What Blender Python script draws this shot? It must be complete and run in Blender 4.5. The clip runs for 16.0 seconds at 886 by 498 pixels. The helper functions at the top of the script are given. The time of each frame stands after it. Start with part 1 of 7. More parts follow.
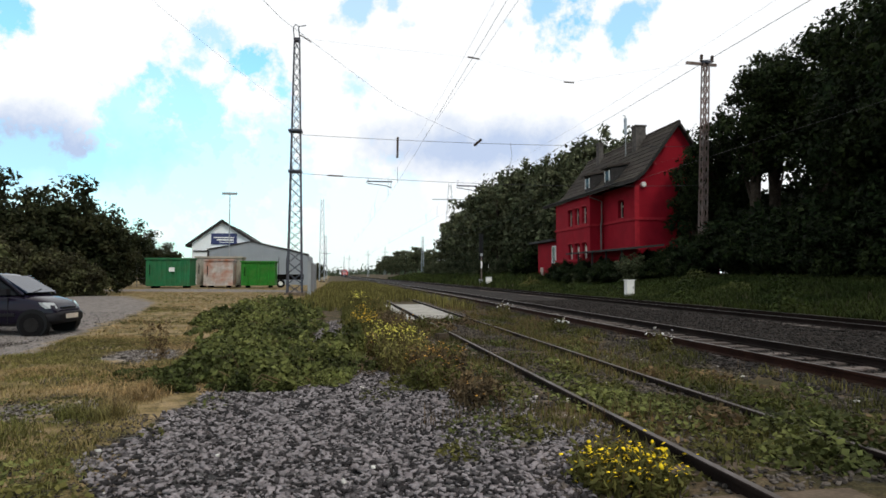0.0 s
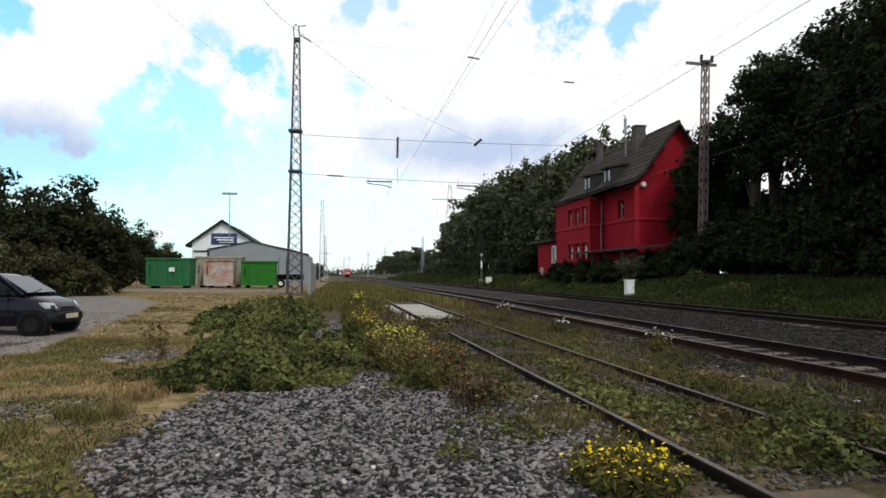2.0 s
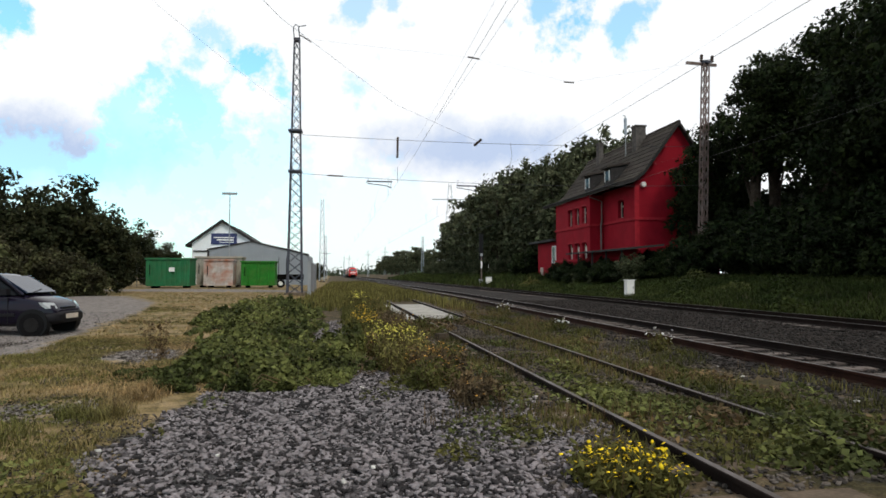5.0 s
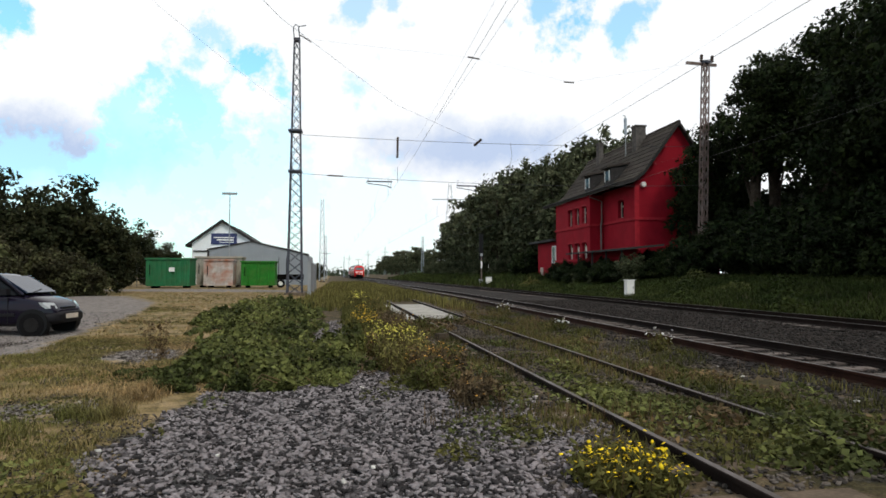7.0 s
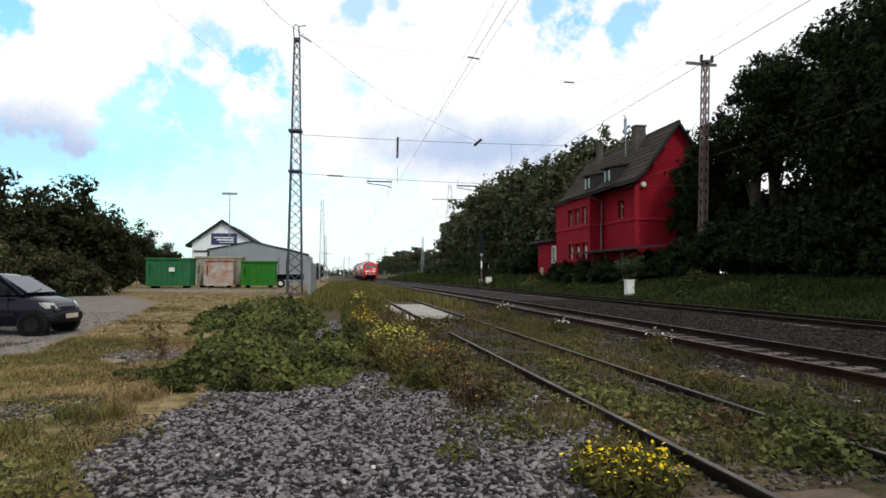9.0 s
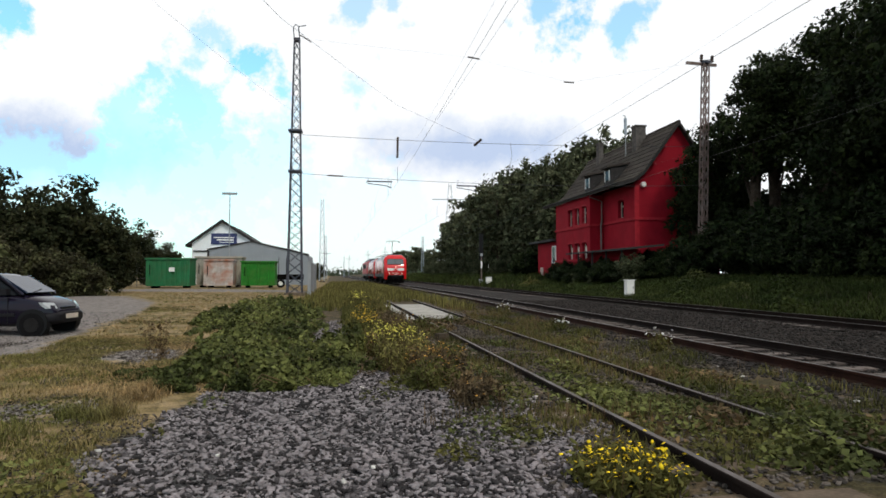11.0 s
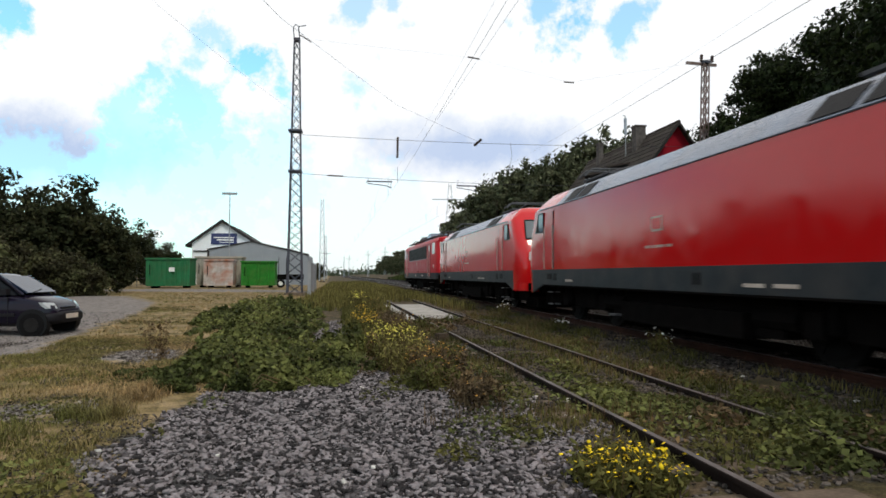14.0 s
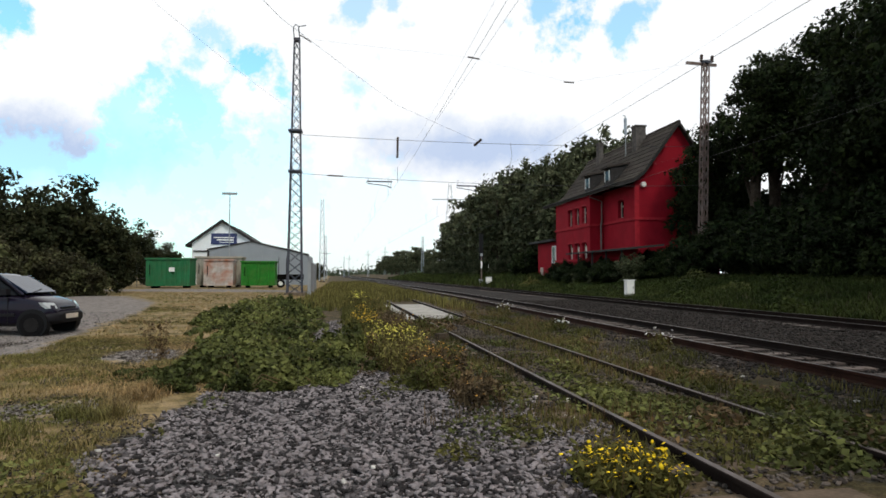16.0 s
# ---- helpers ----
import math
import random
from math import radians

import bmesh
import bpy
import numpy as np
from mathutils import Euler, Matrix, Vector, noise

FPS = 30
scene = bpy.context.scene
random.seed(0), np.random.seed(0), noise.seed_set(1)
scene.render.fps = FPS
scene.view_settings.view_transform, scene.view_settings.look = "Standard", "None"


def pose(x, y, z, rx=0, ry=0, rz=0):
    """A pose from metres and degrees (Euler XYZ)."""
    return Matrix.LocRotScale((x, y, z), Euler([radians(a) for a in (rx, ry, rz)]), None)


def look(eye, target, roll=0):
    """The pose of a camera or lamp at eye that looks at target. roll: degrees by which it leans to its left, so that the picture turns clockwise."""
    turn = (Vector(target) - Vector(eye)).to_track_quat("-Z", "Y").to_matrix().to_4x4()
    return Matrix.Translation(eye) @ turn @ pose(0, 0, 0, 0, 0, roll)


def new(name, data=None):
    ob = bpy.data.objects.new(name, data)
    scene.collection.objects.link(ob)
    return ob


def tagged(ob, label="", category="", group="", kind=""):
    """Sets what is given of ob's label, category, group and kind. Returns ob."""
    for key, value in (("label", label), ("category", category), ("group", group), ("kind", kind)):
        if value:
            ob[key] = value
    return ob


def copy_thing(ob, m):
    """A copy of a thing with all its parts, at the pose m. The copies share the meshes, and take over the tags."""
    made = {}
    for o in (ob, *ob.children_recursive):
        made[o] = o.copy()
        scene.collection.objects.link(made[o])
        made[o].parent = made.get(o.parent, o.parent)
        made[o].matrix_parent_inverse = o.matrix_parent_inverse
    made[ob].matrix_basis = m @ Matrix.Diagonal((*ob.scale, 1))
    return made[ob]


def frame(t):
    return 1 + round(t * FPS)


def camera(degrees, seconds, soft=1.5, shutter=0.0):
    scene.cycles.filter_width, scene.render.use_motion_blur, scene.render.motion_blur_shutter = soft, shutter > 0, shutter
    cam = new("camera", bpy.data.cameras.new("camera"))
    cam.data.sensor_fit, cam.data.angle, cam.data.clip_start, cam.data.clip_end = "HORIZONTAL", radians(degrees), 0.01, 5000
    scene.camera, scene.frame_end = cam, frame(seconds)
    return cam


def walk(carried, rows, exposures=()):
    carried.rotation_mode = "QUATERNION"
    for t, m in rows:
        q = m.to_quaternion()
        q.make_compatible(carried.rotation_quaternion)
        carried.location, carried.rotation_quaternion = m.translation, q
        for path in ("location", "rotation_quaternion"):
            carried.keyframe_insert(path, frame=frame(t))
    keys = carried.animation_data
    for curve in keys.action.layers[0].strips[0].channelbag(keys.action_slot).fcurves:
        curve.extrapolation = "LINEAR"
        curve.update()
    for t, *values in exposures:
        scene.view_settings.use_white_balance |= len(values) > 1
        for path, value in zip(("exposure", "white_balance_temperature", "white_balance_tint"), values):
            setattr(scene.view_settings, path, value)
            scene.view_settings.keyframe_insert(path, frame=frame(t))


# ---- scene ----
EYE = (0.0, 0.0, 1.6)
cam = camera(70.47, 16.0, soft=1.6, shutter=0.15)
VIEW = look(EYE, (0.15734, 0.98671, 1.64051))
walk(cam, [(0.0, VIEW), (16.0, VIEW)], exposures=[(0.0, 0.0), (16.0, 0.0)])

# ---- sky and sun ----
SUN_UP, SUN_WAY = radians(52), radians(156)   # elevation, and bearing from +y turning to +x


def sky_world():
    world = bpy.data.worlds.new("sky")
    scene.world = world
    world.use_nodes = True
    nt = world.node_tree
    nt.nodes.clear()
    N, L = nt.nodes.new, nt.links.new

    def math_node(op, a, b=None, c=None, clamp=False):
        n = N("ShaderNodeMath")
        n.operation, n.use_clamp = op, clamp
        for i, v in enumerate((a, b, c)):
            if v is None:
                continue
            if isinstance(v, (int, float)):
                n.inputs[i].default_value = v
            else:
                L(v, n.inputs[i])
        return n.outputs[0]

    sky = N("ShaderNodeTexSky")
    sky.sky_type, sky.sun_disc = "NISHITA", False
    sky.sun_elevation, sky.sun_rotation = SUN_UP, SUN_WAY
    sky.air_density, sky.dust_density, sky.ozone_density = 1.0, 1.5, 1.0
    way = N("ShaderNodeTexCoord").outputs["Generated"]
    rag = N("ShaderNodeTexNoise")
    rag.inputs["Scale"].default_value, rag.inputs["Detail"].default_value = 17.0, 8.0
    rag.inputs["Roughness"].default_value = 0.62
    L(way, rag.inputs["Vector"])
    rough = math_node("SUBTRACT", rag.outputs[0], 0.5)
    # openings of blue sky between the clouds: way, reach, how blue
    openings = OPENINGS
    clear = None
    for (x, y, z), reach, deep in openings:
        d = N("ShaderNodeVectorMath")
        d.operation = "DISTANCE"
        L(way, d.inputs[0])
        d.inputs[1].default_value = Vector((x, y, z)).normalized()
        dist = math_node("ADD", d.outputs["Value"], math_node("MULTIPLY", rough, 0.24))
        inside = math_node("MULTIPLY", math_node("DIVIDE", math_node("SUBTRACT", reach + 0.004, dist), 0.028, clamp=True), deep)
        clear = inside if clear is None else math_node("MAXIMUM", clear, inside)
    # unseen rest of the sky: broken cloud added to set the ambient light
    sep = N("ShaderNodeSeparateXYZ")
    L(way, sep.inputs[0])
    big = N("ShaderNodeTexNoise")
    big.inputs["Scale"].default_value, big.inputs["Detail"].default_value = 2.2, 6.0
    L(way, big.inputs["Vector"])
    behind = math_node("MULTIPLY", math_node("MULTIPLY", math_node("SUBTRACT", big.outputs[0], 0.42), 5.0, clamp=True),
                       math_node("MULTIPLY", math_node("SUBTRACT", 0.3, sep.outputs[1]), 3.0, clamp=True))
    clear = math_node("MAXIMUM", clear, math_node("MULTIPLY", behind, 0.5))
    # grey bellies of the clouds
    belly = None
    for (x, y, z), reach, deep in BELLIES:
        d = N("ShaderNodeVectorMath")
        d.operation = "DISTANCE"
        flat = N("ShaderNodeVectorMath")
        flat.operation = "MULTIPLY"
        L(way, flat.inputs[0])
        flat.inputs[1].default_value = (1, 1, 3.0)
        L(flat.outputs[0], d.inputs[0])
        v = Vector((x, y, z)).normalized()
        d.inputs[1].default_value = (v.x, v.y, v.z * 3)
        dist = math_node("ADD", d.outputs["Value"], math_node("MULTIPLY", rough, 0.25))
        inside = math_node("MULTIPLY", math_node("DIVIDE", math_node("SUBTRACT", reach, dist), 0.13, clamp=True), deep)
        belly = inside if belly is None else math_node("MAXIMUM", belly, inside)
    cloud = N("ShaderNodeMix")
    cloud.data_type = "RGBA"
    cloud.inputs[6].default_value, cloud.inputs[7].default_value = (1.02, 1.04, 1.06, 1), (0.50, 0.62, 0.86, 1)
    L(belly, cloud.inputs[0])
    blue = N("ShaderNodeMix")
    blue.data_type, blue.blend_type = "RGBA", "MULTIPLY"
    blue.inputs[0].default_value = 1
    blue.inputs[7].default_value = BLUE_GAIN
    L(sky.outputs[0], blue.inputs[6])
    # unseen cloud bases overhead, greyed in patches to set the light from above
    high = N("ShaderNodeMix")
    high.data_type = "RGBA"
    billow = N("ShaderNodeMix")
    billow.data_type = "RGBA"
    billow.inputs[6].default_value, billow.inputs[7].default_value = (0.46, 0.46, 0.49, 1), (1.08, 1.02, 0.97, 1)
    L(math_node("MULTIPLY", math_node("SUBTRACT", big.outputs[0], 0.38), 6.0, clamp=True), billow.inputs[0])
    L(billow.outputs[2], high.inputs[7])
    L(math_node("MULTIPLY", math_node("MULTIPLY", math_node("SUBTRACT", sep.outputs[2], 0.43), 3.5, clamp=True), 0.9), high.inputs[0])
    L(cloud.outputs[2], high.inputs[6])
    whole = N("ShaderNodeMix")
    whole.data_type = "RGBA"
    L(clear, whole.inputs[0])
    L(high.outputs[2], whole.inputs[6])
    L(blue.outputs[2], whole.inputs[7])
    back = N("ShaderNodeBackground")
    back.inputs["Strength"].default_value = 1.0
    L(whole.outputs[2], back.inputs[0])
    L(back.outputs[0], N("ShaderNodeOutputWorld").inputs[0])


BLUE_GAIN = (0.165, 0.30, 0.28, 1)
OPENINGS = [
    ((-0.21, 0.923, 0.322), 0.030, 0.6), ((-0.168, 0.926, 0.337), 0.024, 0.6), ((-0.138, 0.94, 0.311), 0.030, 0.9), ((-0.127, 0.95, 0.285), 0.026, 0.8),
    ((-0.247, 0.941, 0.231), 0.050, 0.75), ((-0.203, 0.953, 0.224), 0.062, 0.7), ((-0.157, 0.964, 0.215), 0.055, 0.55), ((-0.109, 0.973, 0.202), 0.05, 0.4),
    ((-0.277, 0.943, 0.182), 0.085, 0.65), ((-0.227, 0.962, 0.154), 0.09, 0.55), ((-0.158, 0.978, 0.133), 0.085, 0.4), ((-0.093, 0.988, 0.127), 0.07, 0.3), ((-0.286, 0.952, 0.11), 0.10, 0.5),
]
OPENINGS += [
    ((0.025, 0.918, 0.395), 0.030, 0.6), ((0.075, 0.914, 0.398), 0.028, 0.55), ((0.288, 0.875, 0.388), 0.036, 0.75), ((0.336, 0.864, 0.374), 0.034, 0.85), ((0.396, 0.841, 0.368), 0.032, 0.75),
    ((0.026, 0.957, 0.29), 0.020, 0.5), ((-0.42, 0.851, 0.316), 0.022, 0.9), ((-0.407, 0.909, 0.087), 0.10, 0.4), ((-0.228, 0.971, 0.072), 0.09, 0.25), ((-0.126, 0.988, 0.091), 0.08, 0.2), ((0.05, 0.99, 0.05), 0.12, 0.15),
]
BELLIES = [((-0.41, 0.897, 0.165), 0.20, 0.95), ((-0.37, 0.91, 0.168), 0.17, 0.95), ((-0.355, 0.912, 0.204), 0.09, 0.3), ((0.168, 0.965, 0.199), 0.16, 0.85), ((0.238, 0.951, 0.196), 0.17, 0.9), ((0.10, 0.97, 0.2), 0.10, 0.45)]
sky_world()
sun = new("sun", bpy.data.lights.new("sun", "SUN"))
sun.data.energy, sun.data.angle, sun.data.color = 1.8, radians(12), (1.0, 0.90, 0.79)
sun.matrix_world = look((0, 0, 0), (-math.sin(SUN_WAY) * math.cos(SUN_UP), -math.cos(SUN_WAY) * math.cos(SUN_UP), -math.sin(SUN_UP)))


# ---- materials ----
def material(name, color, rough=0.8, metal=0.0, vary=0.25, scale=3.0, fine=40.0, bump=0.2, dirt=None, dirt_amount=0.35, dirt_scale=1.5, island=0.0, each=0.0, spec=None, deep=0.02, ior=1.5):
    m = bpy.data.materials.new(name)
    m.use_nodes = True
    nt = m.node_tree
    N, L = nt.nodes.new, nt.links.new
    bsdf = nt.nodes["Principled BSDF"]
    bsdf.inputs["Roughness"].default_value, bsdf.inputs["Metallic"].default_value = rough, metal
    bsdf.inputs["Specular IOR Level"].default_value = spec if spec is not None else (0.4 if rough < 0.5 else 0.1)
    bsdf.inputs["IOR"].default_value = ior
    where = N("ShaderNodeTexCoord").outputs["Object"]

    def noise_node(s, detail=5.0):
        n = N("ShaderNodeTexNoise")
        n.inputs["Scale"].default_value, n.inputs["Detail"].default_value = s, detail
        L(where, n.inputs["Vector"])
        return n.outputs[0]

    def mix(kind, fac, a, b):
        n = N("ShaderNodeMix")
        n.data_type, n.blend_type = "RGBA", kind
        for v, i in ((fac, 0), (a, 6), (b, 7)):
            if isinstance(v, (int, float)):
                n.inputs[i].default_value = v
            elif isinstance(v, tuple):
                n.inputs[i].default_value = (*v, 1)[:4]
            else:
                L(v, n.inputs[i])
        return n.outputs[2]

    def spread(value, low, high):
        n = N("ShaderNodeMapRange")
        n.inputs[1].default_value, n.inputs[2].default_value, n.inputs[3].default_value, n.inputs[4].default_value = 0.3, 0.7, low, high
        L(value, n.inputs[0])
        return n.outputs[0]

    coarse, small = noise_node(scale), noise_node(fine, 3.0)
    c = mix("MULTIPLY", 1.0, color, spread(coarse, 1 - vary, 1 + vary))
    c = mix("MULTIPLY", 1.0, c, spread(small, 1 - vary * 0.7, 1 + vary * 0.7))
    if dirt:
        c = mix("MIX", spread(noise_node(dirt_scale, 8.0), -dirt_amount * 0.4, dirt_amount), c, dirt)
    if island:
        g = N("ShaderNodeNewGeometry")
        c = mix("MULTIPLY", 1.0, c, spread(g.outputs["Random Per Island"], 1 - island, 1 + island))
    if each:
        g = N("ShaderNodeObjectInfo")
        c = mix("MULTIPLY", 1.0, c, spread(g.outputs["Random"], 1 - each, 1 + each))
    L(c, bsdf.inputs["Base Color"])
    L(spread(small, max(rough - 0.08, 0.03), min(rough + 0.08, 1)), bsdf.inputs["Roughness"])
    if bump:
        b = N("ShaderNodeBump")
        b.inputs["Strength"].default_value, b.inputs["Distance"].default_value = bump, deep
        L(small, b.inputs["Height"])
        L(b.outputs[0], bsdf.inputs["Normal"])
    return m


def leaf_material(name, dark, light, through_light=0.25):
    m = material(name, dark, rough=0.7, vary=0.35, scale=0.7, fine=9.0, bump=0, spec=0.1)
    nt = m.node_tree
    bsdf = nt.nodes["Principled BSDF"]
    link = bsdf.inputs["Base Color"].links[0]
    src = link.from_socket
    mixer = nt.nodes.new("ShaderNodeMix")
    mixer.data_type = "RGBA"
    n = nt.nodes.new("ShaderNodeTexNoise")
    n.inputs["Scale"].default_value = 0.55
    nt.links.new(nt.nodes.new("ShaderNodeTexCoord").outputs["Object"], n.inputs["Vector"])
    r = nt.nodes.new("ShaderNodeMapRange")
    r.inputs[1].default_value, r.inputs[2].default_value = 0.4, 0.65
    nt.links.new(n.outputs[0], r.inputs[0])
    nt.links.new(r.outputs[0], mixer.inputs[0])
    nt.links.new(src, mixer.inputs[6])
    mixer.inputs[7].default_value = (*light, 1)
    rnd = nt.nodes.new("ShaderNodeMapRange")
    rnd.inputs[3].default_value, rnd.inputs[4].default_value = 0.35, 1.75
    nt.links.new(nt.nodes.new("ShaderNodeNewGeometry").outputs["Random Per Island"], rnd.inputs[0])
    each_leaf = nt.nodes.new("ShaderNodeMix")
    each_leaf.data_type, each_leaf.blend_type = "RGBA", "MULTIPLY"
    each_leaf.inputs[0].default_value = 1
    nt.links.new(mixer.outputs[2], each_leaf.inputs[6])
    nt.links.new(rnd.outputs[0], each_leaf.inputs[7])
    mixer = each_leaf
    nt.links.new(mixer.outputs[2], bsdf.inputs["Base Color"])
    tr = nt.nodes.new("ShaderNodeBsdfTranslucent")
    nt.links.new(mixer.outputs[2], tr.inputs[0])
    ms = nt.nodes.new("ShaderNodeMixShader")
    ms.inputs[0].default_value = through_light
    nt.links.new(bsdf.outputs[0], ms.inputs[1])
    nt.links.new(tr.outputs[0], ms.inputs[2])
    nt.links.new(ms.outputs[0], nt.nodes["Material Output"].inputs[0])
    return m


def glass_material(name, tint, rough=0.05, ior=1.25):
    m = material(name, tint, rough=rough, vary=0.1, bump=0, spec=0.4, ior=ior)
    m.node_tree.nodes["Principled BSDF"].inputs["Coat Weight"].default_value = 0.0
    return m


def glow(name, color, strength):
    m = bpy.data.materials.new(name)
    m.use_nodes = True
    b = m.node_tree.nodes["Principled BSDF"]
    b.inputs["Base Color"].default_value = (0.8, 0.8, 0.75, 1)
    b.inputs["Emission Color"].default_value, b.inputs["Emission Strength"].default_value = (*color, 1), strength
    return m


def ground_material():
    m = material("ground_mix", (0.1, 0.1, 0.1), rough=0.95, bump=0.6, fine=30, deep=0.03, spec=0.15)
    nt = m.node_tree
    N, L = nt.nodes.new, nt.links.new
    bsdf = nt.nodes["Principled BSDF"]
    where = N("ShaderNodeTexCoord").outputs["Object"]

    def noise_node(s, d=6.0):
        n = N("ShaderNodeTexNoise")
        n.inputs["Scale"].default_value, n.inputs["Detail"].default_value = s, d
        L(where, n.inputs["Vector"])
        return n.outputs[0]

    def ramp(value, *stops):
        n = N("ShaderNodeValToRGB")
        while len(n.color_ramp.elements) < len(stops):
            n.color_ramp.elements.new(0.5)
        for e, (p, c) in zip(n.color_ramp.elements, stops):
            e.position, e.color = p, (*c, 1)
        L(value, n.inputs[0])
        return n.outputs[0]

    def stones(s, *stops):
        v = N("ShaderNodeTexVoronoi")
        v.inputs["Scale"].default_value = s
        L(where, v.inputs["Vector"])
        return ramp(v.outputs["Color"], *stops)

    gravel = stones(26, (0.2, (0.018, 0.017, 0.017)), (0.55, (0.05, 0.047, 0.047)), (0.85, (0.11, 0.105, 0.105)))
    dry = ramp(noise_node(2.3, 9), (0.32, (0.06, 0.052, 0.016)), (0.47, (0.16, 0.115, 0.05)), (0.6, (0.25, 0.18, 0.095)), (0.75, (0.13, 0.105, 0.08)))
    path = ramp(noise_node(5, 9), (0.3, (0.10, 0.085, 0.078)), (0.5, (0.165, 0.145, 0.135)), (0.72, (0.25, 0.215, 0.19)))
    ballast = stones(16, (0.2, (0.007, 0.006, 0.005)), (0.6, (0.022, 0.018, 0.016)), (0.9, (0.05, 0.042, 0.038)))
    weeds = ramp(noise_node(3.1, 10), (0.3, (0.02, 0.018, 0.008)), (0.46, (0.05, 0.04, 0.018)), (0.58, (0.08, 0.056, 0.034)), (0.72, (0.065, 0.055, 0.028)))
    zone = N("ShaderNodeAttribute")
    zone.attribute_name = "zone"
    sep = N("ShaderNodeSeparateColor")
    L(zone.outputs["Color"], sep.inputs[0])
    edge = noise_node(2.6, 9)
    out = weeds
    for weight, layer in ((sep.outputs[1], dry), (sep.outputs[2], path), (zone.outputs["Alpha"], ballast), (sep.outputs[0], gravel)):
        add = N("ShaderNodeMath")
        add.operation = "ADD"
        L(weight, add.inputs[0])
        L(edge, add.inputs[1])
        step = N("ShaderNodeMapRange")
        step.inputs[1].default_value, step.inputs[2].default_value = 0.93, 1.08
        L(add.outputs[0], step.inputs[0])
        x = N("ShaderNodeMix")
        x.data_type = "RGBA"
        L(step.outputs[0], x.inputs[0])
        L(out, x.inputs[6])
        L(layer, x.inputs[7])
        out = x.outputs[2]
    for scale, low, high in ((55.0, 0.45, 1.5), (9.0, 0.7, 1.3)):
        grit = N("ShaderNodeMapRange")
        grit.inputs[1].default_value, grit.inputs[2].default_value, grit.inputs[3].default_value, grit.inputs[4].default_value = 0.3, 0.7, low, high
        L(noise_node(scale, 4), grit.inputs[0])
        x = N("ShaderNodeMix")
        x.data_type, x.blend_type = "RGBA", "MULTIPLY"
        x.inputs[0].default_value = 1
        L(out, x.inputs[6])
        L(grit.outputs[0], x.inputs[7])
        out = x.outputs[2]
    L(out, bsdf.inputs["Base Color"])
    return m


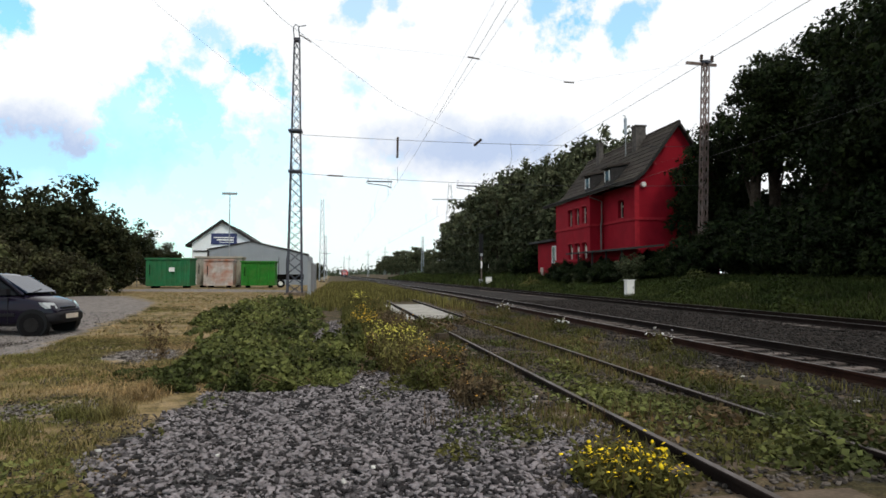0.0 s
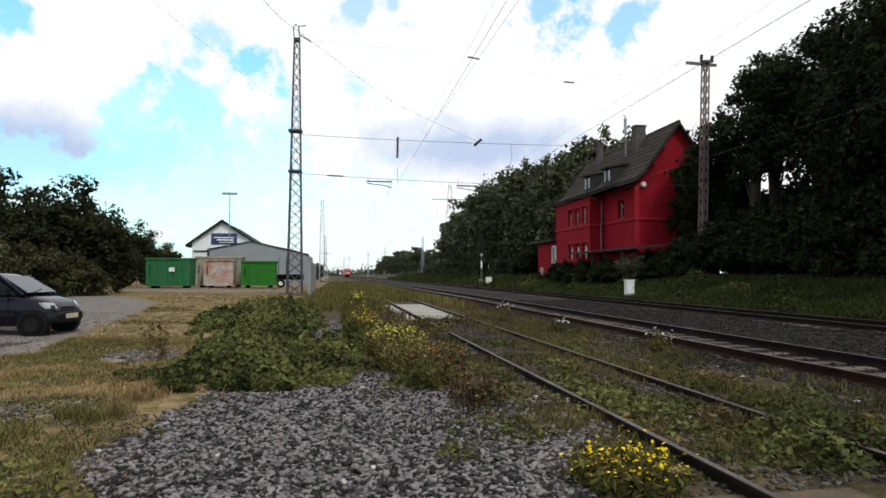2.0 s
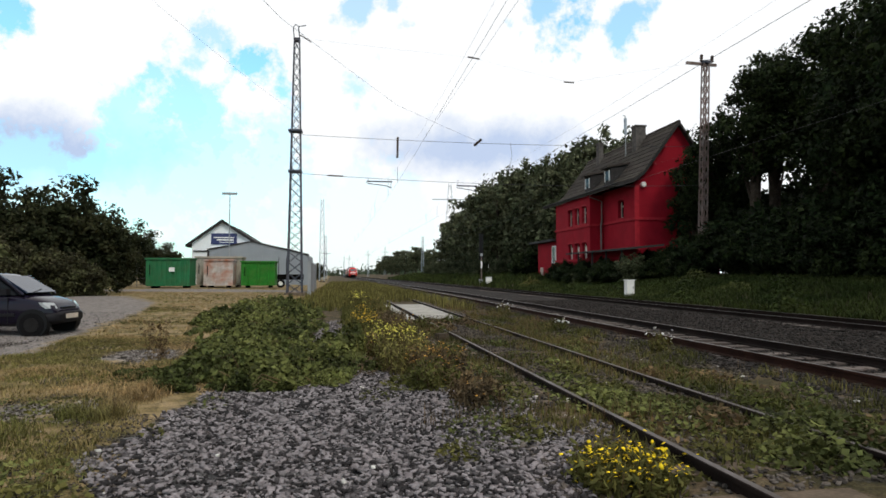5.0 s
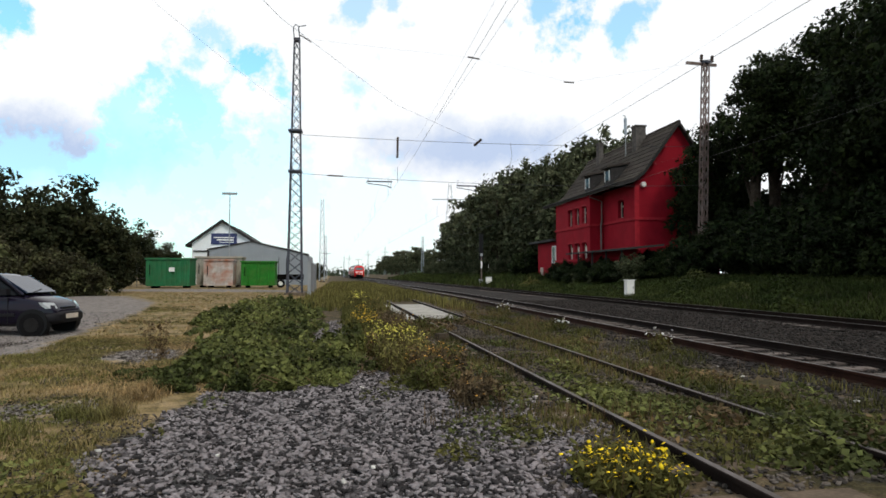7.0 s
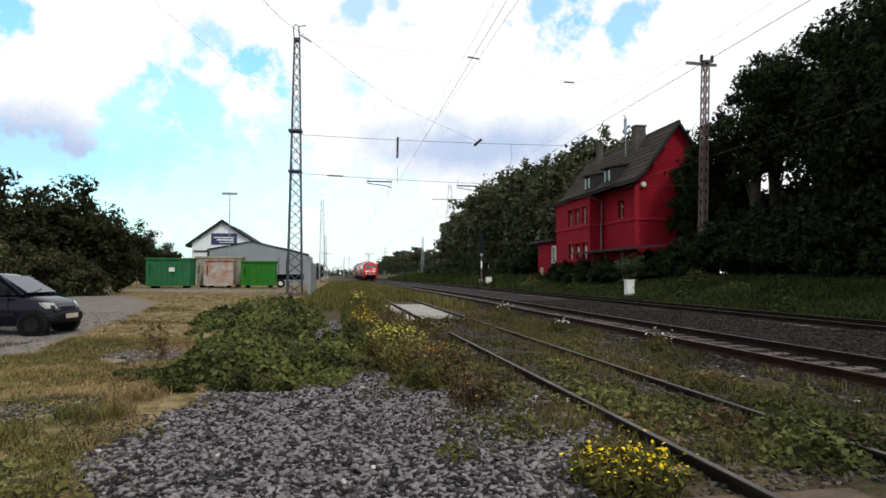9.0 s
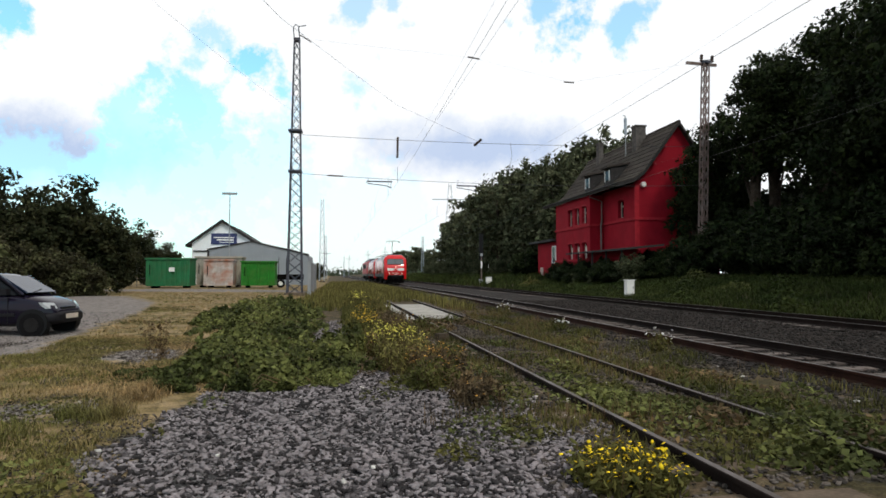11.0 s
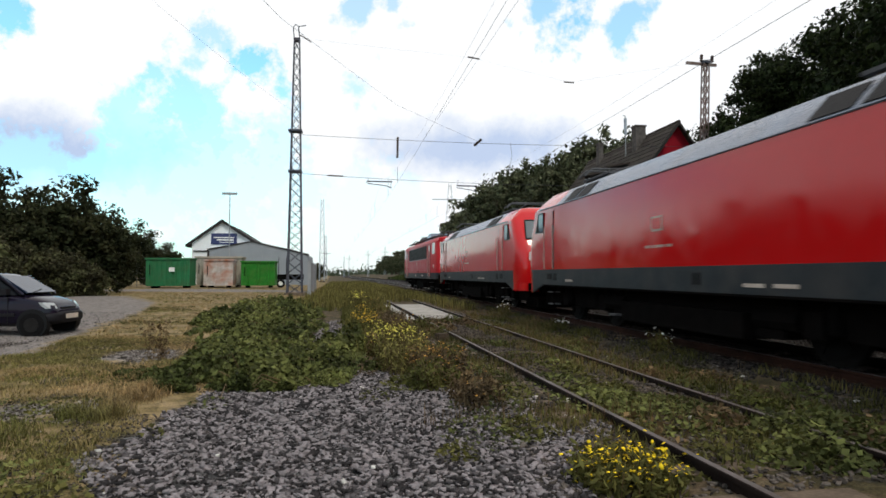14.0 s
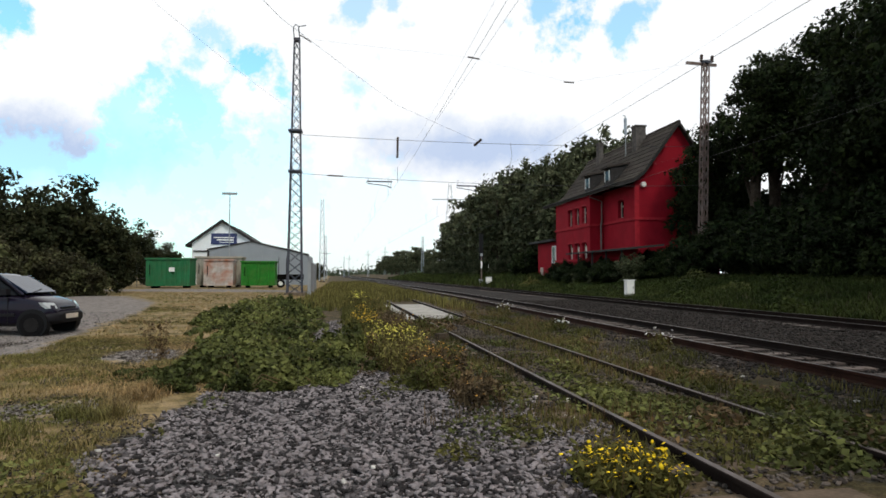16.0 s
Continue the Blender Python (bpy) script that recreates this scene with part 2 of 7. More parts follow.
RUST = (0.10, 0.045, 0.025)
M = {
    "ground": ground_material(),
    "stone": material("crushed_stone", (0.125, 0.110, 0.113), rough=0.9, vary=0.25, island=0.8, fine=60, bump=0.3, spec=0.12),
    "pale_stone": material("pale_stone", (0.5, 0.47, 0.44), rough=0.85, vary=0.15, island=0.2),
    "ballast_stone": material("ballast_stone", (0.026, 0.021, 0.019), rough=0.95, vary=0.25, island=0.5, fine=50, spec=0.2),
    "old_stone": material("brown_old_ballast", (0.068, 0.056, 0.048), rough=0.95, vary=0.25, island=0.55, fine=50, spec=0.15),
    "rail_side": material("rusty_rail", (0.030, 0.013, 0.009), rough=0.85, vary=0.35, scale=2, fine=30, metal=0.1),
    # darker rust: shade of sides turned from the sun, put into the colour
    "rail_dark": material("shaded_rusty_rail", (0.015, 0.010, 0.0085), rough=0.85, vary=0.35, scale=2, fine=30, metal=0.1),
    "rail_top": material("rolled_steel", (0.2, 0.19, 0.19), rough=0.35, vary=0.2, metal=0.6, fine=20),
    "rail_top_old": material("dull_steel", (0.125, 0.112, 0.108), rough=0.6, vary=0.3, metal=0.4, fine=20, dirt=(0.06, 0.04, 0.03), dirt_amount=0.45),
    "sleeper": material("concrete_sleeper", (0.115, 0.097, 0.09), rough=0.9, vary=0.25, scale=2, fine=25, each=0.25, dirt=(0.07, 0.045, 0.035), dirt_amount=0.6),
    "old_sleeper": material("old_timber_sleeper", (0.1, 0.075, 0.055), rough=0.95, vary=0.3, fine=25, each=0.3),
    "slab": material("pale_concrete_slab", (0.32, 0.305, 0.28), rough=0.9, vary=0.2, scale=2, fine=30, dirt=(0.2, 0.18, 0.15)),
    "mast": material("weathered_mast_steel", (0.06, 0.068, 0.088), rough=0.6, vary=0.25, metal=0.3, fine=15, dirt=RUST, dirt_amount=0.3),
    "mast_rust": material("rusty_mast_steel", (0.17, 0.12, 0.105), rough=0.75, vary=0.3, metal=0.2, fine=15, dirt=(0.2, 0.19, 0.19), dirt_amount=0.5),
    # grey lightened in place of haze over the far masts and pylon
    "haze_steel": material("haze_paled_steel", (0.3, 0.33, 0.37), rough=0.7, vary=0.1),
    "wire": material("dark_wire", (0.05, 0.05, 0.055), rough=0.5, metal=0.5, vary=0.1, bump=0),
    "insulator": material("brown_glazed_porcelain", (0.05, 0.028, 0.022), rough=0.3, vary=0.15, bump=0),
    "red_wall": material("red_painted_render", (0.26, 0.008, 0.018), rough=0.85, vary=0.14, scale=1.2, fine=14, bump=0.25, dirt=(0.15, 0.008, 0.014), dirt_amount=0.4, dirt_scale=0.6),
    "red_trim": material("red_painted_moulding", (0.3, 0.016, 0.026), rough=0.8, vary=0.15, fine=14),
    "roof_tile": material("weathered_brown_tile", (0.042, 0.034, 0.031), rough=0.9, vary=0.35, scale=2, fine=18, each=0.10, dirt=(0.05, 0.05, 0.035), dirt_amount=0.5),
    "brick": material("grey_brown_brick", (0.16, 0.14, 0.13), rough=0.9, vary=0.25, fine=20),
    "chimney_brick": material("sooty_brick", (0.085, 0.075, 0.07), rough=0.9, vary=0.3, fine=16),
    "dark_wood": material("dark_fascia", (0.03, 0.028, 0.028), rough=0.7, vary=0.2),
    "white_paint": material("white_paint", (0.78, 0.77, 0.75), rough=0.6, vary=0.06, fine=20, dirt=(0.5, 0.47, 0.43), dirt_amount=0.3),
    "white_render": material("white_render", (0.76, 0.77, 0.78), rough=0.9, vary=0.06, dirt=(0.6, 0.58, 0.55), dirt_amount=0.25),
    "dark_glass": glass_material("dark_glass", (0.006, 0.007, 0.009)),
    # pale base colour here and in screen_glass stands in for mirrored sky
    "pale_glass": glass_material("sky_tinted_glass", (0.12, 0.16, 0.22), 0.05, 1.6),
    "car_glass": glass_material("car_windscreen_glass", (0.012, 0.02, 0.04), 0.03, 1.6),
    "screen_glass": glass_material("windscreen_glass", (0.09, 0.10, 0.11), 0.03, 1.8),
    "cladding": material("pale_grey_cladding", (0.25, 0.265, 0.29), rough=0.5, vary=0.06, scale=0.6, metal=0.1, dirt=(0.3, 0.3, 0.3), dirt_amount=0.2),
    "grey_metal": material("grey_galvanised_metal", (0.3, 0.31, 0.32), rough=0.5, vary=0.12, metal=0.4),
    "green_a": material("bluish_green_paint", (0.027, 0.145, 0.062), rough=0.55, vary=0.15, fine=12, dirt=RUST, dirt_amount=0.25),
    "green_b": material("grass_green_paint", (0.022, 0.16, 0.02), rough=0.55, vary=0.15, fine=12, dirt=RUST, dirt_amount=0.25),
    "rusty_white": material("rusting_pale_paint", (0.42, 0.36, 0.33), rough=0.75, vary=0.2, fine=10, dirt=(0.36, 0.13, 0.07), dirt_amount=1.1, dirt_scale=0.9),
    "beige": material("beige_container_paint", (0.34, 0.31, 0.26), rough=0.7, vary=0.15, dirt=RUST, dirt_amount=0.3),
    "sign_blue": material("navy_sign", (0.025, 0.035, 0.11), rough=0.4, vary=0.1, bump=0),
    "concrete": material("grey_concrete", (0.27, 0.275, 0.29), rough=0.9, vary=0.15, fine=20, each=0.12, dirt=(0.15, 0.15, 0.14)),
    "bark": material("dark_bark", (0.045, 0.034, 0.026), rough=0.95, vary=0.35, fine=12, bump=0.6),
    # near-black green: the shade inside the crowns is put into the colour
    "leaf": leaf_material("shaded_tree_leaf", (0.009, 0.016, 0.005), (0.02, 0.028, 0.008)),
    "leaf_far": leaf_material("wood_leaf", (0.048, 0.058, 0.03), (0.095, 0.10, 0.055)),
    "leaf_brown": leaf_material("shrub_leaf", (0.024, 0.028, 0.012), (0.06, 0.055, 0.028)),
    "leaf_hedge": leaf_material("hedge_leaf", (0.034, 0.030, 0.016), (0.07, 0.072, 0.03)),
    "leaf_dark": leaf_material("dark_tree_leaf", (0.018, 0.022, 0.009), (0.04, 0.04, 0.018)),
    "bramble": leaf_material("bramble_leaf", (0.045, 0.052, 0.016), (0.125, 0.13, 0.04), 0.2),
    "weed": leaf_material("weed_leaf", (0.055, 0.058, 0.016), (0.11, 0.098, 0.03), 0.3),
    "bank_grass": leaf_material("bank_grass_blade", (0.026, 0.038, 0.010), (0.05, 0.062, 0.017), 0.3),
    "olive_grass": leaf_material("olive_grass_blade", (0.11, 0.10, 0.03), (0.17, 0.145, 0.05), 0.3),
    "dry_blade": leaf_material("dry_grass_blade", (0.27, 0.185, 0.09), (0.105, 0.105, 0.03), 0.3),
    "stalk": leaf_material("brown_stalk", (0.085, 0.06, 0.034), (0.14, 0.09, 0.042), 0.2),
    "petal": material("yellow_petal", (0.85, 0.6, 0.02), rough=0.7, vary=0.15, bump=0, island=0.2),
    "petal_pale": material("pale_yellow_petal", (0.62, 0.55, 0.10), rough=0.7, vary=0.15, bump=0, island=0.25),
    "petal_gold": material("golden_petal", (0.6, 0.38, 0.04), rough=0.7, vary=0.15, bump=0, island=0.25),
    "petal_orange": material("orange_seed_head", (0.5, 0.26, 0.05), rough=0.7, vary=0.15, bump=0, island=0.25),
    "petal_white": material("white_petal", (0.75, 0.72, 0.7), rough=0.7, vary=0.1, bump=0),
    "loco_red": material("traffic_red_paint", (0.52, 0.007, 0.009), rough=0.12, vary=0.025, scale=0.5, fine=2.0, bump=0, dirt=(0.44, 0.02, 0.02), dirt_amount=0.2, dirt_scale=0.5, spec=0.5),
    "loco_dull": material("faded_red_paint", (0.47, 0.013, 0.02), rough=0.42, vary=0.05, scale=0.6, fine=3, bump=0, dirt=(0.40, 0.015, 0.02), dirt_amount=0.35, spec=0.2),
    "loco_grey": material("dark_grey_skirt_paint", (0.028, 0.034, 0.039), rough=0.5, vary=0.12, dirt=(0.07, 0.06, 0.055), dirt_amount=0.4),
    "loco_roof": material("silver_grey_roof_paint", (0.15, 0.185, 0.25), rough=0.28, vary=0.12, metal=0.15, dirt=(0.14, 0.12, 0.11), dirt_amount=0.4),
    "roof_dark": material("sooty_roof_gear", (0.08, 0.08, 0.085), rough=0.7, vary=0.2),
    # these two steels: grime and wear, plus underside shade put into the colour
    "under": material("grimy_shaded_steel", (0.0045, 0.004, 0.004), rough=0.9, vary=0.3, dirt=(0.008, 0.006, 0.005), dirt_amount=0.4, spec=0.02),
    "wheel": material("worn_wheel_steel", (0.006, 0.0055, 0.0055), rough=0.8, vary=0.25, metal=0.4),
    "black": material("black_rubber", (0.01, 0.01, 0.011), rough=0.6, vary=0.15),
    "vent": material("black_louvre", (0.004, 0.004, 0.005), rough=0.6, vary=0.15, spec=0.15),
    "lamp_white": glow("lit_headlamp", (1.0, 0.74, 0.5), 1.5),
    "car_paint": material("dark_violet_car_paint", (0.008, 0.006, 0.014), rough=0.07, vary=0.08, bump=0, spec=0.3, ior=1.4),
    "car_trim": material("dark_grey_plastic", (0.012, 0.011, 0.013), rough=0.6, vary=0.1),
    "tyre": material("dusty_tyre", (0.006, 0.0055, 0.006), rough=0.9, vary=0.2),
    "hub": material("dark_hubcap", (0.02, 0.018, 0.018), rough=0.5, metal=0.4),
    "lens": glass_material("clear_lamp_lens", (0.35, 0.36, 0.37), 0.1),
    "plate": material("faded_plate", (0.5, 0.42, 0.36), rough=0.5, bump=0),
    "backdrop": leaf_material("far_woodland", (0.05, 0.07, 0.04), (0.075, 0.09, 0.06), 0.1),
    "mesh_fence": material("weathered_fence_wire", (0.12, 0.12, 0.12), rough=0.6, metal=0.4),
}


# ---- building blocks ----
def raw(name, verts, faces, mat, parent=None, label=""):
    """A mesh from arrays: verts n x 3, faces m x 3 or m x 4."""
    verts, faces = np.asarray(verts, dtype=np.float32), np.asarray(faces, dtype=np.int32)
    me = bpy.data.meshes.new(name)
    k = faces.shape[1]
    me.vertices.add(len(verts))
    me.vertices.foreach_set("co", verts.ravel())
    me.loops.add(faces.size)
    me.loops.foreach_set("vertex_index", faces.ravel())
    me.polygons.add(len(faces))
    me.polygons.foreach_set("loop_start", np.arange(0, faces.size, k, dtype=np.int32))
    me.update(calc_edges=True)
    me.materials.append(mat)
    ob = new(name, me)
    ob.parent = parent
    if label:
        ob["label"] = label
    return ob


def part(name, bm, mat, parent=None, label="", smooth=False, bevel=0.0):
    me = bpy.data.meshes.new(name)
    if bevel:
        bmesh.ops.bevel(bm, geom=[e for e in bm.edges if e.is_manifold and e.calc_face_angle(0) > 0.6], offset=bevel, segments=2, affect="EDGES", clamp_overlap=True)
    bmesh.ops.recalc_face_normals(bm, faces=bm.faces)
    bm.to_mesh(me)
    bm.free()
    me.materials.append(mat)
    if smooth:
        for p in me.polygons:
            p.use_smooth = True
        me.set_sharp_from_angle(angle=radians(38))
    ob = new(name, me)
    ob.parent = parent
    if label:
        ob["label"] = label
    return ob


def thing(name, label, category, m=None, group="", kind=""):
    ob = tagged(new(name), label, category, group, kind)
    ob.empty_display_size = 0.2
    if m is not None:
        ob.matrix_basis = m
    return ob


def box(x0, x1, y0, y1, z0, z1, bm=None):
    bm = bm or bmesh.new()
    v = [bm.verts.new((x, y, z)) for z in (z0, z1) for x, y in ((x0, y0), (x1, y0), (x1, y1), (x0, y1))]
    for f in ((0, 3, 2, 1), (4, 5, 6, 7), (0, 1, 5, 4), (1, 2, 6, 5), (2, 3, 7, 6), (3, 0, 4, 7)):
        bm.faces.new([v[i] for i in f])
    return bm


def bar(p, q, r, n=6, bm=None, r2=None):
    """A round bar from p to q."""
    bm = bm or bmesh.new()
    p, q = Vector(p), Vector(q)
    d = (q - p).normalized()
    u = d.orthogonal().normalized()
    w = d.cross(u)
    rings = []
    for c, rad in ((p, r), (q, r if r2 is None else r2)):
        rings.append([bm.verts.new(c + rad * (math.cos(6.28319 * i / n) * u + math.sin(6.28319 * i / n) * w)) for i in range(n)])
    for i in range(n):
        bm.faces.new((rings[0][i], rings[0][(i + 1) % n], rings[1][(i + 1) % n], rings[1][i]))
    bm.faces.new(rings[0][::-1])
    bm.faces.new(rings[1])
    return bm


def path_tube(points, r, n=5, bm=None):
    """One continuous round line through the points."""
    bm = bm or bmesh.new()
    pts = [Vector(p) for p in points]
    rings = []
    for i, p in enumerate(pts):
        d = (pts[min(i + 1, len(pts) - 1)] - pts[max(i - 1, 0)]).normalized()
        u = d.cross(Vector((0, 0, 1)) if abs(d.z) < 0.95 else Vector((1, 0, 0))).normalized()
        w = d.cross(u)
        rings.append([bm.verts.new(p + r * (math.cos(6.28319 * k / n) * u + math.sin(6.28319 * k / n) * w)) for k in range(n)])
    for a, b in zip(rings, rings[1:]):
        for k in range(n):
            bm.faces.new((a[k], a[(k + 1) % n], b[(k + 1) % n], b[k]))
    bm.faces.new(rings[0][::-1])
    bm.faces.new(rings[-1])
    return bm


def prism(outline, axis, lo, hi, bm=None):
    """An outline of (a, b) points drawn along an axis: x takes (y, z), y takes (x, z), z takes (x, y)."""
    bm = bm or bmesh.new()

    def place(a, b, c):
        return {"x": (c, a, b), "y": (a, c, b), "z": (a, b, c)}[axis]

    lower = [bm.verts.new(place(a, b, lo)) for a, b in outline]
    upper = [bm.verts.new(place(a, b, hi)) for a, b in outline]
    n = len(outline)
    for i in range(n):
        bm.faces.new((lower[i], lower[(i + 1) % n], upper[(i + 1) % n], upper[i]))
    bm.faces.new(lower[::-1])
    bm.faces.new(upper)
    return bm


def loft(rings, bm=None, caps=True, closed=True):
    bm = bm or bmesh.new()
    made = [[bm.verts.new(p) for p in r] for r in rings]
    n = len(made[0])
    for a, b in zip(made, made[1:]):
        for i in range(n if closed else n - 1):
            bm.faces.new((a[i], a[(i + 1) % n], b[(i + 1) % n], b[i]))
    if caps:
        bm.faces.new(made[0][::-1])
        bm.faces.new(made[-1])
    return bm


# ---- the lie of the land ----
def bend(y):
    """How far the lines swing to the side at y metres along."""
    if y < 26:
        return 0.0
    return -0.019 * (y - 26) ** 2 / 40 if y < 46 else -0.19 - 0.019 * (y - 46)


def siding_x(y):
    """Middle of the old siding, which runs slightly askew."""
    return 3.46 - 0.012 * (y - 4)


def heading(y):
    return 0.0 if y < 26 else math.atan(0.019 * min((y - 26) / 20, 1))


SIDING, NEAR, FAR = 3.5, 7.7, 14.45     # middles of the three tracks
RAIL_TOP, SIDING_TOP = 0.27, 0.20


def ramp_between(v, *stops):
    return float(np.interp(v, [s[0] for s in stops], [s[1] for s in stops]))


def ground_z(x, y):
    u = x - bend(y)
    z = ramp_between(u, (-60, 0.5), (-12, 0.3), (-3.5, 0.2), (-1, 0.09), (2.1, 0.075), (2.62, 0.09), (3.0, 0.105), (3.9, 0.115), (4.2, 0.115), (4.6, 0.10), (5.5, 0.05), (6.1, 0.115), (6.75, 0.11), (7.02, 0.075), (8.38, 0.075), (8.6, 0.10), (9.2, 0.11), (10.0, 0.04), (12.4, 0.04), (12.9, 0.10), (13.5, 0.10), (13.8, 0.075), (15.1, 0.075), (15.8, 0.09), (16.9, 0.05), (18, 0.15), (21, 0.85), (25, 1.45), (60, 1.8))
    if u < -2:
        z += ramp_between(y, (45, 0), (60, 0.12)) * min(1, (-2 - u) / 3)
    z += 0.035 * noise.noise(Vector((x * 0.35, y * 0.35, 0))) + 0.012 * noise.noise(Vector((x * 1.7, y * 1.7, 3)))
    return z


def blob(x, y, cx, cy, rx, ry):
    return 1.25 - ((x - cx) / rx) ** 2 - ((y - cy) / ry) ** 2


def zones(x, y):
    """gravel, dry grass, worn path, ballast: each 0 to 1."""
    u = x - bend(y)
    gravel = max(0.0, min(1.0, max(blob(x, y, 0.1, 6.4, 2.2, 4.0), blob(x, y, 0.2, 2.0, 2.3, 3.5), 0.8 * blob(x, y, -0.2, 15.0, 0.75, 6.5))))
    if u > 2.1:
        gravel *= 0.35
    gravel = max(gravel, 0.30 * max(0.0, min(1.0, (u - 1.2) / 0.8)) * (u < 5.8))
    left = max(0.0, min(1.0, (-u - 0.6) / 1.2))
    dry = 0.75 * left
    edge = ramp_between(y, (10, -6.5), (12, -4.7), (15, -5.3), (24, -6.6), (32, -8.2), (40, -12), (46, -20))
    path = max(0.0, min(1.0, (edge - x) / 1.1)) * max(0.0, min(1.0, (y - 10.2) / 1.2)) * (1.0 if y < 44 else 0.0)
    path = max(path, max(0.0, min(1.0, blob(x, y, -11, 52, 12, 4))), 0.75 * max(0.0, min(1.0, blob(x, y, -3.4, 11.6, 0.9, 1.3))), 0.7 * max(0.0, min(1.0, blob(x, y, -3.0, 7.2, 0.8, 0.9))))
    ballast = max(0.0, min(1.0, (u - 5.9) / 0.5)) * max(0.0, min(1.0, (17.2 - u) / 0.6))
    return gravel, dry, path * 0.85, ballast


def build_ground():
    def axis(fine_lo, fine_hi, step, mid, mid_step, far):
        a = list(np.arange(fine_lo, fine_hi, step)) + list(np.arange(fine_hi, mid, mid_step))
        s = mid_step
        while a[-1] < far:
            s *= 1.35
            a.append(a[-1] + s)
        return a
    xs = axis(-9, 19, 0.25, 60, 2.0, 3500)
    low, s = -9.0, 0.5
    while low > -3500:
        s *= 1.3
        low -= s
        xs.insert(0, low)
    ys = axis(-1, 26, 0.25, 150, 1.5, 4000)
    low, s = -1.0, 0.5
    while low > -1500:
        s *= 1.4
        low -= s
        ys.insert(0, low)
    verts = [(x, y, ground_z(x, y)) for y in ys for x in xs]
    nx, ny = len(xs), len(ys)
    i = np.arange((ny - 1) * (nx - 1))
    b = (i // (nx - 1)) * nx + i % (nx - 1)
    ob = raw("ground", verts, np.stack([b, b + 1, b + nx + 1, b + nx], 1), M["ground"])
    col = ob.data.attributes.new("zone", "FLOAT_COLOR", "POINT")
    col.data.foreach_set("color", np.array([zones(x, y) for x, y, z in verts], dtype=np.float32).ravel())
    for p in ob.data.polygons:
        p.use_smooth = True
    tagged(ob, "gravel, dry grass and weedy ballast beside railway lines", "ground", kind="structure")


build_ground()


def rail_line(name, middle, side, y0, y1, top, head_mat, side_mat, label):
    """A steel rail that follows the bend, with foot, web and head."""
    askew = middle == SIDING

    def mid(y):
        return siding_x(y) if askew else middle + bend(y)

    cut = [(-0.062, -0.16), (0.062, -0.16), (0.062, -0.145), (0.010, -0.125), (0.010, -0.045), (0.035, -0.035), (0.035, -0.008), (0.028, 0), (-0.028, 0), (-0.035, -0.008), (-0.035, -0.035), (-0.010, -0.045), (-0.010, -0.125), (-0.062, -0.145)]
    ys = [y0] + [y for y in list(range(0, 120, 5)) + list(range(120, 900, 40)) if y0 < y < y1] + [y1]
    bm = loft([[(mid(y) + side * 0.7525 + a, y, top + b) for a, b in cut] for y in ys])
    ob = part(name, bm, side_mat)
    ob.data.materials.append(head_mat)
    for p in ob.data.polygons:
        if p.normal.z > 0.9 and p.center.z > top - 0.01:
            p.material_index = 1
    return tagged(ob, label, "rail", "rails", "structure")


for middle, y0, top, head, web, label in ((NEAR, -60, RAIL_TOP, M["rail_top"], M["rail_side"], "rusty-sided steel rail with a worn bright head"), (FAR, -60, RAIL_TOP, M["rail_top"], M["rail_dark"], "dark steel rail on the far ballast bed")):
    for side in (-1, 1):
        rail_line("rail", middle, side, y0, 900, top, head, web if side < 0 else M["rail_dark"], label)
for side in (-1, 1):
    rail_line("rail", SIDING, side, -20, 46, SIDING_TOP, M["rail_top_old"], M["rail_dark"], "rusty disused siding rail among weeds")


# ---- masts and wires ----
def lattice_mast(name, label, x, y, base_z, height, foot, tip, mat, bays, lean=0.0, singly=False):
    root = thing(name, label, "mast", pose(x, y, base_z, 0, lean, 0))

    def half(z):
        return (foot + (tip - foot) * z / height) / 2

    for sx in (-1, 1):
        for sy in (-1, 1):
            h0, h1 = half(0), half(height)
            bm = loft([[(sx * h0 + a, sy * h0 + b, 0) for a, b in ((-0.05, -0.05), (0.05, -0.05), (0.05, 0.05), (-0.05, 0.05))],
                       [(sx * h1 + a, sy * h1 + b, height) for a, b in ((-0.035, -0.035), (0.035, -0.035), (0.035, 0.035), (-0.035, 0.035))]])
            part("leg", bm, mat, root)
    for sy in (-1, 1):
        for face in ("x", "y"):
            bm = bmesh.new()
            for k in range(bays):
                z0, z1 = height * k / bays, height * (k + 1) / bays
                a, b = half(z0), half(z1)
                for d in (1, -1):
                    p, q = (-d * a, sy * a, z0), (d * b, sy * b, z1)
                    if face == "y":
                        p, q = (sy * a, -d * a, z0), (sy * b, d * b, z1)
                    if singly:
                        part("brace", bar(p, q, 0.024, 4), mat, root)
                    else:
                        bar(p, q, 0.024, 4, bm)
            if not singly:
                tagged(part("lacing", bm, mat, root), kind="stuff")
    part("foot_plate", box(-foot * 0.65, foot * 0.65, -foot * 0.65, foot * 0.65, -0.3, 0.14), M["old_sleeper"], root, "dirty dark foot block")
    return root


mast = lattice_mast("lattice_mast", "tall slender grey steel lattice mast beside the siding", -3.25, 44, 0.22, 17.6, 0.98, 0.36, M["mast"], 24, singly=True)
part("cap", box(-0.22, 0.22, -0.22, 0.22, 17.55, 17.75), M["mast"], mast)
part("horn", bar((-0.18, 0, 17.7), (-0.26, 0, 18.55), 0.04, 6), M["mast"], mast)
part("horn", bar((0.18, 0, 17.7), (0.1, 0, 18.55), 0.04, 6), M["mast"], mast)
part("head_ring", path_tube([(-0.26, 0, 18.5), (-0.1, 0, 18.75), (0.12, 0, 18.6), (0.6, 0, 18.72)], 0.035, 5), M["mast"], mast)
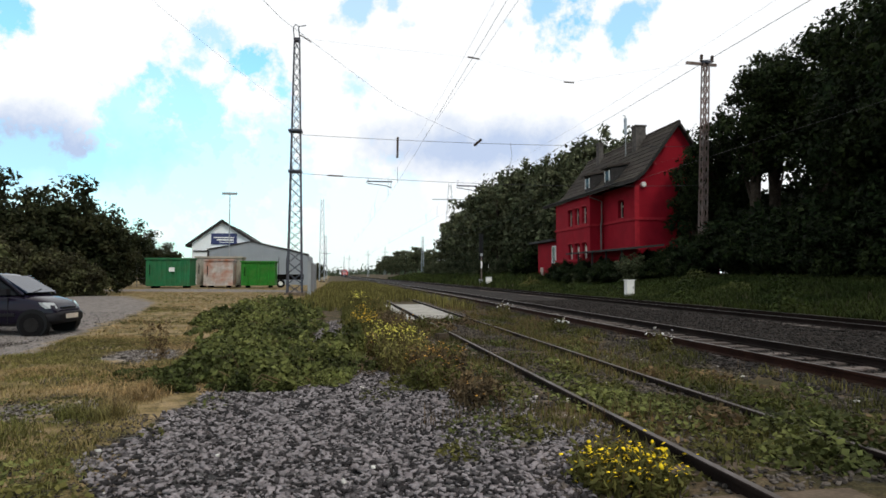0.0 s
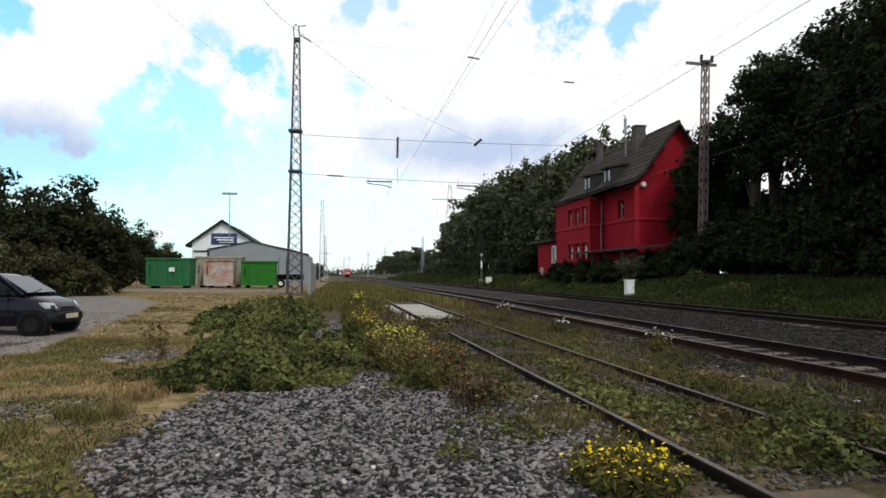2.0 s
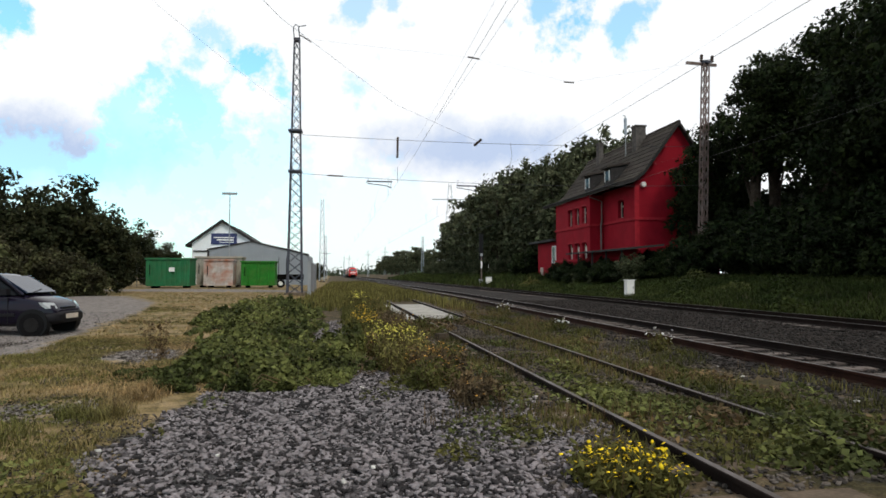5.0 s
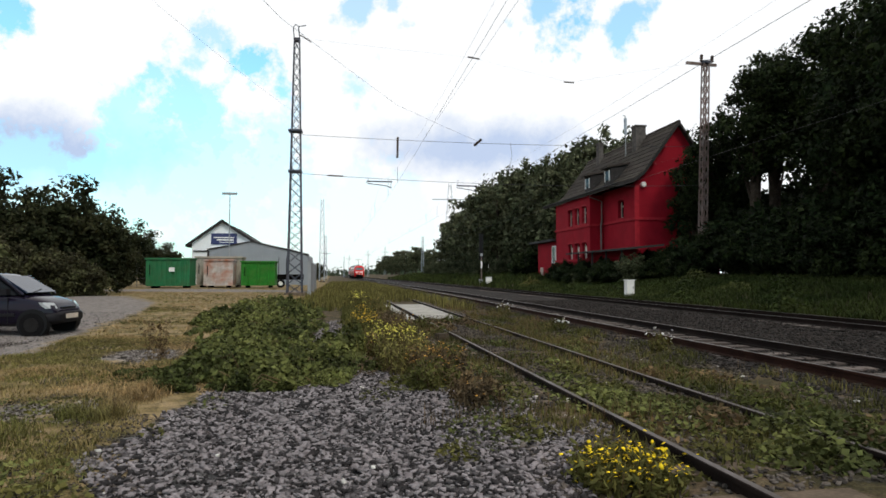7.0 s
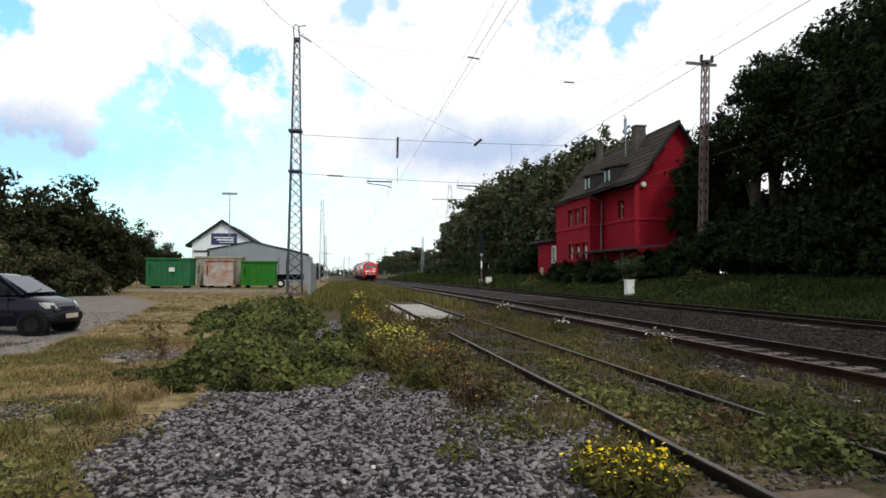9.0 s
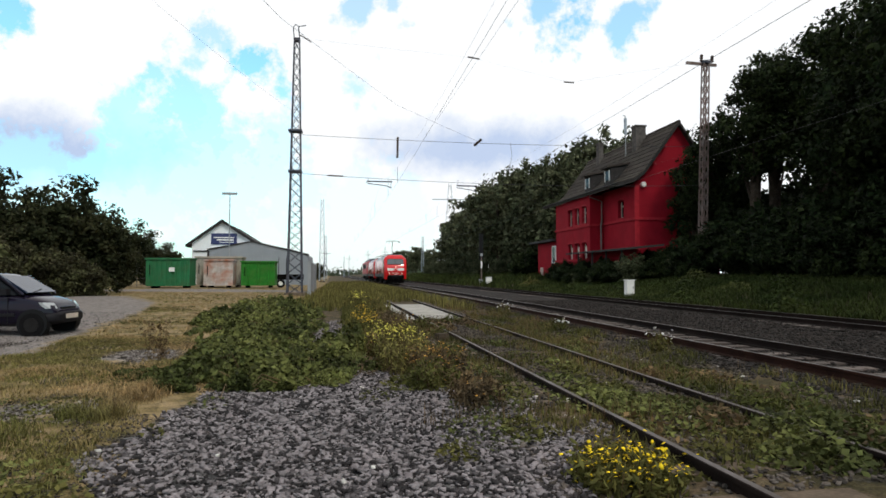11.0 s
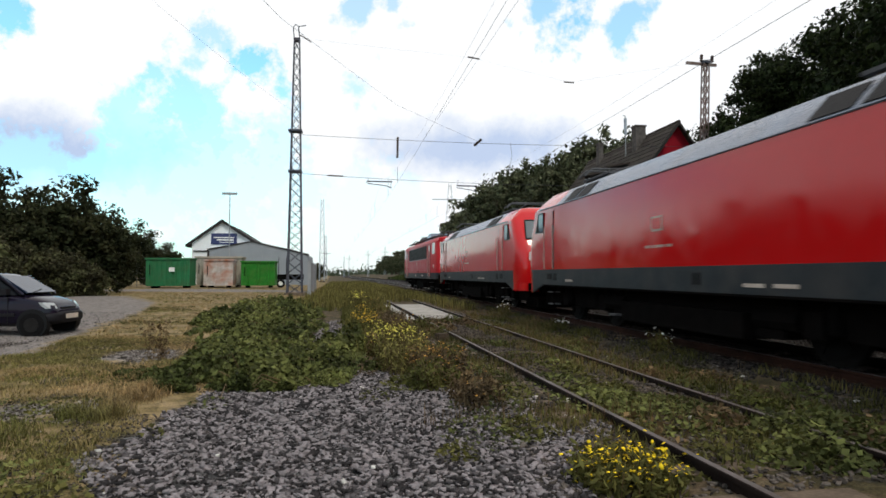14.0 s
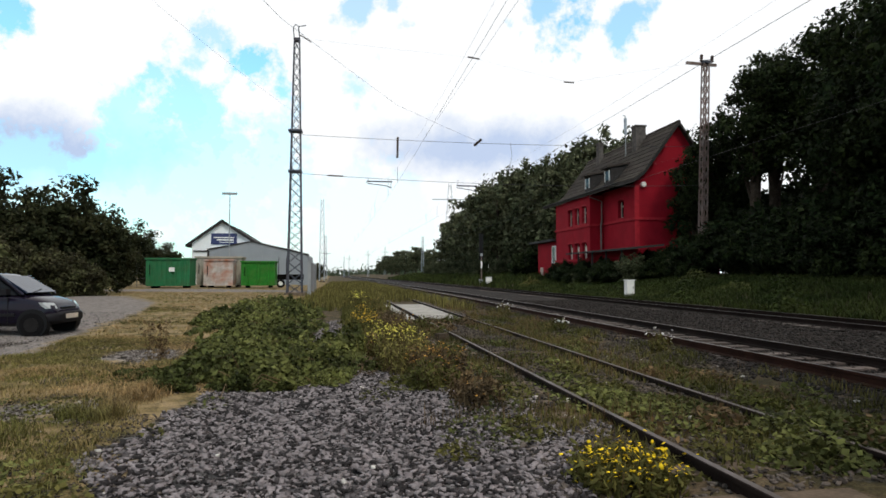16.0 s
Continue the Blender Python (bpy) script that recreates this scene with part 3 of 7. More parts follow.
part("bracket", path_tube([(0.18, 0, 18.0), (0.5, 0, 17.85), (0.95, 0, 17.55)], 0.04, 5), M["insulator"], mast, "dark insulated bracket")
for z in (8.4, 11.2):
    part("clamp", box(-0.5, 0.42, -0.42, 0.42, z, z + 0.12), M["mast"], mast)
tagged(mast, group="masts")

mast = lattice_mast("lattice_mast", "rusty steel lattice mast among trees on the bank", 26.95, 44, 1.3, 16.6, 0.44, 0.40, M["mast_rust"], 20, 2.0, True)
part("crossarm", box(-1.6, 0.9, -0.08, 0.08, 16.4, 16.6), M["mast_rust"], mast)
part("cap", box(-0.3, 0.3, -0.3, 0.3, 16.55, 16.75), M["mast"], mast)
for x in (-0.35, 0.55):
    part("insulator", loft([[(x + r * math.cos(a), r * math.sin(a), z) for a in (0, 1.05, 2.1, 3.14, 4.19, 5.24)] for r, z in ((0.06, 16.7), (0.15, 16.78), (0.08, 16.88), (0.16, 16.96), (0.09, 17.06), (0.15, 17.14), (0.06, 17.25))]), M["insulator"], mast, "brown porcelain insulator")
tagged(mast, group="masts")

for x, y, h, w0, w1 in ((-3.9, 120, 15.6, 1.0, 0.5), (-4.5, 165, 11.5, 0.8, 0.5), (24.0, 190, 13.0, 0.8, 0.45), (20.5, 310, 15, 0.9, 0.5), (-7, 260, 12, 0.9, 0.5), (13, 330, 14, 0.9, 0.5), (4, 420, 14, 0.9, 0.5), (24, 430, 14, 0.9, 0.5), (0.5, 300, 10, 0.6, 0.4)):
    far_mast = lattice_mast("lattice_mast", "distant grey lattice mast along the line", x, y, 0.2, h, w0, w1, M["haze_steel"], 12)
    if w0 > 0.85 and y > 200:
        part("crossarm", box(-2.0, 2.0, -0.08, 0.08, h * 0.82, h * 0.82 + 0.14), M["mast"], far_mast)
    tagged(far_mast, group="masts")


def sag(p, q, drop, n=14):
    p, q = Vector(p), Vector(q)
    return [p.lerp(q, i / n) - Vector((0, 0, 4 * drop * (i / n) * (1 - i / n))) for i in range(n + 1)]


def wire(name, points, r, label):
    return tagged(part(name, path_tube(points, r, 4), M["wire"]), label, "wire", "overhead wires")


def string_insulator(at, way, length, r, label):
    """A string of porcelain sheds along a rope."""
    p, d = Vector(at), Vector(way).normalized()
    u = d.orthogonal().normalized()
    w = d.cross(u)
    rings = []
    n = 9
    for i in range(n * 2 + 1):
        rad = r if i % 2 else r * 0.45
        if i in (0, n * 2):
            rad = r * 0.3
        c = p + d * length * (i / (2 * n) - 0.5)
        rings.append([c + rad * (math.cos(k * 1.0472) * u + math.sin(k * 1.0472) * w) for k in range(6)])
    return tagged(part("insulator", loft(rings), M["insulator"]), label, "insulator", "rope insulators")


# headspan between the two masts
wire("headspan_rope", sag((-2.95, 44, 11.25), (26.6, 44, 11.4), 0.25), 0.014, "thin upper cross-span rope between the masts")
wire("headspan_rope", sag((-2.8, 44, 8.55), (26.7, 44, 8.4), 0.35), 0.014, "thin lower cross-span rope between the masts")
wire("headspan_rope", [(-2.9, 44, 18.0), (9.26, 44, 17.29), (16.49, 44, 15.86), (26.8, 44, 17.9)], 0.003, "thin top carrying rope of the cross-span")
string_insulator((9.26, 44, 17.29), (1, 0, -0.12), 0.9, 0.075, "dark insulator in the top rope")
string_insulator((16.49, 44, 15.86), (1, 0, -0.02), 0.8, 0.075, "dark insulator in the top rope")
string_insulator((-0.58, 44, 8.45), (1, 0, -0.03), 1.1, 0.07, "dark insulator in the lower rope")
string_insulator((9.54, 43.9, 11.1), (0.5, 0.0, 0.45), 0.75, 0.12, "dark hanging insulator below the upper rope")
string_insulator((3.75, 43.9, 10.55), (0.02, 0, 1), 1.5, 0.11, "dark long-rod insulator hanging from the upper rope")
for x0, x1, z in ((1.6, 3.4, 8.12), (8.0, 9.5, 7.95)):
    reg = thing("registration_arm", "steel registration arm hung from the cross-span", "bracket", pose(0, 44, 0), "registration arms")
    part("tube", bar((x0, 0, z), (x1, 0, z), 0.045, 6), M["mast"], reg)
    part("steady_arm", path_tube([(x0, 0, z - 0.08), (x0 + 0.1, 0, z - 0.15), (x1 - 0.4, 0, z - 0.3), (x1 - 0.05, 0, z - 0.45)], 0.03, 5), M["mast"], reg)
    part("dropper", bar((x1 - 0.1, 0, z - 0.4), (x1 - 0.1, 0, z + 0.05), 0.02, 5), M["mast"], reg)
    part("hanger", bar((x0 + 0.1, 0, z), (x0 + 0.1, 0, 8.35), 0.015, 5), M["wire"], reg)

# contact and carrying wires over the tracks
for middle, contact, carry in ((2.75, 6.3, 7.9), (7.75, 6.22, 7.5), (14.45, 6.3, 7.2)):
    low, high = [], []
    for y in [-50, -10, 0, 10, 20, 30, 44, 60, 80, 104, 130, 164, 224, 284, 344]:
        low.append((middle + bend(y), y, contact))
        span = ((y - 44) / 60.0) % 1.0
        high.append((middle + bend(y), y, carry - 4 * (carry - contact - 0.35) * span * (1 - span)))
    wire("contact_wire", low, 0.0045 if middle < 5 else 0.006, "dark copper contact wire above a track")
    dense = []
    for y in np.arange(-46, 284, 6.0):
        span = ((y - 44) / 60.0) % 1.0
        dense.append((middle + bend(y), y, carry - 4 * (carry - contact - 0.35) * span * (1 - span)))
    wire("carrying_wire", dense, 0.002, "sagging carrying wire above a contact wire")
    for y in (32, 38, 50, 56, 68, 80, 92):
        span = ((y - 44) / 60.0) % 1.0
        wire("dropper_wire", [(middle + bend(y), y, contact), (middle + bend(y), y, carry - 4 * (carry - contact - 0.35) * span * (1 - span))], 0.008, "thin dropper between overhead wires")
wire("cross_wire", [(-2.6, 10, 7.2), (-1.83, 19, 9.22), (-1.05, 24, 10.32), (0.56, 30, 11.16), (2.95, 36, 11.46), (6.23, 40, 11.31), (9.54, 44, 11.22)], 0.007, "slack wire crossing above the tracks")
wire("cross_wire", [(-3.5, 44, 12.87), (-5.19, 40, 13.26), (-7.16, 34, 13.63), (-8.16, 29, 13.52), (-8.9, 20, 13.0)], 0.005, "slack wire above the yard")
wire("feeder_wire", [(4.2, 3, 8.2), (4.4, 14, 8.6), (5.6, 44, 11.2)], 0.005, "thin feeder wire above the siding")
wire("drop_wire", [(11.98, 44, 11.2), (12.1, 44, 10.2), (11.84, 44, 9.1)], 0.014, "thin hanging wire below the cross-span")


# ---- station house ----
def pierced_wall(x0, x1, y0, y1, z0, z1, holes):
    """A wall that faces -x with round-headed openings: each hole is its middle, width, foot and crown."""
    bm = bmesh.new()
    ys = sorted({y0, y1, *(y - w / 2 for y, w, a, b in holes), *(y + w / 2 for y, w, a, b in holes)})
    for ya, yb in zip(ys, ys[1:]):
        cuts = sorted((a, b) for y, w, a, b in holes if abs((ya + yb) / 2 - y) < w / 2)
        z = z0
        for a, b in cuts:
            box(x0, x1, ya, yb, z, a, bm)
            z = b
        box(x0, x1, ya, yb, z, z1, bm)
    for y, w, a, b in holes:
        rise, r = 0.22, w / 2
        for k in (-1, 1):
            arc = [(y + k * r * math.sin(q), b - rise * (1 - math.cos(q))) for q in (0, 0.4, 0.8, 1.2, 1.5708)]
            prism([(y + k * r, b)] + arc, "x", x0 + 0.002, x1 - 0.002, bm)
    return bm


def deep_window(parent, x, y, w, z0, z1, curtained):
    """A casement at the back of a wall opening: pane, frame bars, sill and arched hood."""
    win = part("window", box(x - 0.05, x - 0.02, y - w / 2, y + w / 2, z0, z1), M["dark_glass"], parent, "dark recessed window with pale casement")
    for a, b, c, d in ((-w / 2, -w / 2 + 0.09, z0, z1), (w / 2 - 0.09, w / 2, z0, z1), (-w / 2 + 0.09, w / 2 - 0.09, z0, z0 + 0.09), (-0.04, 0.04, z0 + 0.09, z1), (-w / 2 + 0.09, -0.04, z0 + 1.0, z0 + 1.08), (0.04, w / 2 - 0.09, z0 + 1.0, z0 + 1.08)):
        part("window_frame", box(x - 0.1, x - 0.052, y + a, y + b, c, d), M["plate"], win)
    if curtained:
        for k in (-1, 1):
            part("curtain", box(x - 0.06, x - 0.053, min(y + k * 0.05, y + k * w * 0.38), max(y + k * 0.05, y + k * w * 0.38), z0 + 0.1, z1 - 0.35), M["white_paint"], win, "white curtain behind the pane")
    part("window_sill", box(x - 0.47, x - 0.12, y - w / 2 - 0.12, y + w / 2 + 0.12, z0 - 0.13, z0 - 0.004), M["red_trim"], win)
    arc = [(y + 0.62 * w * math.sin(q), z1 - 0.24 * (1 - math.cos(q)) + 0.03) for q in (-1.5708, -1.1, -0.6, 0, 0.6, 1.1, 1.5708)]
    part("window_hood", prism(arc + [(a, b + 0.13) for a, b in arc[::-1]], "x", x - 0.43, x - 0.35), M["red_trim"], win)


def station_house():
    root = thing("station_house", "red-painted two-storey station house with steep brown roof", "house")
    X0, X1, XR, Y0, Y1 = 24.0, 31.6, 27.8, 48.9, 67.5
    G, BAND, EAVE, RIDGE = 1.2, 6.15, 9.3, 14.5
    part("side_wall", pierced_wall(X0, X0 + 0.4, Y0 + 0.4, Y1 - 0.4, G, EAVE - 0.1, [(51.6, 1.1, 6.55, 8.1)]), M["red_wall"], root)
    part("side_wall", box(X1 - 0.4, X1, Y0 + 0.4, Y1 - 0.4, G, EAVE - 0.1), M["red_wall"], root)
    outline = [(X0, G), (X1, G), (X1, EAVE - 0.1), (X1 - 0.9, EAVE + 0.7), (XR, RIDGE - 0.1), (X0 + 0.9, EAVE + 0.7), (X0, EAVE - 0.1)]
    part("gable_wall", prism(outline, "y", Y0, Y0 + 0.4), M["red_wall"], root)
    part("gable_wall", prism(outline, "y", Y1 - 0.4, Y1), M["red_wall"], root)
    # projecting bay
    BX, B0, B1 = 22.7, 55.4, 64.8
    BAY = [(y, 1.1, z0, z1) for y in (60.5, 58.65, 56.75) for z0, z1 in ((6.45, 8.1), (3.1, 4.65))]
    part("bay_wall", box(BX + 0.35, X0 - 0.003, B0 + 0.003, B1 - 0.003, G, EAVE - 0.353), M["red_wall"], root)
    part("bay_front", pierced_wall(BX, BX + 0.347, B0, B1, G, EAVE - 0.35, BAY), M["red_wall"], root)
    # string course and pilasters
    part("string_course", box(X0 - 0.12, X0 - 0.003, Y0 - 0.12, B0 - 0.13, BAND, BAND + 0.22), M["red_trim"], root)
    part("string_course", box(X0 - 0.003, X1 + 0.1, Y0 - 0.12, Y0 - 0.003, BAND, BAND + 0.22), M["red_trim"], root)
    part("string_course", box(BX - 0.12, X0 - 0.13, B0 - 0.12, B1 + 0.1, BAND - 0.05, BAND + 0.17), M["red_trim"], root)
    part("plinth_course", box(BX - 0.1, X0 - 0.13, B0 - 0.1, B1 + 0.1, G + 1.7, G + 1.9), M["red_trim"], root)
    part("pilaster", box(X0 - 0.06, X0 + 0.35, Y0 - 0.06, Y0 - 0.003, G, BAND - 0.003), M["red_trim"], root)
    part("pilaster", box(X0 - 0.06, X0 + 0.35, Y0 - 0.06, Y0 - 0.003, BAND + 0.225, EAVE - 0.3), M["red_trim"], root)
    part("downpipe", path_tube([(BX - 0.1, B0 - 0.16, EAVE - 0.5), (X0 - 0.22, B0 - 0.2, EAVE - 0.9), (X0 - 0.22, B0 - 0.2, BAND + 0.5), (X0 - 0.3, B0 - 0.2, BAND), (X0 - 0.3, B0 - 0.2, G + 1)], 0.07, 6), M["brick"], root, "grey rain downpipe")
    # windows
    for y, w, z0, z1 in BAY:
        deep_window(root, BX + 0.347, y, w, z0, z1, z0 < 5)
    deep_window(root, X0 + 0.397, 51.6, 1.1, 6.55, 8.1, False)
    # roof: two slopes with a flared foot, in courses of tiles
    E0 = 22.3
    slope = [(E0, EAVE - 0.15), (X0 - 0.3, EAVE + 0.25), (X0 + 0.7, EAVE + 1.0), (XR, RIDGE)]
    for sgn in (1, -1):
        def fx(x):
            return x if sgn == 1 else 2 * XR - x
        pts = [(fx(a), b) for a, b in slope] + [(fx(a), b - 0.2) for a, b in slope[::-1]]
        part("roof_slope", prism(pts, "y", Y0 - 0.45, Y1 + 0.45), M["roof_tile"], root)
    me = None
    rows = []
    for (a, b), (c, d) in zip(slope, slope[1:]):
        n = max(1, round(math.hypot(c - a, d - b) / 0.55))
        rows += [((a + (c - a) * i / n, b + (d - b) * i / n), (a + (c - a) * (i + 1.1) / n, b + (d - b) * (i + 1.1) / n)) for i in range(n)]
    for i, ((a, b), (c, d)) in enumerate(rows):
        t = Vector((c - a, 0, d - b)).normalized()
        nrm = Vector((-t.z, 0, t.x))
        bm = prism([(a + nrm.x * 0.06, b + nrm.z * 0.06), (c + nrm.x * 0.02, d + nrm.z * 0.02), (c + nrm.x * 0.006, d + nrm.z * 0.006), (a + nrm.x * 0.006, b + nrm.z * 0.006)], "y", Y0 - 0.48, Y1 + 0.48)
        part("tile_course", bm, M["roof_tile"], root)
    part("ridge_cap", prism([(XR - 0.2, RIDGE - 0.08), (XR, RIDGE + 0.1), (XR + 0.2, RIDGE - 0.08)], "y", Y0 - 0.5, Y1 + 0.5), M["roof_tile"], root)
    for sgn in (1, -1):
        pts = [((a if sgn == 1 else 2 * XR - a), b) for a, b in slope]
        part("verge_board", prism([(p[0], p[1] - 0.02) for p in pts] + [(p[0], p[1] - 0.3) for p in pts[::-1]], "y", Y0 - 0.55, Y0 - 0.485), M["dark_wood"], root)
    part("gutter", bar((E0 - 0.03, Y0 - 0.4, EAVE - 0.15), (E0 - 0.03, Y1 + 0.4, EAVE - 0.15), 0.08, 6), M["dark_wood"], root)
    # brackets under the verge
    for x, z in ((25.6, 10.9), (26.6, 12.4)):
        part("purlin_end", box(x - 0.1, x + 0.1, Y0 - 0.5, Y0 - 0.003, z - 0.1, z + 0.1), M["red_trim"], root)
    # small pale dish on the gable, gives no light
    part("wall_lamp", bar((24.7, Y0 - 0.25, 9.1), (24.7, Y0 - 0.02, 9.1), 0.22, 12), M["white_paint"], root, "round pale wall dish")
    # dormers
    for y in (54.1, 58.8):
        d = part("dormer", prism([(23.9, 9.7), (25.9, 11.6), (23.9, 11.3)], "y", y - 0.7, y + 0.7), M["dark_wood"], root, "small dormer with a low shed roof")
        part("dormer_window", box(23.86, 23.895, y - 0.4, y + 0.4, 10.2, 11.05), M["dark_glass"], d)
        part("dormer_roof", prism([(23.5, 11.25), (26.2, 11.75), (26.2, 11.9), (23.5, 11.4)], "y", y - 0.85, y + 0.85), M["roof_tile"], d)
        for s in (-0.46, 0.46):
            part("window_frame", box(23.83, 23.895, y + s - 0.055, y + s + 0.055, 10.1, 11.1), M["white_paint"], d)
    # chimneys
    for x0, x1, y0, y1, top in ((26.6, 27.55, 53.8, 54.7, 15.25), (26.85, 27.35, 62.9, 63.6, 15.5)):
        c = part("chimney", box(x0, x1, y0, y1, 11.0, top), M["chimney_brick"], root, "dark weathered brick chimney stack")
        part("chimney_cap", box(x0 - 0.07, x1 + 0.07, y0 - 0.07, y1 + 0.07, top, top + 0.14), M["chimney_brick"], c)
    f = part("flue", bar((26.6, 56, 12.4), (26.6, 56, 15.0), 0.055, 8), M["grey_metal"], root, "slim metal pole on the roof")
    part("antenna_panel", bar((26.6, 56, 15.0), (26.6, 56, 16.5), 0.15, 8), M["haze_steel"], f)
    part("antenna_tip", path_tube([(26.6, 56, 16.5), (26.6, 56, 16.75), (26.35, 56, 16.8)], 0.05, 5), M["grey_metal"], f)
    # annex beyond the bay
    part("annex_wall", box(22.9, 27, 65.1, 71.8, G - 0.6, 5.15), M["red_wall"], root)
    part("annex_roof", box(22.2, 27.4, 64.9, 73.2, 5.2, 5.42), M["dark_wood"], root)
    part("annex_door", box(22.82, 22.895, 69.8, 70.8, G - 0.6, 2.4), M["plate"], root, "faded pale door")
    w = part("annex_window", box(22.84, 22.895, 65.5, 66.5, 2.9, 4.6), M["dark_glass"], root)
    for y0, y1, z0, z1 in ((65.35, 65.5, 2.8, 4.75), (66.5, 66.65, 2.8, 4.75), (65.5, 66.5, 4.6, 4.75), (65.5, 66.5, 2.8, 2.9)):
        part("window_frame", box(22.8, 22.895, y0, y1, z0, z1), M["white_paint"], w)
    # low canopy in front of the wall
    part("canopy_roof", prism([(20.9, 3.45), (23.9, 3.75), (23.9, 3.9), (20.9, 3.6)], "y", 44.0, 57.0), M["dark_wood"], root, "low dark canopy roof")
    for y in (45.6, 48.5, 51.4, 54.6):
        part("canopy_post", box(21.2, 21.32, y, y + 0.12, 0.7, 3.47), M["dark_wood"], root)
    part("canopy_back", box(22.4, 22.5, 45.4, 54.9, 0.9, 3.55), M["red_wall"], root)
    return root


station_house()


# ---- yard buildings and containers ----
def workshop():
    root = thing("workshop_house", "white gabled building with dark roof edges and a blue sign", "house")
    part("gable_wall", prism([(-18.6, 0.2), (-11.0, 0.2), (-11.0, 5.55), (-15.0, 8.15), (-18.6, 5.75)], "y", 82, 82.4), M["white_render"], root)
    part("house_body", prism([(-18.5, 0.2), (-11.1, 0.2), (-11.1, 5.5), (-15.0, 8.0), (-18.5, 5.6)], "y", 82.4, 96), M["white_render"], root)
    part("roof", prism([(-19.3, 5.2), (-15.0, 8.25), (-10.4, 5.3), (-10.4, 5.1), (-15.0, 8.0), (-19.3, 5.0)], "y", 82.45, 96.5), M["dark_wood"], root)
    part("verge_board", prism([(-19.3, 5.3), (-15.0, 8.5), (-10.4, 5.4), (-10.4, 5.05), (-15.0, 8.12), (-19.3, 5.0)], "y", 81.6, 81.996), M["dark_wood"], root)
    s = part("sign_board", box(-16.3, -13.2, 81.9, 81.995, 5.35, 6.75), M["sign_blue"], root, "navy sign with pale lettering bars")
    for x0, x1, z0, z1 in ((-16.0, -13.5, 6.15, 6.28), (-15.6, -13.6, 5.85, 6.0), (-15.3, -13.6, 5.6, 5.68)):
        part("lettering_bar", box(x0, x1, 81.86, 81.9, z0, z1), M["white_paint"], s)
    part("door_band", box(-18.4, -16.4, 81.9, 81.995, 4.4, 4.6), M["dark_wood"], root)
    hall = thing("industrial_hall", "low pale grey metal-clad hall with a shallow roof", "hall")
    part("front_wall", prism([(-16.2, 0.2), (-5.6, 0.2), (-5.6, 4.55), (-11.1, 5.7), (-16.2, 4.75)], "y", 80, 80.3), M["cladding"], hall)
    part("hall_body", prism([(-16.1, 0.2), (-5.7, 0.2), (-5.7, 4.5), (-11.1, 5.6), (-16.1, 4.7)], "y", 80.3, 97), M["cladding"], hall)
    part("verge_trim", prism([(-16.35, 4.72), (-11.1, 5.75), (-4.2, 4.15), (-4.2, 3.95), (-11.1, 5.6), (-16.35, 4.55)], "y", 79.9, 79.996), M["dark_wood"], hall)
    part("corner_trim", box(-16.35, -16.1, 79.9, 79.996, 0.2, 4.55), M["dark_wood"], hall)
    part("lean_to", prism([(-5.59, 0.2), (-4.3, 0.2), (-4.3, 4.0), (-5.59, 4.3)], "y", 80, 92), M["cladding"], hall)
    for x in np.arange(-15.9, -5.8, 0.5):
        part("cladding_rib", box(x, x + 0.08, 79.975, 79.996, 0.25, 4.45), M["cladding"], hall)
    for x in (-6.6, -5.2):
        part("door_post", box(x, x + 0.12, 79.85, 79.936, 0.2, 3.2), M["grey_metal"], hall)


workshop()


def skip(name, label, x0, x1, y, depth, z, h, mat, ribs, turn=0.0, lid=True):
    root = thing(name, label, "container", pose((x0 + x1) / 2, y, z, 0, 0, turn), "yard containers")
    w = (x1 - x0) / 2
    tuck = 0.12 if lid else 0.0
    part("body", prism([(-w + tuck, 0.18), (w - tuck, 0.18), (w, h - 0.05), (-w, h - 0.05)], "y", 0.06, depth), M[mat], root, bevel=0.02)
    for i in range(ribs):
        x = -w + 0.12 + (2 * w - 0.24) * (i + 0.5) / ribs
        part("rib", prism([(x - 0.07, -0.05), (x + 0.07, -0.05), (x + 0.11, 0.057), (x - 0.11, 0.057)], "z", 0.22, h - 0.18), M[mat], root)
    part("rim", box(-w - 0.07, w + 0.07, -0.05, depth + 0.07, h - 0.046, h + 0.1), M[mat], root, bevel=0.02)
    for x in (-w + 0.4, w - 0.55):
        part("skid", box(x, x + 0.15, 0.1, depth - 0.1, 0, 0.176), M["under"], root)
    part("latch", bar((-w + 0.35, -0.1, h * 0.45), (-w + 0.35, -0.1, h * 0.8), 0.035, 6), M["under"], root)
    return root


s = skip("skip_container", "closed bluish-green steel skip with ribbed side", -16.6, -13.05, 56.8, 2.4, 0.42, 2.5, "green_a", 8, 0.0, False)
part("notice", box(0.12, 0.58, -0.1, -0.075, 1.42, 1.78), M["white_paint"], s, "small white notice")
s = skip("skip_container", "beige and rust-stained open container", -13.4, -9.3, 60.5, 2.4, 0.42, 2.75, "beige", 5)
s = skip("skip_container", "rusting white and orange container beside a green one", -12.25, -9.75, 58.5, 1.9, 0.42, 2.45, "rusty_white", 0, 0.0, False)
s = skip("skip_container", "grass-green steel skip with a rusty rim", -9.05, -6.1, 58.5, 2.3, 0.42, 2.3, "green_b", 3, 0.0, False)
lamp = thing("yard_lamp", "tall thin yard lamp post with a flat head", "lamp", pose(-12.06, 70, 0.3))
part("pole", bar((0, 0, 0), (0, 0, 9.9), 0.07, 8, r2=0.045), M["grey_metal"], lamp)
part("lamp_head", box(-0.8, 0.75, -0.12, 0.12, 9.88, 10.1), M["grey_metal"], lamp, bevel=0.03)
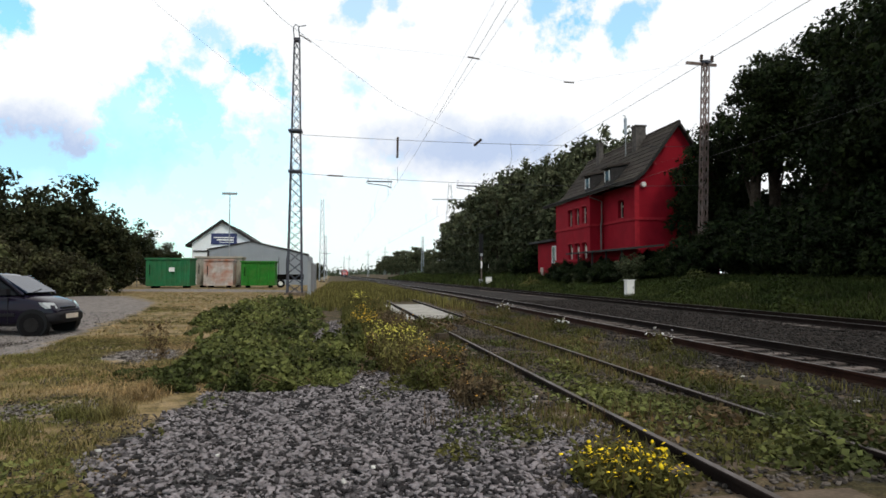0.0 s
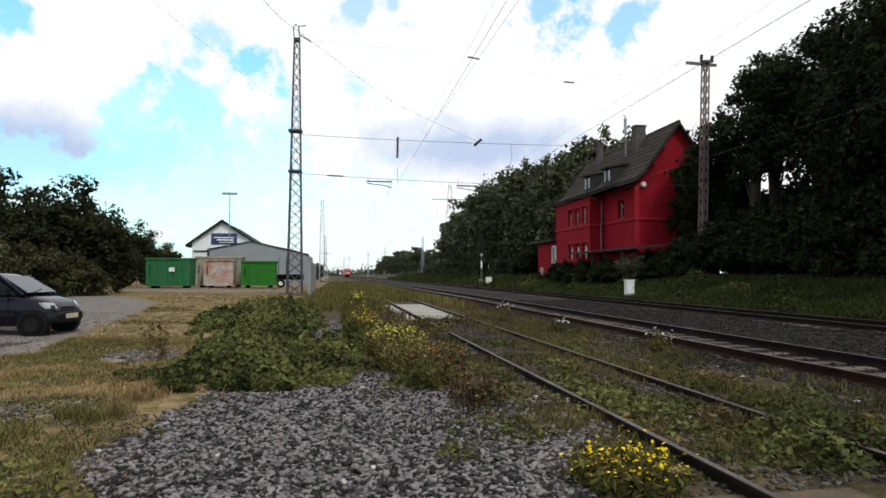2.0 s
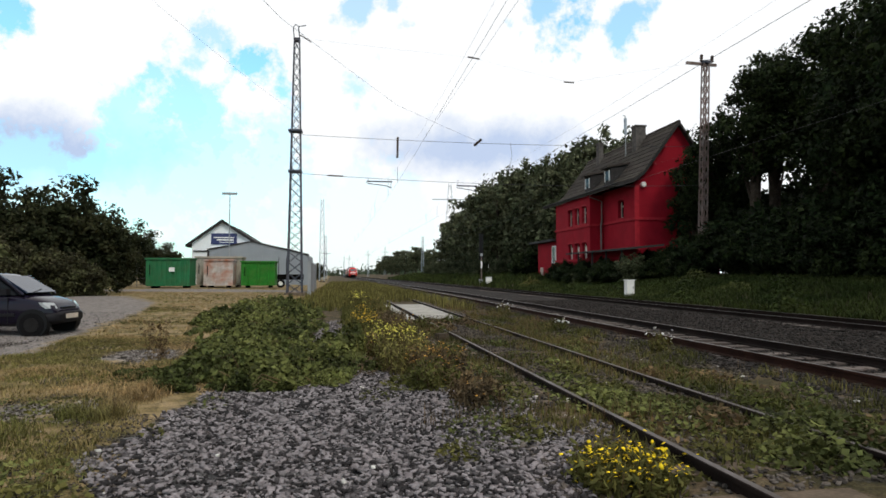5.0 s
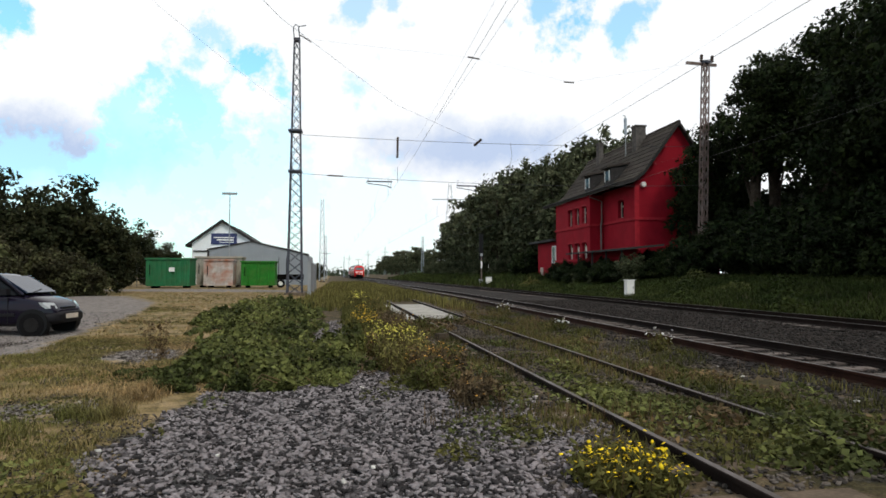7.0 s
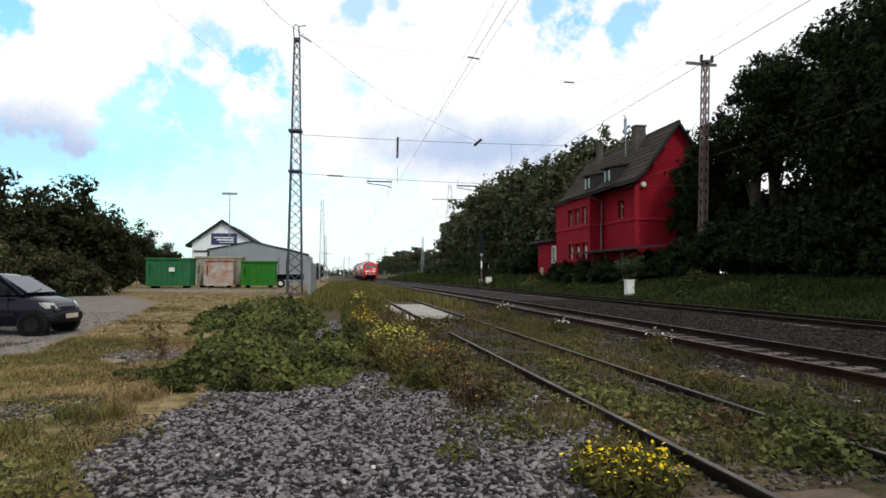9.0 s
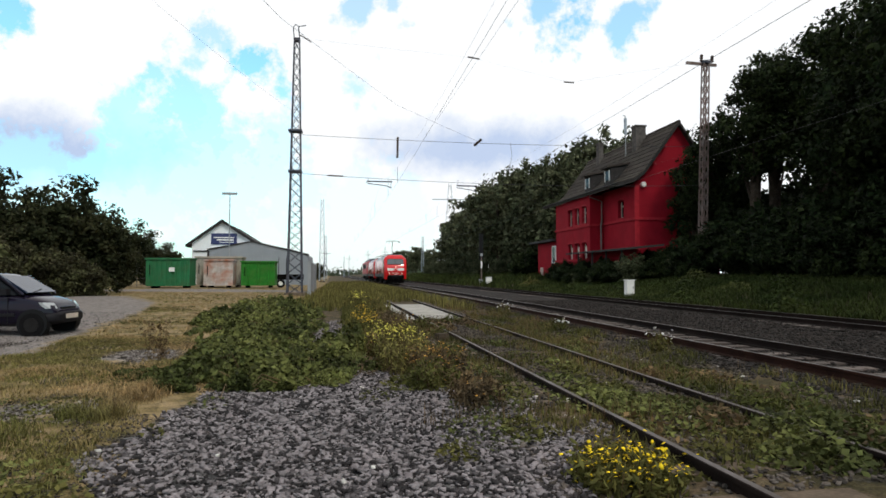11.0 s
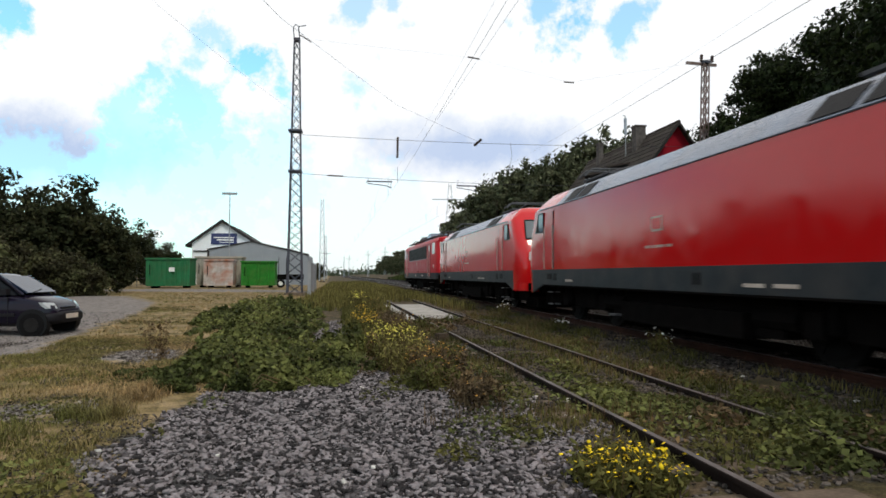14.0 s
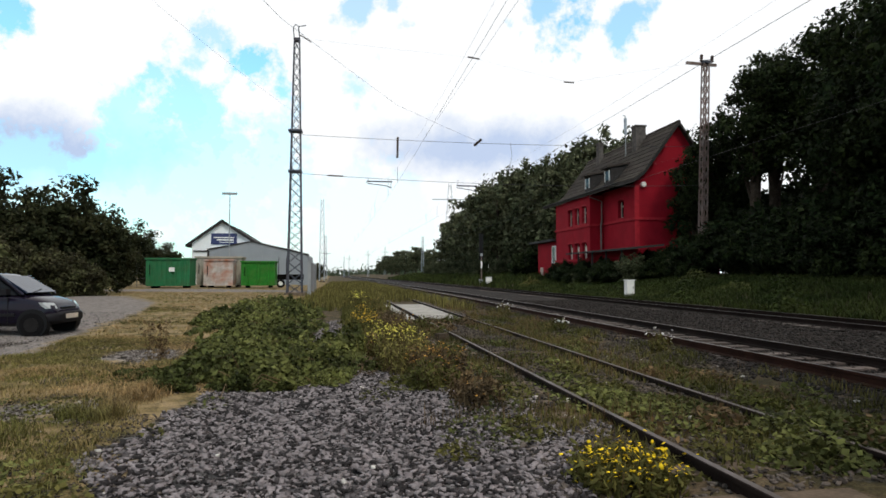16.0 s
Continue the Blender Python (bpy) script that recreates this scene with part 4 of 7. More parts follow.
trailer = thing("flat_trailer", "dark flat trailer parked behind weeds", "trailer", pose(-5.4, 61, 0.35))
part("deck", box(-1.2, 1.6, 0, 2.0, 0.75, 1.25), M["under"], trailer, bevel=0.02)
part("wheel", bar((-0.4, -0.1, 0.4), (-0.4, 0.1, 0.4), 0.4, 12), M["tyre"], trailer)
part("hub", bar((-0.4, -0.14, 0.4), (-0.4, -0.1, 0.4), 0.2, 10), M["white_paint"], trailer)
part("ladder_rail", bar((-0.6, 0.1, 1.25), (-0.6, 0.1, 2.9), 0.03, 5), M["under"], trailer)
part("ladder_rail", bar((0.1, 0.1, 1.25), (0.1, 0.1, 2.9), 0.03, 5), M["under"], trailer)
fence = thing("concrete_fence", "grey concrete panel fence beside the siding", "fence")
for i in range(7):
    y = 44.5 + i * 2.5
    part("panel", box(-2.2 + bend(y), -2.08 + bend(y), y + 0.06, y + 2.44, 0.1, 2.45), M["concrete"], fence)
    part("post", box(-2.25 + bend(y), -2.03 + bend(y), y - 0.055, y + 0.055, 0.05, 2.55), M["concrete"], fence)
wirefence = thing("wire_fence", "low wire mesh fence in front of dark trees", "fence")
for i in range(9):
    x = -24.5 + i * 1.0
    part("post", bar((x, 64, 0.2), (x, 64, 2.3), 0.04, 5), M["mesh_fence"], wirefence)
for z in (0.6, 1.2, 1.8, 2.25):
    part("rail_wire", bar((-24.5, 64, z), (-16.5, 64, z), 0.02, 4), M["mesh_fence"], wirefence)

# ---- trackside boxes and signal ----
cab = thing("trackside_cabinet", "small white trackside relay cabinet on the bank foot", "cabinet", pose(17.9, 37.4, 0.1))
part("body", box(-0.25, 0.25, -0.2, 0.2, 0.12, 1.1), M["white_paint"], cab, bevel=0.02)
part("cap", box(-0.29, 0.29, -0.24, 0.24, 1.103, 1.17), M["white_paint"], cab)
part("foot", box(-0.2, 0.2, -0.15, 0.15, -0.1, 0.117), M["concrete"], cab)
part("door_handle", box(0.14, 0.18, -0.23, -0.203, 0.6, 0.75), M["under"], cab)
cab = thing("trackside_cabinet", "small pale cabinet beside the far track", "cabinet", pose(17.4, 74, 0.25))
part("body", box(-0.32, 0.32, -0.2, 0.2, 0, 1.0), M["white_paint"], cab, bevel=0.02)
part("cap", box(-0.36, 0.36, -0.24, 0.24, 1.003, 1.08), M["concrete"], cab)
sig = thing("signal_post", "slim trackside signal with a pale round head", "signal", pose(17.6, 79, 0.1))
part("post", bar((0, 0, 0), (0, 0, 4.0), 0.07, 6), M["mast_rust"], sig)
part("signal_head", bar((0, -0.12, 4.05), (0, 0.02, 4.05), 0.2, 10), M["concrete"], sig)
part("plate", box(-0.1, 0.1, -0.12, -0.075, 2.3, 3.2), M["white_paint"], sig)
part("upper_board", box(-0.28, 0.28, 0.03, 0.1, 3.4, 6.8), M["black"], sig)
part("foot", box(-0.35, 0.1, -0.2, 0.2, -0.05, 0.9), M["concrete"], sig)
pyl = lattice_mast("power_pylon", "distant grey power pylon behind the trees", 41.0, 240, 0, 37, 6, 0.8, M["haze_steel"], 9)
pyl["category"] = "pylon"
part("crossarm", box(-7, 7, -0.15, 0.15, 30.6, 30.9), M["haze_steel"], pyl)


# ---- trees and plants ----
def leaf_cloud(rng, centres, radii, count, size, up=0.35, squash=0.8):
    """Small folded leaves on the shells of many lobes: verts and triangles."""
    k = rng.integers(0, len(centres), count)
    d = rng.normal(size=(count, 3))
    d /= np.linalg.norm(d, axis=1)[:, None]
    rad = radii[k][:, None] * (0.3 + 1.05 * rng.random((count, 1)) ** 0.8)
    stretch = 0.6 + 0.9 * rng.random((len(centres), 3))
    c = centres[k] + d * rad * np.array([1, 1, squash]) * stretch[k]
    n = d + rng.normal(size=(count, 3)) * 0.7 + np.array([0, 0, up])
    n /= np.linalg.norm(n, axis=1)[:, None]
    return blades(rng, c, n, size * (0.55 + 0.9 * rng.random(count)))


def blades(rng, c, n, s, slim=0.55):
    """A pointed leaf of two folded triangles at each c, facing n, of length s."""
    count = len(c)
    t = np.cross(n, rng.normal(size=(count, 3)))
    t /= np.linalg.norm(t, axis=1)[:, None] + 1e-9
    b = np.cross(n, t)
    s = s[:, None]
    v = np.empty((count, 4, 3))
    v[:, 0], v[:, 1] = c - t * s * 0.5, c + b * s * slim * 0.5 - n * s * 0.12
    v[:, 2], v[:, 3] = c + t * s * 0.5, c - b * s * slim * 0.5 - n * s * 0.12
    i = np.arange(count)[:, None] * 4
    return v.reshape(-1, 3), np.concatenate([i + [0, 1, 2], i + [0, 2, 3]], 0)


def make_tree(name, label, seed, height, spread, crown_low, leaves, size, mat, lobes=34, group="", conic=0.0):
    rng = np.random.default_rng(seed)
    root = thing(name, label, "tree", group=group)
    mid, tall = (height + crown_low) / 2, (height - crown_low) / 2
    pts = rng.normal(size=(lobes, 3))
    pts /= np.linalg.norm(pts, axis=1)[:, None]
    pts *= (0.35 + 0.6 * rng.random((lobes, 1)))
    centres = pts * np.array([spread * 0.85, spread * 0.85, tall * 0.88])
    if conic:
        k = 1 - conic * (centres[:, 2:3] / tall + 1) / 2
        centres[:, :2] *= k
    centres[:, 2] += mid
    radii = spread * (0.13 + 0.17 * rng.random(lobes))
    v, f = leaf_cloud(rng, centres, radii, leaves, size)
    raw("crown", v, f, mat, root, "dense irregular leafy crown")
    r = 0.022 * height
    top = (rng.normal() * 0.3, rng.normal() * 0.3, mid + tall * 0.45)
    bm = path_tube([(0, 0, -0.4), (0.05, 0, crown_low * 0.6), (top[0] * 0.5, top[1] * 0.5, mid * 0.8)], r, 8)
    bar((top[0] * 0.5, top[1] * 0.5, mid * 0.8), top, r * 0.8, 6, bm, r * 0.3)
    part("trunk", bm, M["bark"], root)
    for i in range(9):
        c = centres[i * 3 % lobes]
        z = crown_low * 0.8 + (c[2] - crown_low) * 0.35
        part("limb", bar((0, 0, max(z, crown_low * 0.6)), tuple(c), r * 0.4, 5, None, r * 0.1), M["bark"], root)
    return root


def stand(tree, spots, group):
    """Copies of a tree at x, y, size, turn; the first spot takes the tree itself."""
    for i, (x, y, s, turn) in enumerate(spots):
        m = pose(x, y, ground_z(x, y) - 0.1, 0, 0, turn) @ Matrix.Diagonal((s, s, s * 1.0, 1))
        if i == 0:
            tree.matrix_basis = m
        else:
            copy_thing(tree, m)


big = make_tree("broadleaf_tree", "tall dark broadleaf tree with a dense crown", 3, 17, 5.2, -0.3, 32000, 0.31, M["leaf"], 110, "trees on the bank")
stand(big, [(30.5, 30, 1.12, 0), (35.6, 37.0, 1.02, 70), (28.5, 24.0, 1.0, 140), (34, 22, 1.2, 200), (25.5, 15.5, 0.95, 260), (26, 9, 1.0, 40), (38, 33, 1.1, 100)], "")
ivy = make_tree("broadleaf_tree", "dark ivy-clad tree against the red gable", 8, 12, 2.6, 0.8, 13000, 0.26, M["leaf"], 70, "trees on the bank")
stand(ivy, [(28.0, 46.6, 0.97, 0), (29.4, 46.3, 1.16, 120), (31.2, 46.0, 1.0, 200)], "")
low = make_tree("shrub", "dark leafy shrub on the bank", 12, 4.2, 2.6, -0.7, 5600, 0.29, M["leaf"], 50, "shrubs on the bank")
low["category"] = "shrub"
SHRUBS_FRONT = [(25.5, 36, 1.0, 0), (26.0, 30, 1.1, 50), (25.0, 25, 1.0, 99), (24.5, 20, 1.0, 170), (24, 15.5, 1.1, 210), (23.5, 11.5, 1.0, 280), (23.5, 45.8, 0.62, 33), (21.8, 49.5, 0.62, 80), (21.6, 53.5, 0.6, 130), (21.2, 57.5, 0.6, 190), (21.5, 61.5, 0.42, 240), (28.0, 33.5, 1.4, 10), (27.6, 27, 1.5, 60), (27, 19, 1.5, 95), (25.8, 42.0, 0.9, 190)]
SHRUBS_HOUSE = [(22.5, 75, 1.05, 10), (29, 38, 1.45, 77), (29.5, 42.5, 1.5, 140), (27.5, 39, 1.2, 230), (33, 45, 1.6, 50), (32, 41, 1.5, 15), (34, 38, 1.6, 170), (36, 34, 1.7, 80), (24.0, 40.5, 0.7, 120), (22.8, 43.5, 0.55, 300), (23.2, 47.3, 0.7, 20), (20.6, 51.5, 0.5, 70), (20.4, 55.5, 0.5, 170), (20.9, 46.5, 0.55, 60), (21.0, 48.2, 0.58, 10)]
SHRUBS_BACK = [(25.6, 46.6, 0.72, 12), (27.0, 47.4, 0.75, 66), (24.2, 46.0, 0.66, 140), (21.0, 59.6, 0.52, 140), (20.2, 53.3, 0.42, 210), (31, 26, 1.6, 30), (30, 20, 1.6, 130), (29, 15, 1.5, 230), (28, 10, 1.5, 330), (36, 28, 1.7, 55), (34, 17, 1.7, 155), (38, 40, 1.8, 85), (35.6, 46.6, 2.0, 40), (39, 46, 2.4, 140), (37.4, 47.5, 2.15, 250), (34, 48, 1.9, 310), (42, 44, 2.0, 10), (26.2, 33, 0.9, 200), (25.2, 22.5, 0.9, 20), (24.6, 28, 0.8, 111), (25.0, 33, 0.7, 5)]
stand(low, SHRUBS_FRONT + SHRUBS_HOUSE + SHRUBS_BACK, "")
front = make_tree("shrub", "greyish-green bush before the red house", 14, 4.2, 2.6, -0.7, 5200, 0.24, M["leaf_far"], 50, "shrubs on the bank")
front["category"] = "shrub"
stand(front, [(21.4, 44.6, 0.6, 0), (22.6, 45.2, 0.72, 90), (21.6, 46.8, 0.66, 200), (20.6, 49.4, 0.55, 300), (23.8, 44.2, 0.7, 40), (20.2, 52.4, 0.48, 140), (24.5, 78, 1.0, 20), (23.6, 82, 1.1, 80), (24.6, 86, 1.2, 130), (23.2, 91, 1.1, 200), (24.0, 96, 1.2, 260), (22.6, 102, 1.2, 310),
              (23.4, 108, 1.3, 15), (22.6, 115, 1.3, 95), (22.4, 123, 1.3, 165), (22.0, 132, 1.4, 235), (21.6, 142, 1.4, 300), (21.0, 153, 1.4, 40)], "")
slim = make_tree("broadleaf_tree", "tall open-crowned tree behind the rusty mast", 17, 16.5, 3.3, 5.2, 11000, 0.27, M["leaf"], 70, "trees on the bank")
stand(slim, [(29.6, 41.5, 1.03, 0), (32.2, 42.5, 1.1, 120), (33.4, 38.6, 1.12, 230), (35.5, 41.5, 1.0, 310)], "")
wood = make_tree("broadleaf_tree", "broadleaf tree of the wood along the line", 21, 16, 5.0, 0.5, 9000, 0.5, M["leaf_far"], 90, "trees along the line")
spots = []
rng = random.Random(4)
for i in range(26):
    y = 76 + i * 3.6 + rng.uniform(-1.5, 1.5)
    x = 27.0 + rng.uniform(-1.0, 2.0) + bend(y) + (4.0 if i % 2 else 0) + (2.0 if y < 84 else 0) + (4.0 if y > 122 else 0)
    spots.append((x, y, rng.uniform(0.95, 1.18) if y < 150 else rng.uniform(0.8, 0.95), rng.uniform(0, 360)))
for i in range(12):
    spots.append((35 + rng.uniform(-3, 6), 68 + i * 8, rng.uniform(1.1, 1.3), rng.uniform(0, 360)))
for i in range(22):
    y = 178 + i * 8
    spots.append((26 + bend(y) + rng.uniform(-2, 5), y, rng.uniform(0.42, 0.6), rng.uniform(0, 360)))
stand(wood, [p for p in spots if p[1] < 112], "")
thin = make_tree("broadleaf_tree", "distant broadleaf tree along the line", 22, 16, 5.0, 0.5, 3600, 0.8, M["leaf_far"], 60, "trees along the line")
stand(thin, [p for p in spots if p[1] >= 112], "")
leftwood = make_tree("broadleaf_tree", "dark brownish-green tree at the yard's edge", 31, 8.2, 2.7, -0.6, 8500, 0.33, M["leaf_dark"], 90, "trees of the yard")
stand(leftwood, [(-17.9, 44.2, 1.03, 0), (-22.4, 42.5, 1.04, 80), (-20.2, 45.6, 0.93, 150), (-16.3, 45.2, 0.80, 200), (-24.5, 47, 1.1, 20), (-26, 40, 1.0, 250), (-29, 45, 1.1, 5), (-19.0, 42.0, 0.74, 60), (-15.5, 46.6, 0.56, 15), (-24.0, 38.5, 0.9, 300), (-27, 43, 1.1, 190), (-22.1, 75, 0.8, 30), (-20.7, 80, 0.66, 130), (-19.2, 60, 0.82, 210), (-24, 66, 0.95, 300)], "")
hedge = make_tree("shrub", "brownish-green overgrown bush at the yard's edge", 37, 4.4, 2.5, -0.9, 6500, 0.26, M["leaf_hedge"], 60, "bushes of the yard")
hedge["category"] = "shrub"
stand(hedge, [(-19.3, 38.2, 1.0, 120), (-21.6, 36.4, 1.05, 170), (-17.0, 40.0, 0.82, 45), (-23.5, 35, 1.1, 88), (-18.2, 36.6, 0.62, 260), (-16.2, 39.6, 0.74, 350), (-20.2, 34.6, 0.66, 130), (-20.0, 40.0, 1.1, 20), (-15.0, 40.8, 0.55, 40), (-22.6, 39.0, 1.2, 210)], "")
for x, y, sc, turn in ((-28, 33, 1.25, 10), (-29, 27, 1.35, 80), (-28, 21, 1.2, 160), (-30, 15, 1.35, 230), (-28, 9, 1.3, 300), (-29, 3, 1.3, 45), (-30, -4, 1.35, 120)):
    copy_thing(leftwood, pose(x, y, 0.2, 0, 0, turn) @ Matrix.Diagonal((sc, sc, sc, 1)))
dist_spots = [(-5.6, 150, 0.55, 20), (-7.4, 160, 0.7, 110), (-9.6, 150, 0.65, 210), (-13, 168, 0.62, 0), (-17, 180, 0.78, 70), (-21, 186, 0.85, 140), (-11.5, 232, 0.75, 200), (-16, 240, 0.85, 30), (-26, 205, 0.95, 60), (-9.5, 330, 0.9, 10), (-15, 340, 1.0, 100), (-22, 300, 1.0, 300), (-29, 112, 0.95, 0), (-25.5, 118, 0.85, 40), (-33, 110, 1.0, 80), (-22, 150, 0.75, 10), (-38, 100, 1.1, 50), (-18, 118, 0.6, 90)]
faint = make_tree("broadleaf_tree", "distant low tree behind the yard", 33, 8.2, 3.6, -1.0, 2600, 0.6, M["leaf_brown"], 60, "trees of the yard")
stand(faint, dist_spots, "")


def far_woods():
    """Woodland on the horizon, as many low clumps."""
    rng = np.random.default_rng(5)
    cs, rs = [], []
    for i in range(900):
        a = rng.uniform(-0.8, 0.4)
        d = rng.uniform(380, 950)
        x, y = d * math.sin(a), d * math.cos(a)
        if abs(x - bend(y) - 9) < 20 and d < 640:
            continue
        cs.append((x, y, rng.uniform(1.0, 5.5)))
        rs.append(rng.uniform(3.0, 7.0))
    v, f = leaf_cloud(rng, np.array(cs), np.array(rs), 42000, 2.6)
    tagged(raw("far_woodland", v, f, M["backdrop"]), "low far woodland along the horizon", "woodland", kind="stuff")


far_woods()


def scatter(rng, count, x0, x1, y0, y1, keep):
    pts = np.stack([rng.uniform(x0, x1, count), rng.uniform(y0, y1, count)], 1)
    return np.array([p for p in pts if keep(p[0], p[1])])


def ground_points(p, lift=0.0):
    return np.array([(x + 0.0, y, ground_z(x, y) + lift) for x, y in p])


def stone_field(name, label, pts, size, mat, seed, flat=0.5):
    """Broken stones lying on the ground."""
    rng = np.random.default_rng(seed)
    base = np.array([(x, y, z) for z in (-1, 1) for y in (-1, 1) for x in (-1, 1)]) * 0.62
    tri = np.array([(0, 2, 1), (1, 2, 3), (4, 5, 6), (5, 7, 6), (0, 1, 4), (1, 5, 4), (2, 6, 3), (3, 6, 7), (0, 4, 2), (2, 4, 6), (1, 3, 5), (3, 7, 5)])
    n = len(pts)
    s = size * (0.45 + 0.8 * rng.random(n) ** 1.5)
    v = base[None] * (0.45 + 0.95 * rng.random((n, 8, 3)))
    v = v * np.stack([0.95 + 0.8 * rng.random(n), 0.6 + 0.45 * rng.random(n), flat * (0.6 + 0.6 * rng.random(n))], 1)[:, None, :]
    a = rng.uniform(0, 6.283, n)
    lean = rng.normal(0, 0.38, n)
    x, y, z = v[..., 0].copy(), v[..., 1].copy(), v[..., 2].copy()
    x, z = x * np.cos(lean)[:, None] - z * np.sin(lean)[:, None], x * np.sin(lean)[:, None] + z * np.cos(lean)[:, None]
    c, sn = np.cos(a)[:, None], np.sin(a)[:, None]
    v = np.stack([x * c - y * sn, x * sn + y * c, z], 2) * s[:, None, None] * 0.5
    v += pts[:, None, :] + np.array([0, 0, 1])[None, None] * (s * 0.14)[:, None, None]
    f = (np.arange(n)[:, None, None] * 8 + tri[None]).reshape(-1, 3)
    return tagged(raw(name, v.reshape(-1, 3), f, mat), label, "gravel", kind="stuff")


def grass_field(name, label, pts, tall, width, mat, seed, blades_each=5, lean=0.35, category="grass"):
    """Tufts of tapering blades."""
    rng = np.random.default_rng(seed)
    p = np.repeat(pts, blades_each, 0)
    n = len(p)
    a = rng.uniform(0, 6.283, n)
    h = tall * (0.45 + 0.8 * rng.random(n))
    off = rng.normal(0, 0.045, (n, 2))
    bend_by = lean * h * (0.3 + rng.random(n))
    d = np.stack([np.cos(a), np.sin(a)], 1)
    side = np.stack([-d[:, 1], d[:, 0]], 1) * width * (0.6 + 0.7 * rng.random((n, 1)))
    foot = p[:, :2] + off
    v = np.empty((n, 5, 3))
    v[:, 0, :2], v[:, 1, :2] = foot - side, foot + side
    v[:, 0, 2] = v[:, 1, 2] = p[:, 2] - 0.01
    m = foot + d * bend_by[:, None] * 0.35
    v[:, 2, :2], v[:, 3, :2] = m + side * 0.8, m - side * 0.8
    v[:, 2, 2] = v[:, 3, 2] = p[:, 2] + h * 0.6
    v[:, 4, :2] = foot + d * bend_by[:, None]
    v[:, 4, 2] = p[:, 2] + h
    i = np.arange(n)[:, None] * 5
    f = np.concatenate([i + [0, 1, 2], i + [0, 2, 3], i + [3, 2, 4]], 0)
    return tagged(raw(name, v.reshape(-1, 3), f, mat), label, category, kind="stuff")


R = np.random.default_rng(77)


def open_gravel(x, y):
    return zones(x, y)[0] + 0.35 * noise.noise(Vector((x * 1.3, y * 1.3, 9))) > 0.42


stone_field("gravel", "grey crushed stone gravel spread on the ground", ground_points(scatter(R, 92000, -3.2, 2.6, 3.6, 21.0, open_gravel)), 0.066, M["stone"], 1)
stone_field("gravel", "few pale stones lying among grey gravel", ground_points(scatter(R, 45, -3, 3, 4, 12, lambda x, y: True), 0.01), 0.06, M["pale_stone"], 2)
stone_field("gravel", "stony old ballast between the siding rails", ground_points(scatter(R, 30000, 1.4, 6.2, 4.0, 24, lambda x, y: noise.noise(Vector((x * 0.9, y * 0.7, 2))) > -0.3)), 0.06, M["old_stone"], 3)
stone_field("gravel", "scattered grit on the dry grass verge", ground_points(scatter(R, 26000, -7, -1.2, 4.5, 14, lambda x, y: noise.noise(Vector((x * 0.8, y * 0.8, 5))) > -0.05)), 0.034, M["old_stone"], 4)
stone_field("gravel", "fine grit on the worn yard path", ground_points(scatter(R, 4500, -12, -4.5, 10.5, 24, lambda x, y: zones(x, y)[2] > 0.3)), 0.04, M["stone"], 6)
stone_field("gravel", "dark brown ballast of the main tracks", ground_points(scatter(R, 44000, 6.0, 17, 6, 36, lambda x, y: True)), 0.085, M["ballast_stone"], 5)


def mound_height(x, y):
    """Height of the bramble thicket."""
    m = max(blob(x, y, -1.1, 10.2, 1.75, 2.0), blob(x, y, -1.75, 16.0, 1.3, 5.0), blob(x, y, -2.7, 25.0, 1.8, 8.5), blob(x, y, -0.1, 12.0, 0.6, 2.4), blob(x, y, -2.0, 9.5, 0.8, 1.0))
    m += 1.0 * noise.noise(Vector((x * 1.3, y * 0.8, 4))) - 0.1
    return max(0.0, min(1.0, m * 0.9)) * max(0.04, 0.24 + 0.28 * noise.noise(Vector((x * 2.1, y * 1.6, 14))) + 0.38 * noise.noise(Vector((x * 5, y * 3.6, 24))))


def brambles():
    rng = np.random.default_rng(9)
    pts = []
    while len(pts) < 42000:
        y = 8.3 + 28 * rng.random() ** 1.7
        x = rng.uniform(-4.8, 1.2)
        h = mound_height(x, y)
        if h > 0.05:
            pts.append((x, y, ground_z(x, y) + h * (0.25 + 0.8 * rng.random() ** 0.5)))
    c = np.array(pts)
    n = rng.normal(size=c.shape) * 0.7 + np.array([0, -0.2, 0.8])
    n /= np.linalg.norm(n, axis=1)[:, None]
    v, f = blades(rng, c, n, (0.045 + 0.06 * rng.random(len(c))) * (1 + c[:, 1] * 0.03), 0.75)
    root = thing("bramble_thicket", "low spreading bramble thicket on the gravel", "bush", kind="stuff")
    raw("foliage", v, f, M["bramble"], root)
    bm = bmesh.new()
    for i in range(160):
        x, y, z = pts[i * 37]
        a = rng.uniform(0, 6.28)
        d = Vector((math.cos(a), math.sin(a), 0)) * 0.5
        path_tube([(x, y, ground_z(x, y)), (x + d.x * 0.4, y + d.y * 0.4, z + 0.04), (x + d.x, y + d.y, z - 0.08)], 0.006, 4, bm)
    part("canes", bm, M["stalk"], root)


brambles()


def weed_ok(x, y):
    return noise.noise(Vector((x * 0.8, y * 0.45, 7))) > -0.05 and not (2.0 < x < 4.4 and 21.0 < y < 34)


grass_field("dry_grass", "dry yellow-brown grass on the verge", ground_points(scatter(R, 20000, -7.5, -1.2, 4.5, 15, lambda x, y: zones(x, y)[0] < 0.35 and zones(x, y)[2] < 0.45 and noise.noise(Vector((x * 0.9, y * 0.9, 1))) > -0.2)), 0.045, 0.0035, M["dry_blade"], 11, 6, 1.5)
grass_field("dry_grass", "dry yellowish grass in the yard", ground_points(scatter(R, 9000, -22, -2.5, 14, 56, lambda x, y: zones(x, y)[2] < 0.3)), 0.055, 0.010, M["dry_blade"], 12, 5, 1.6)
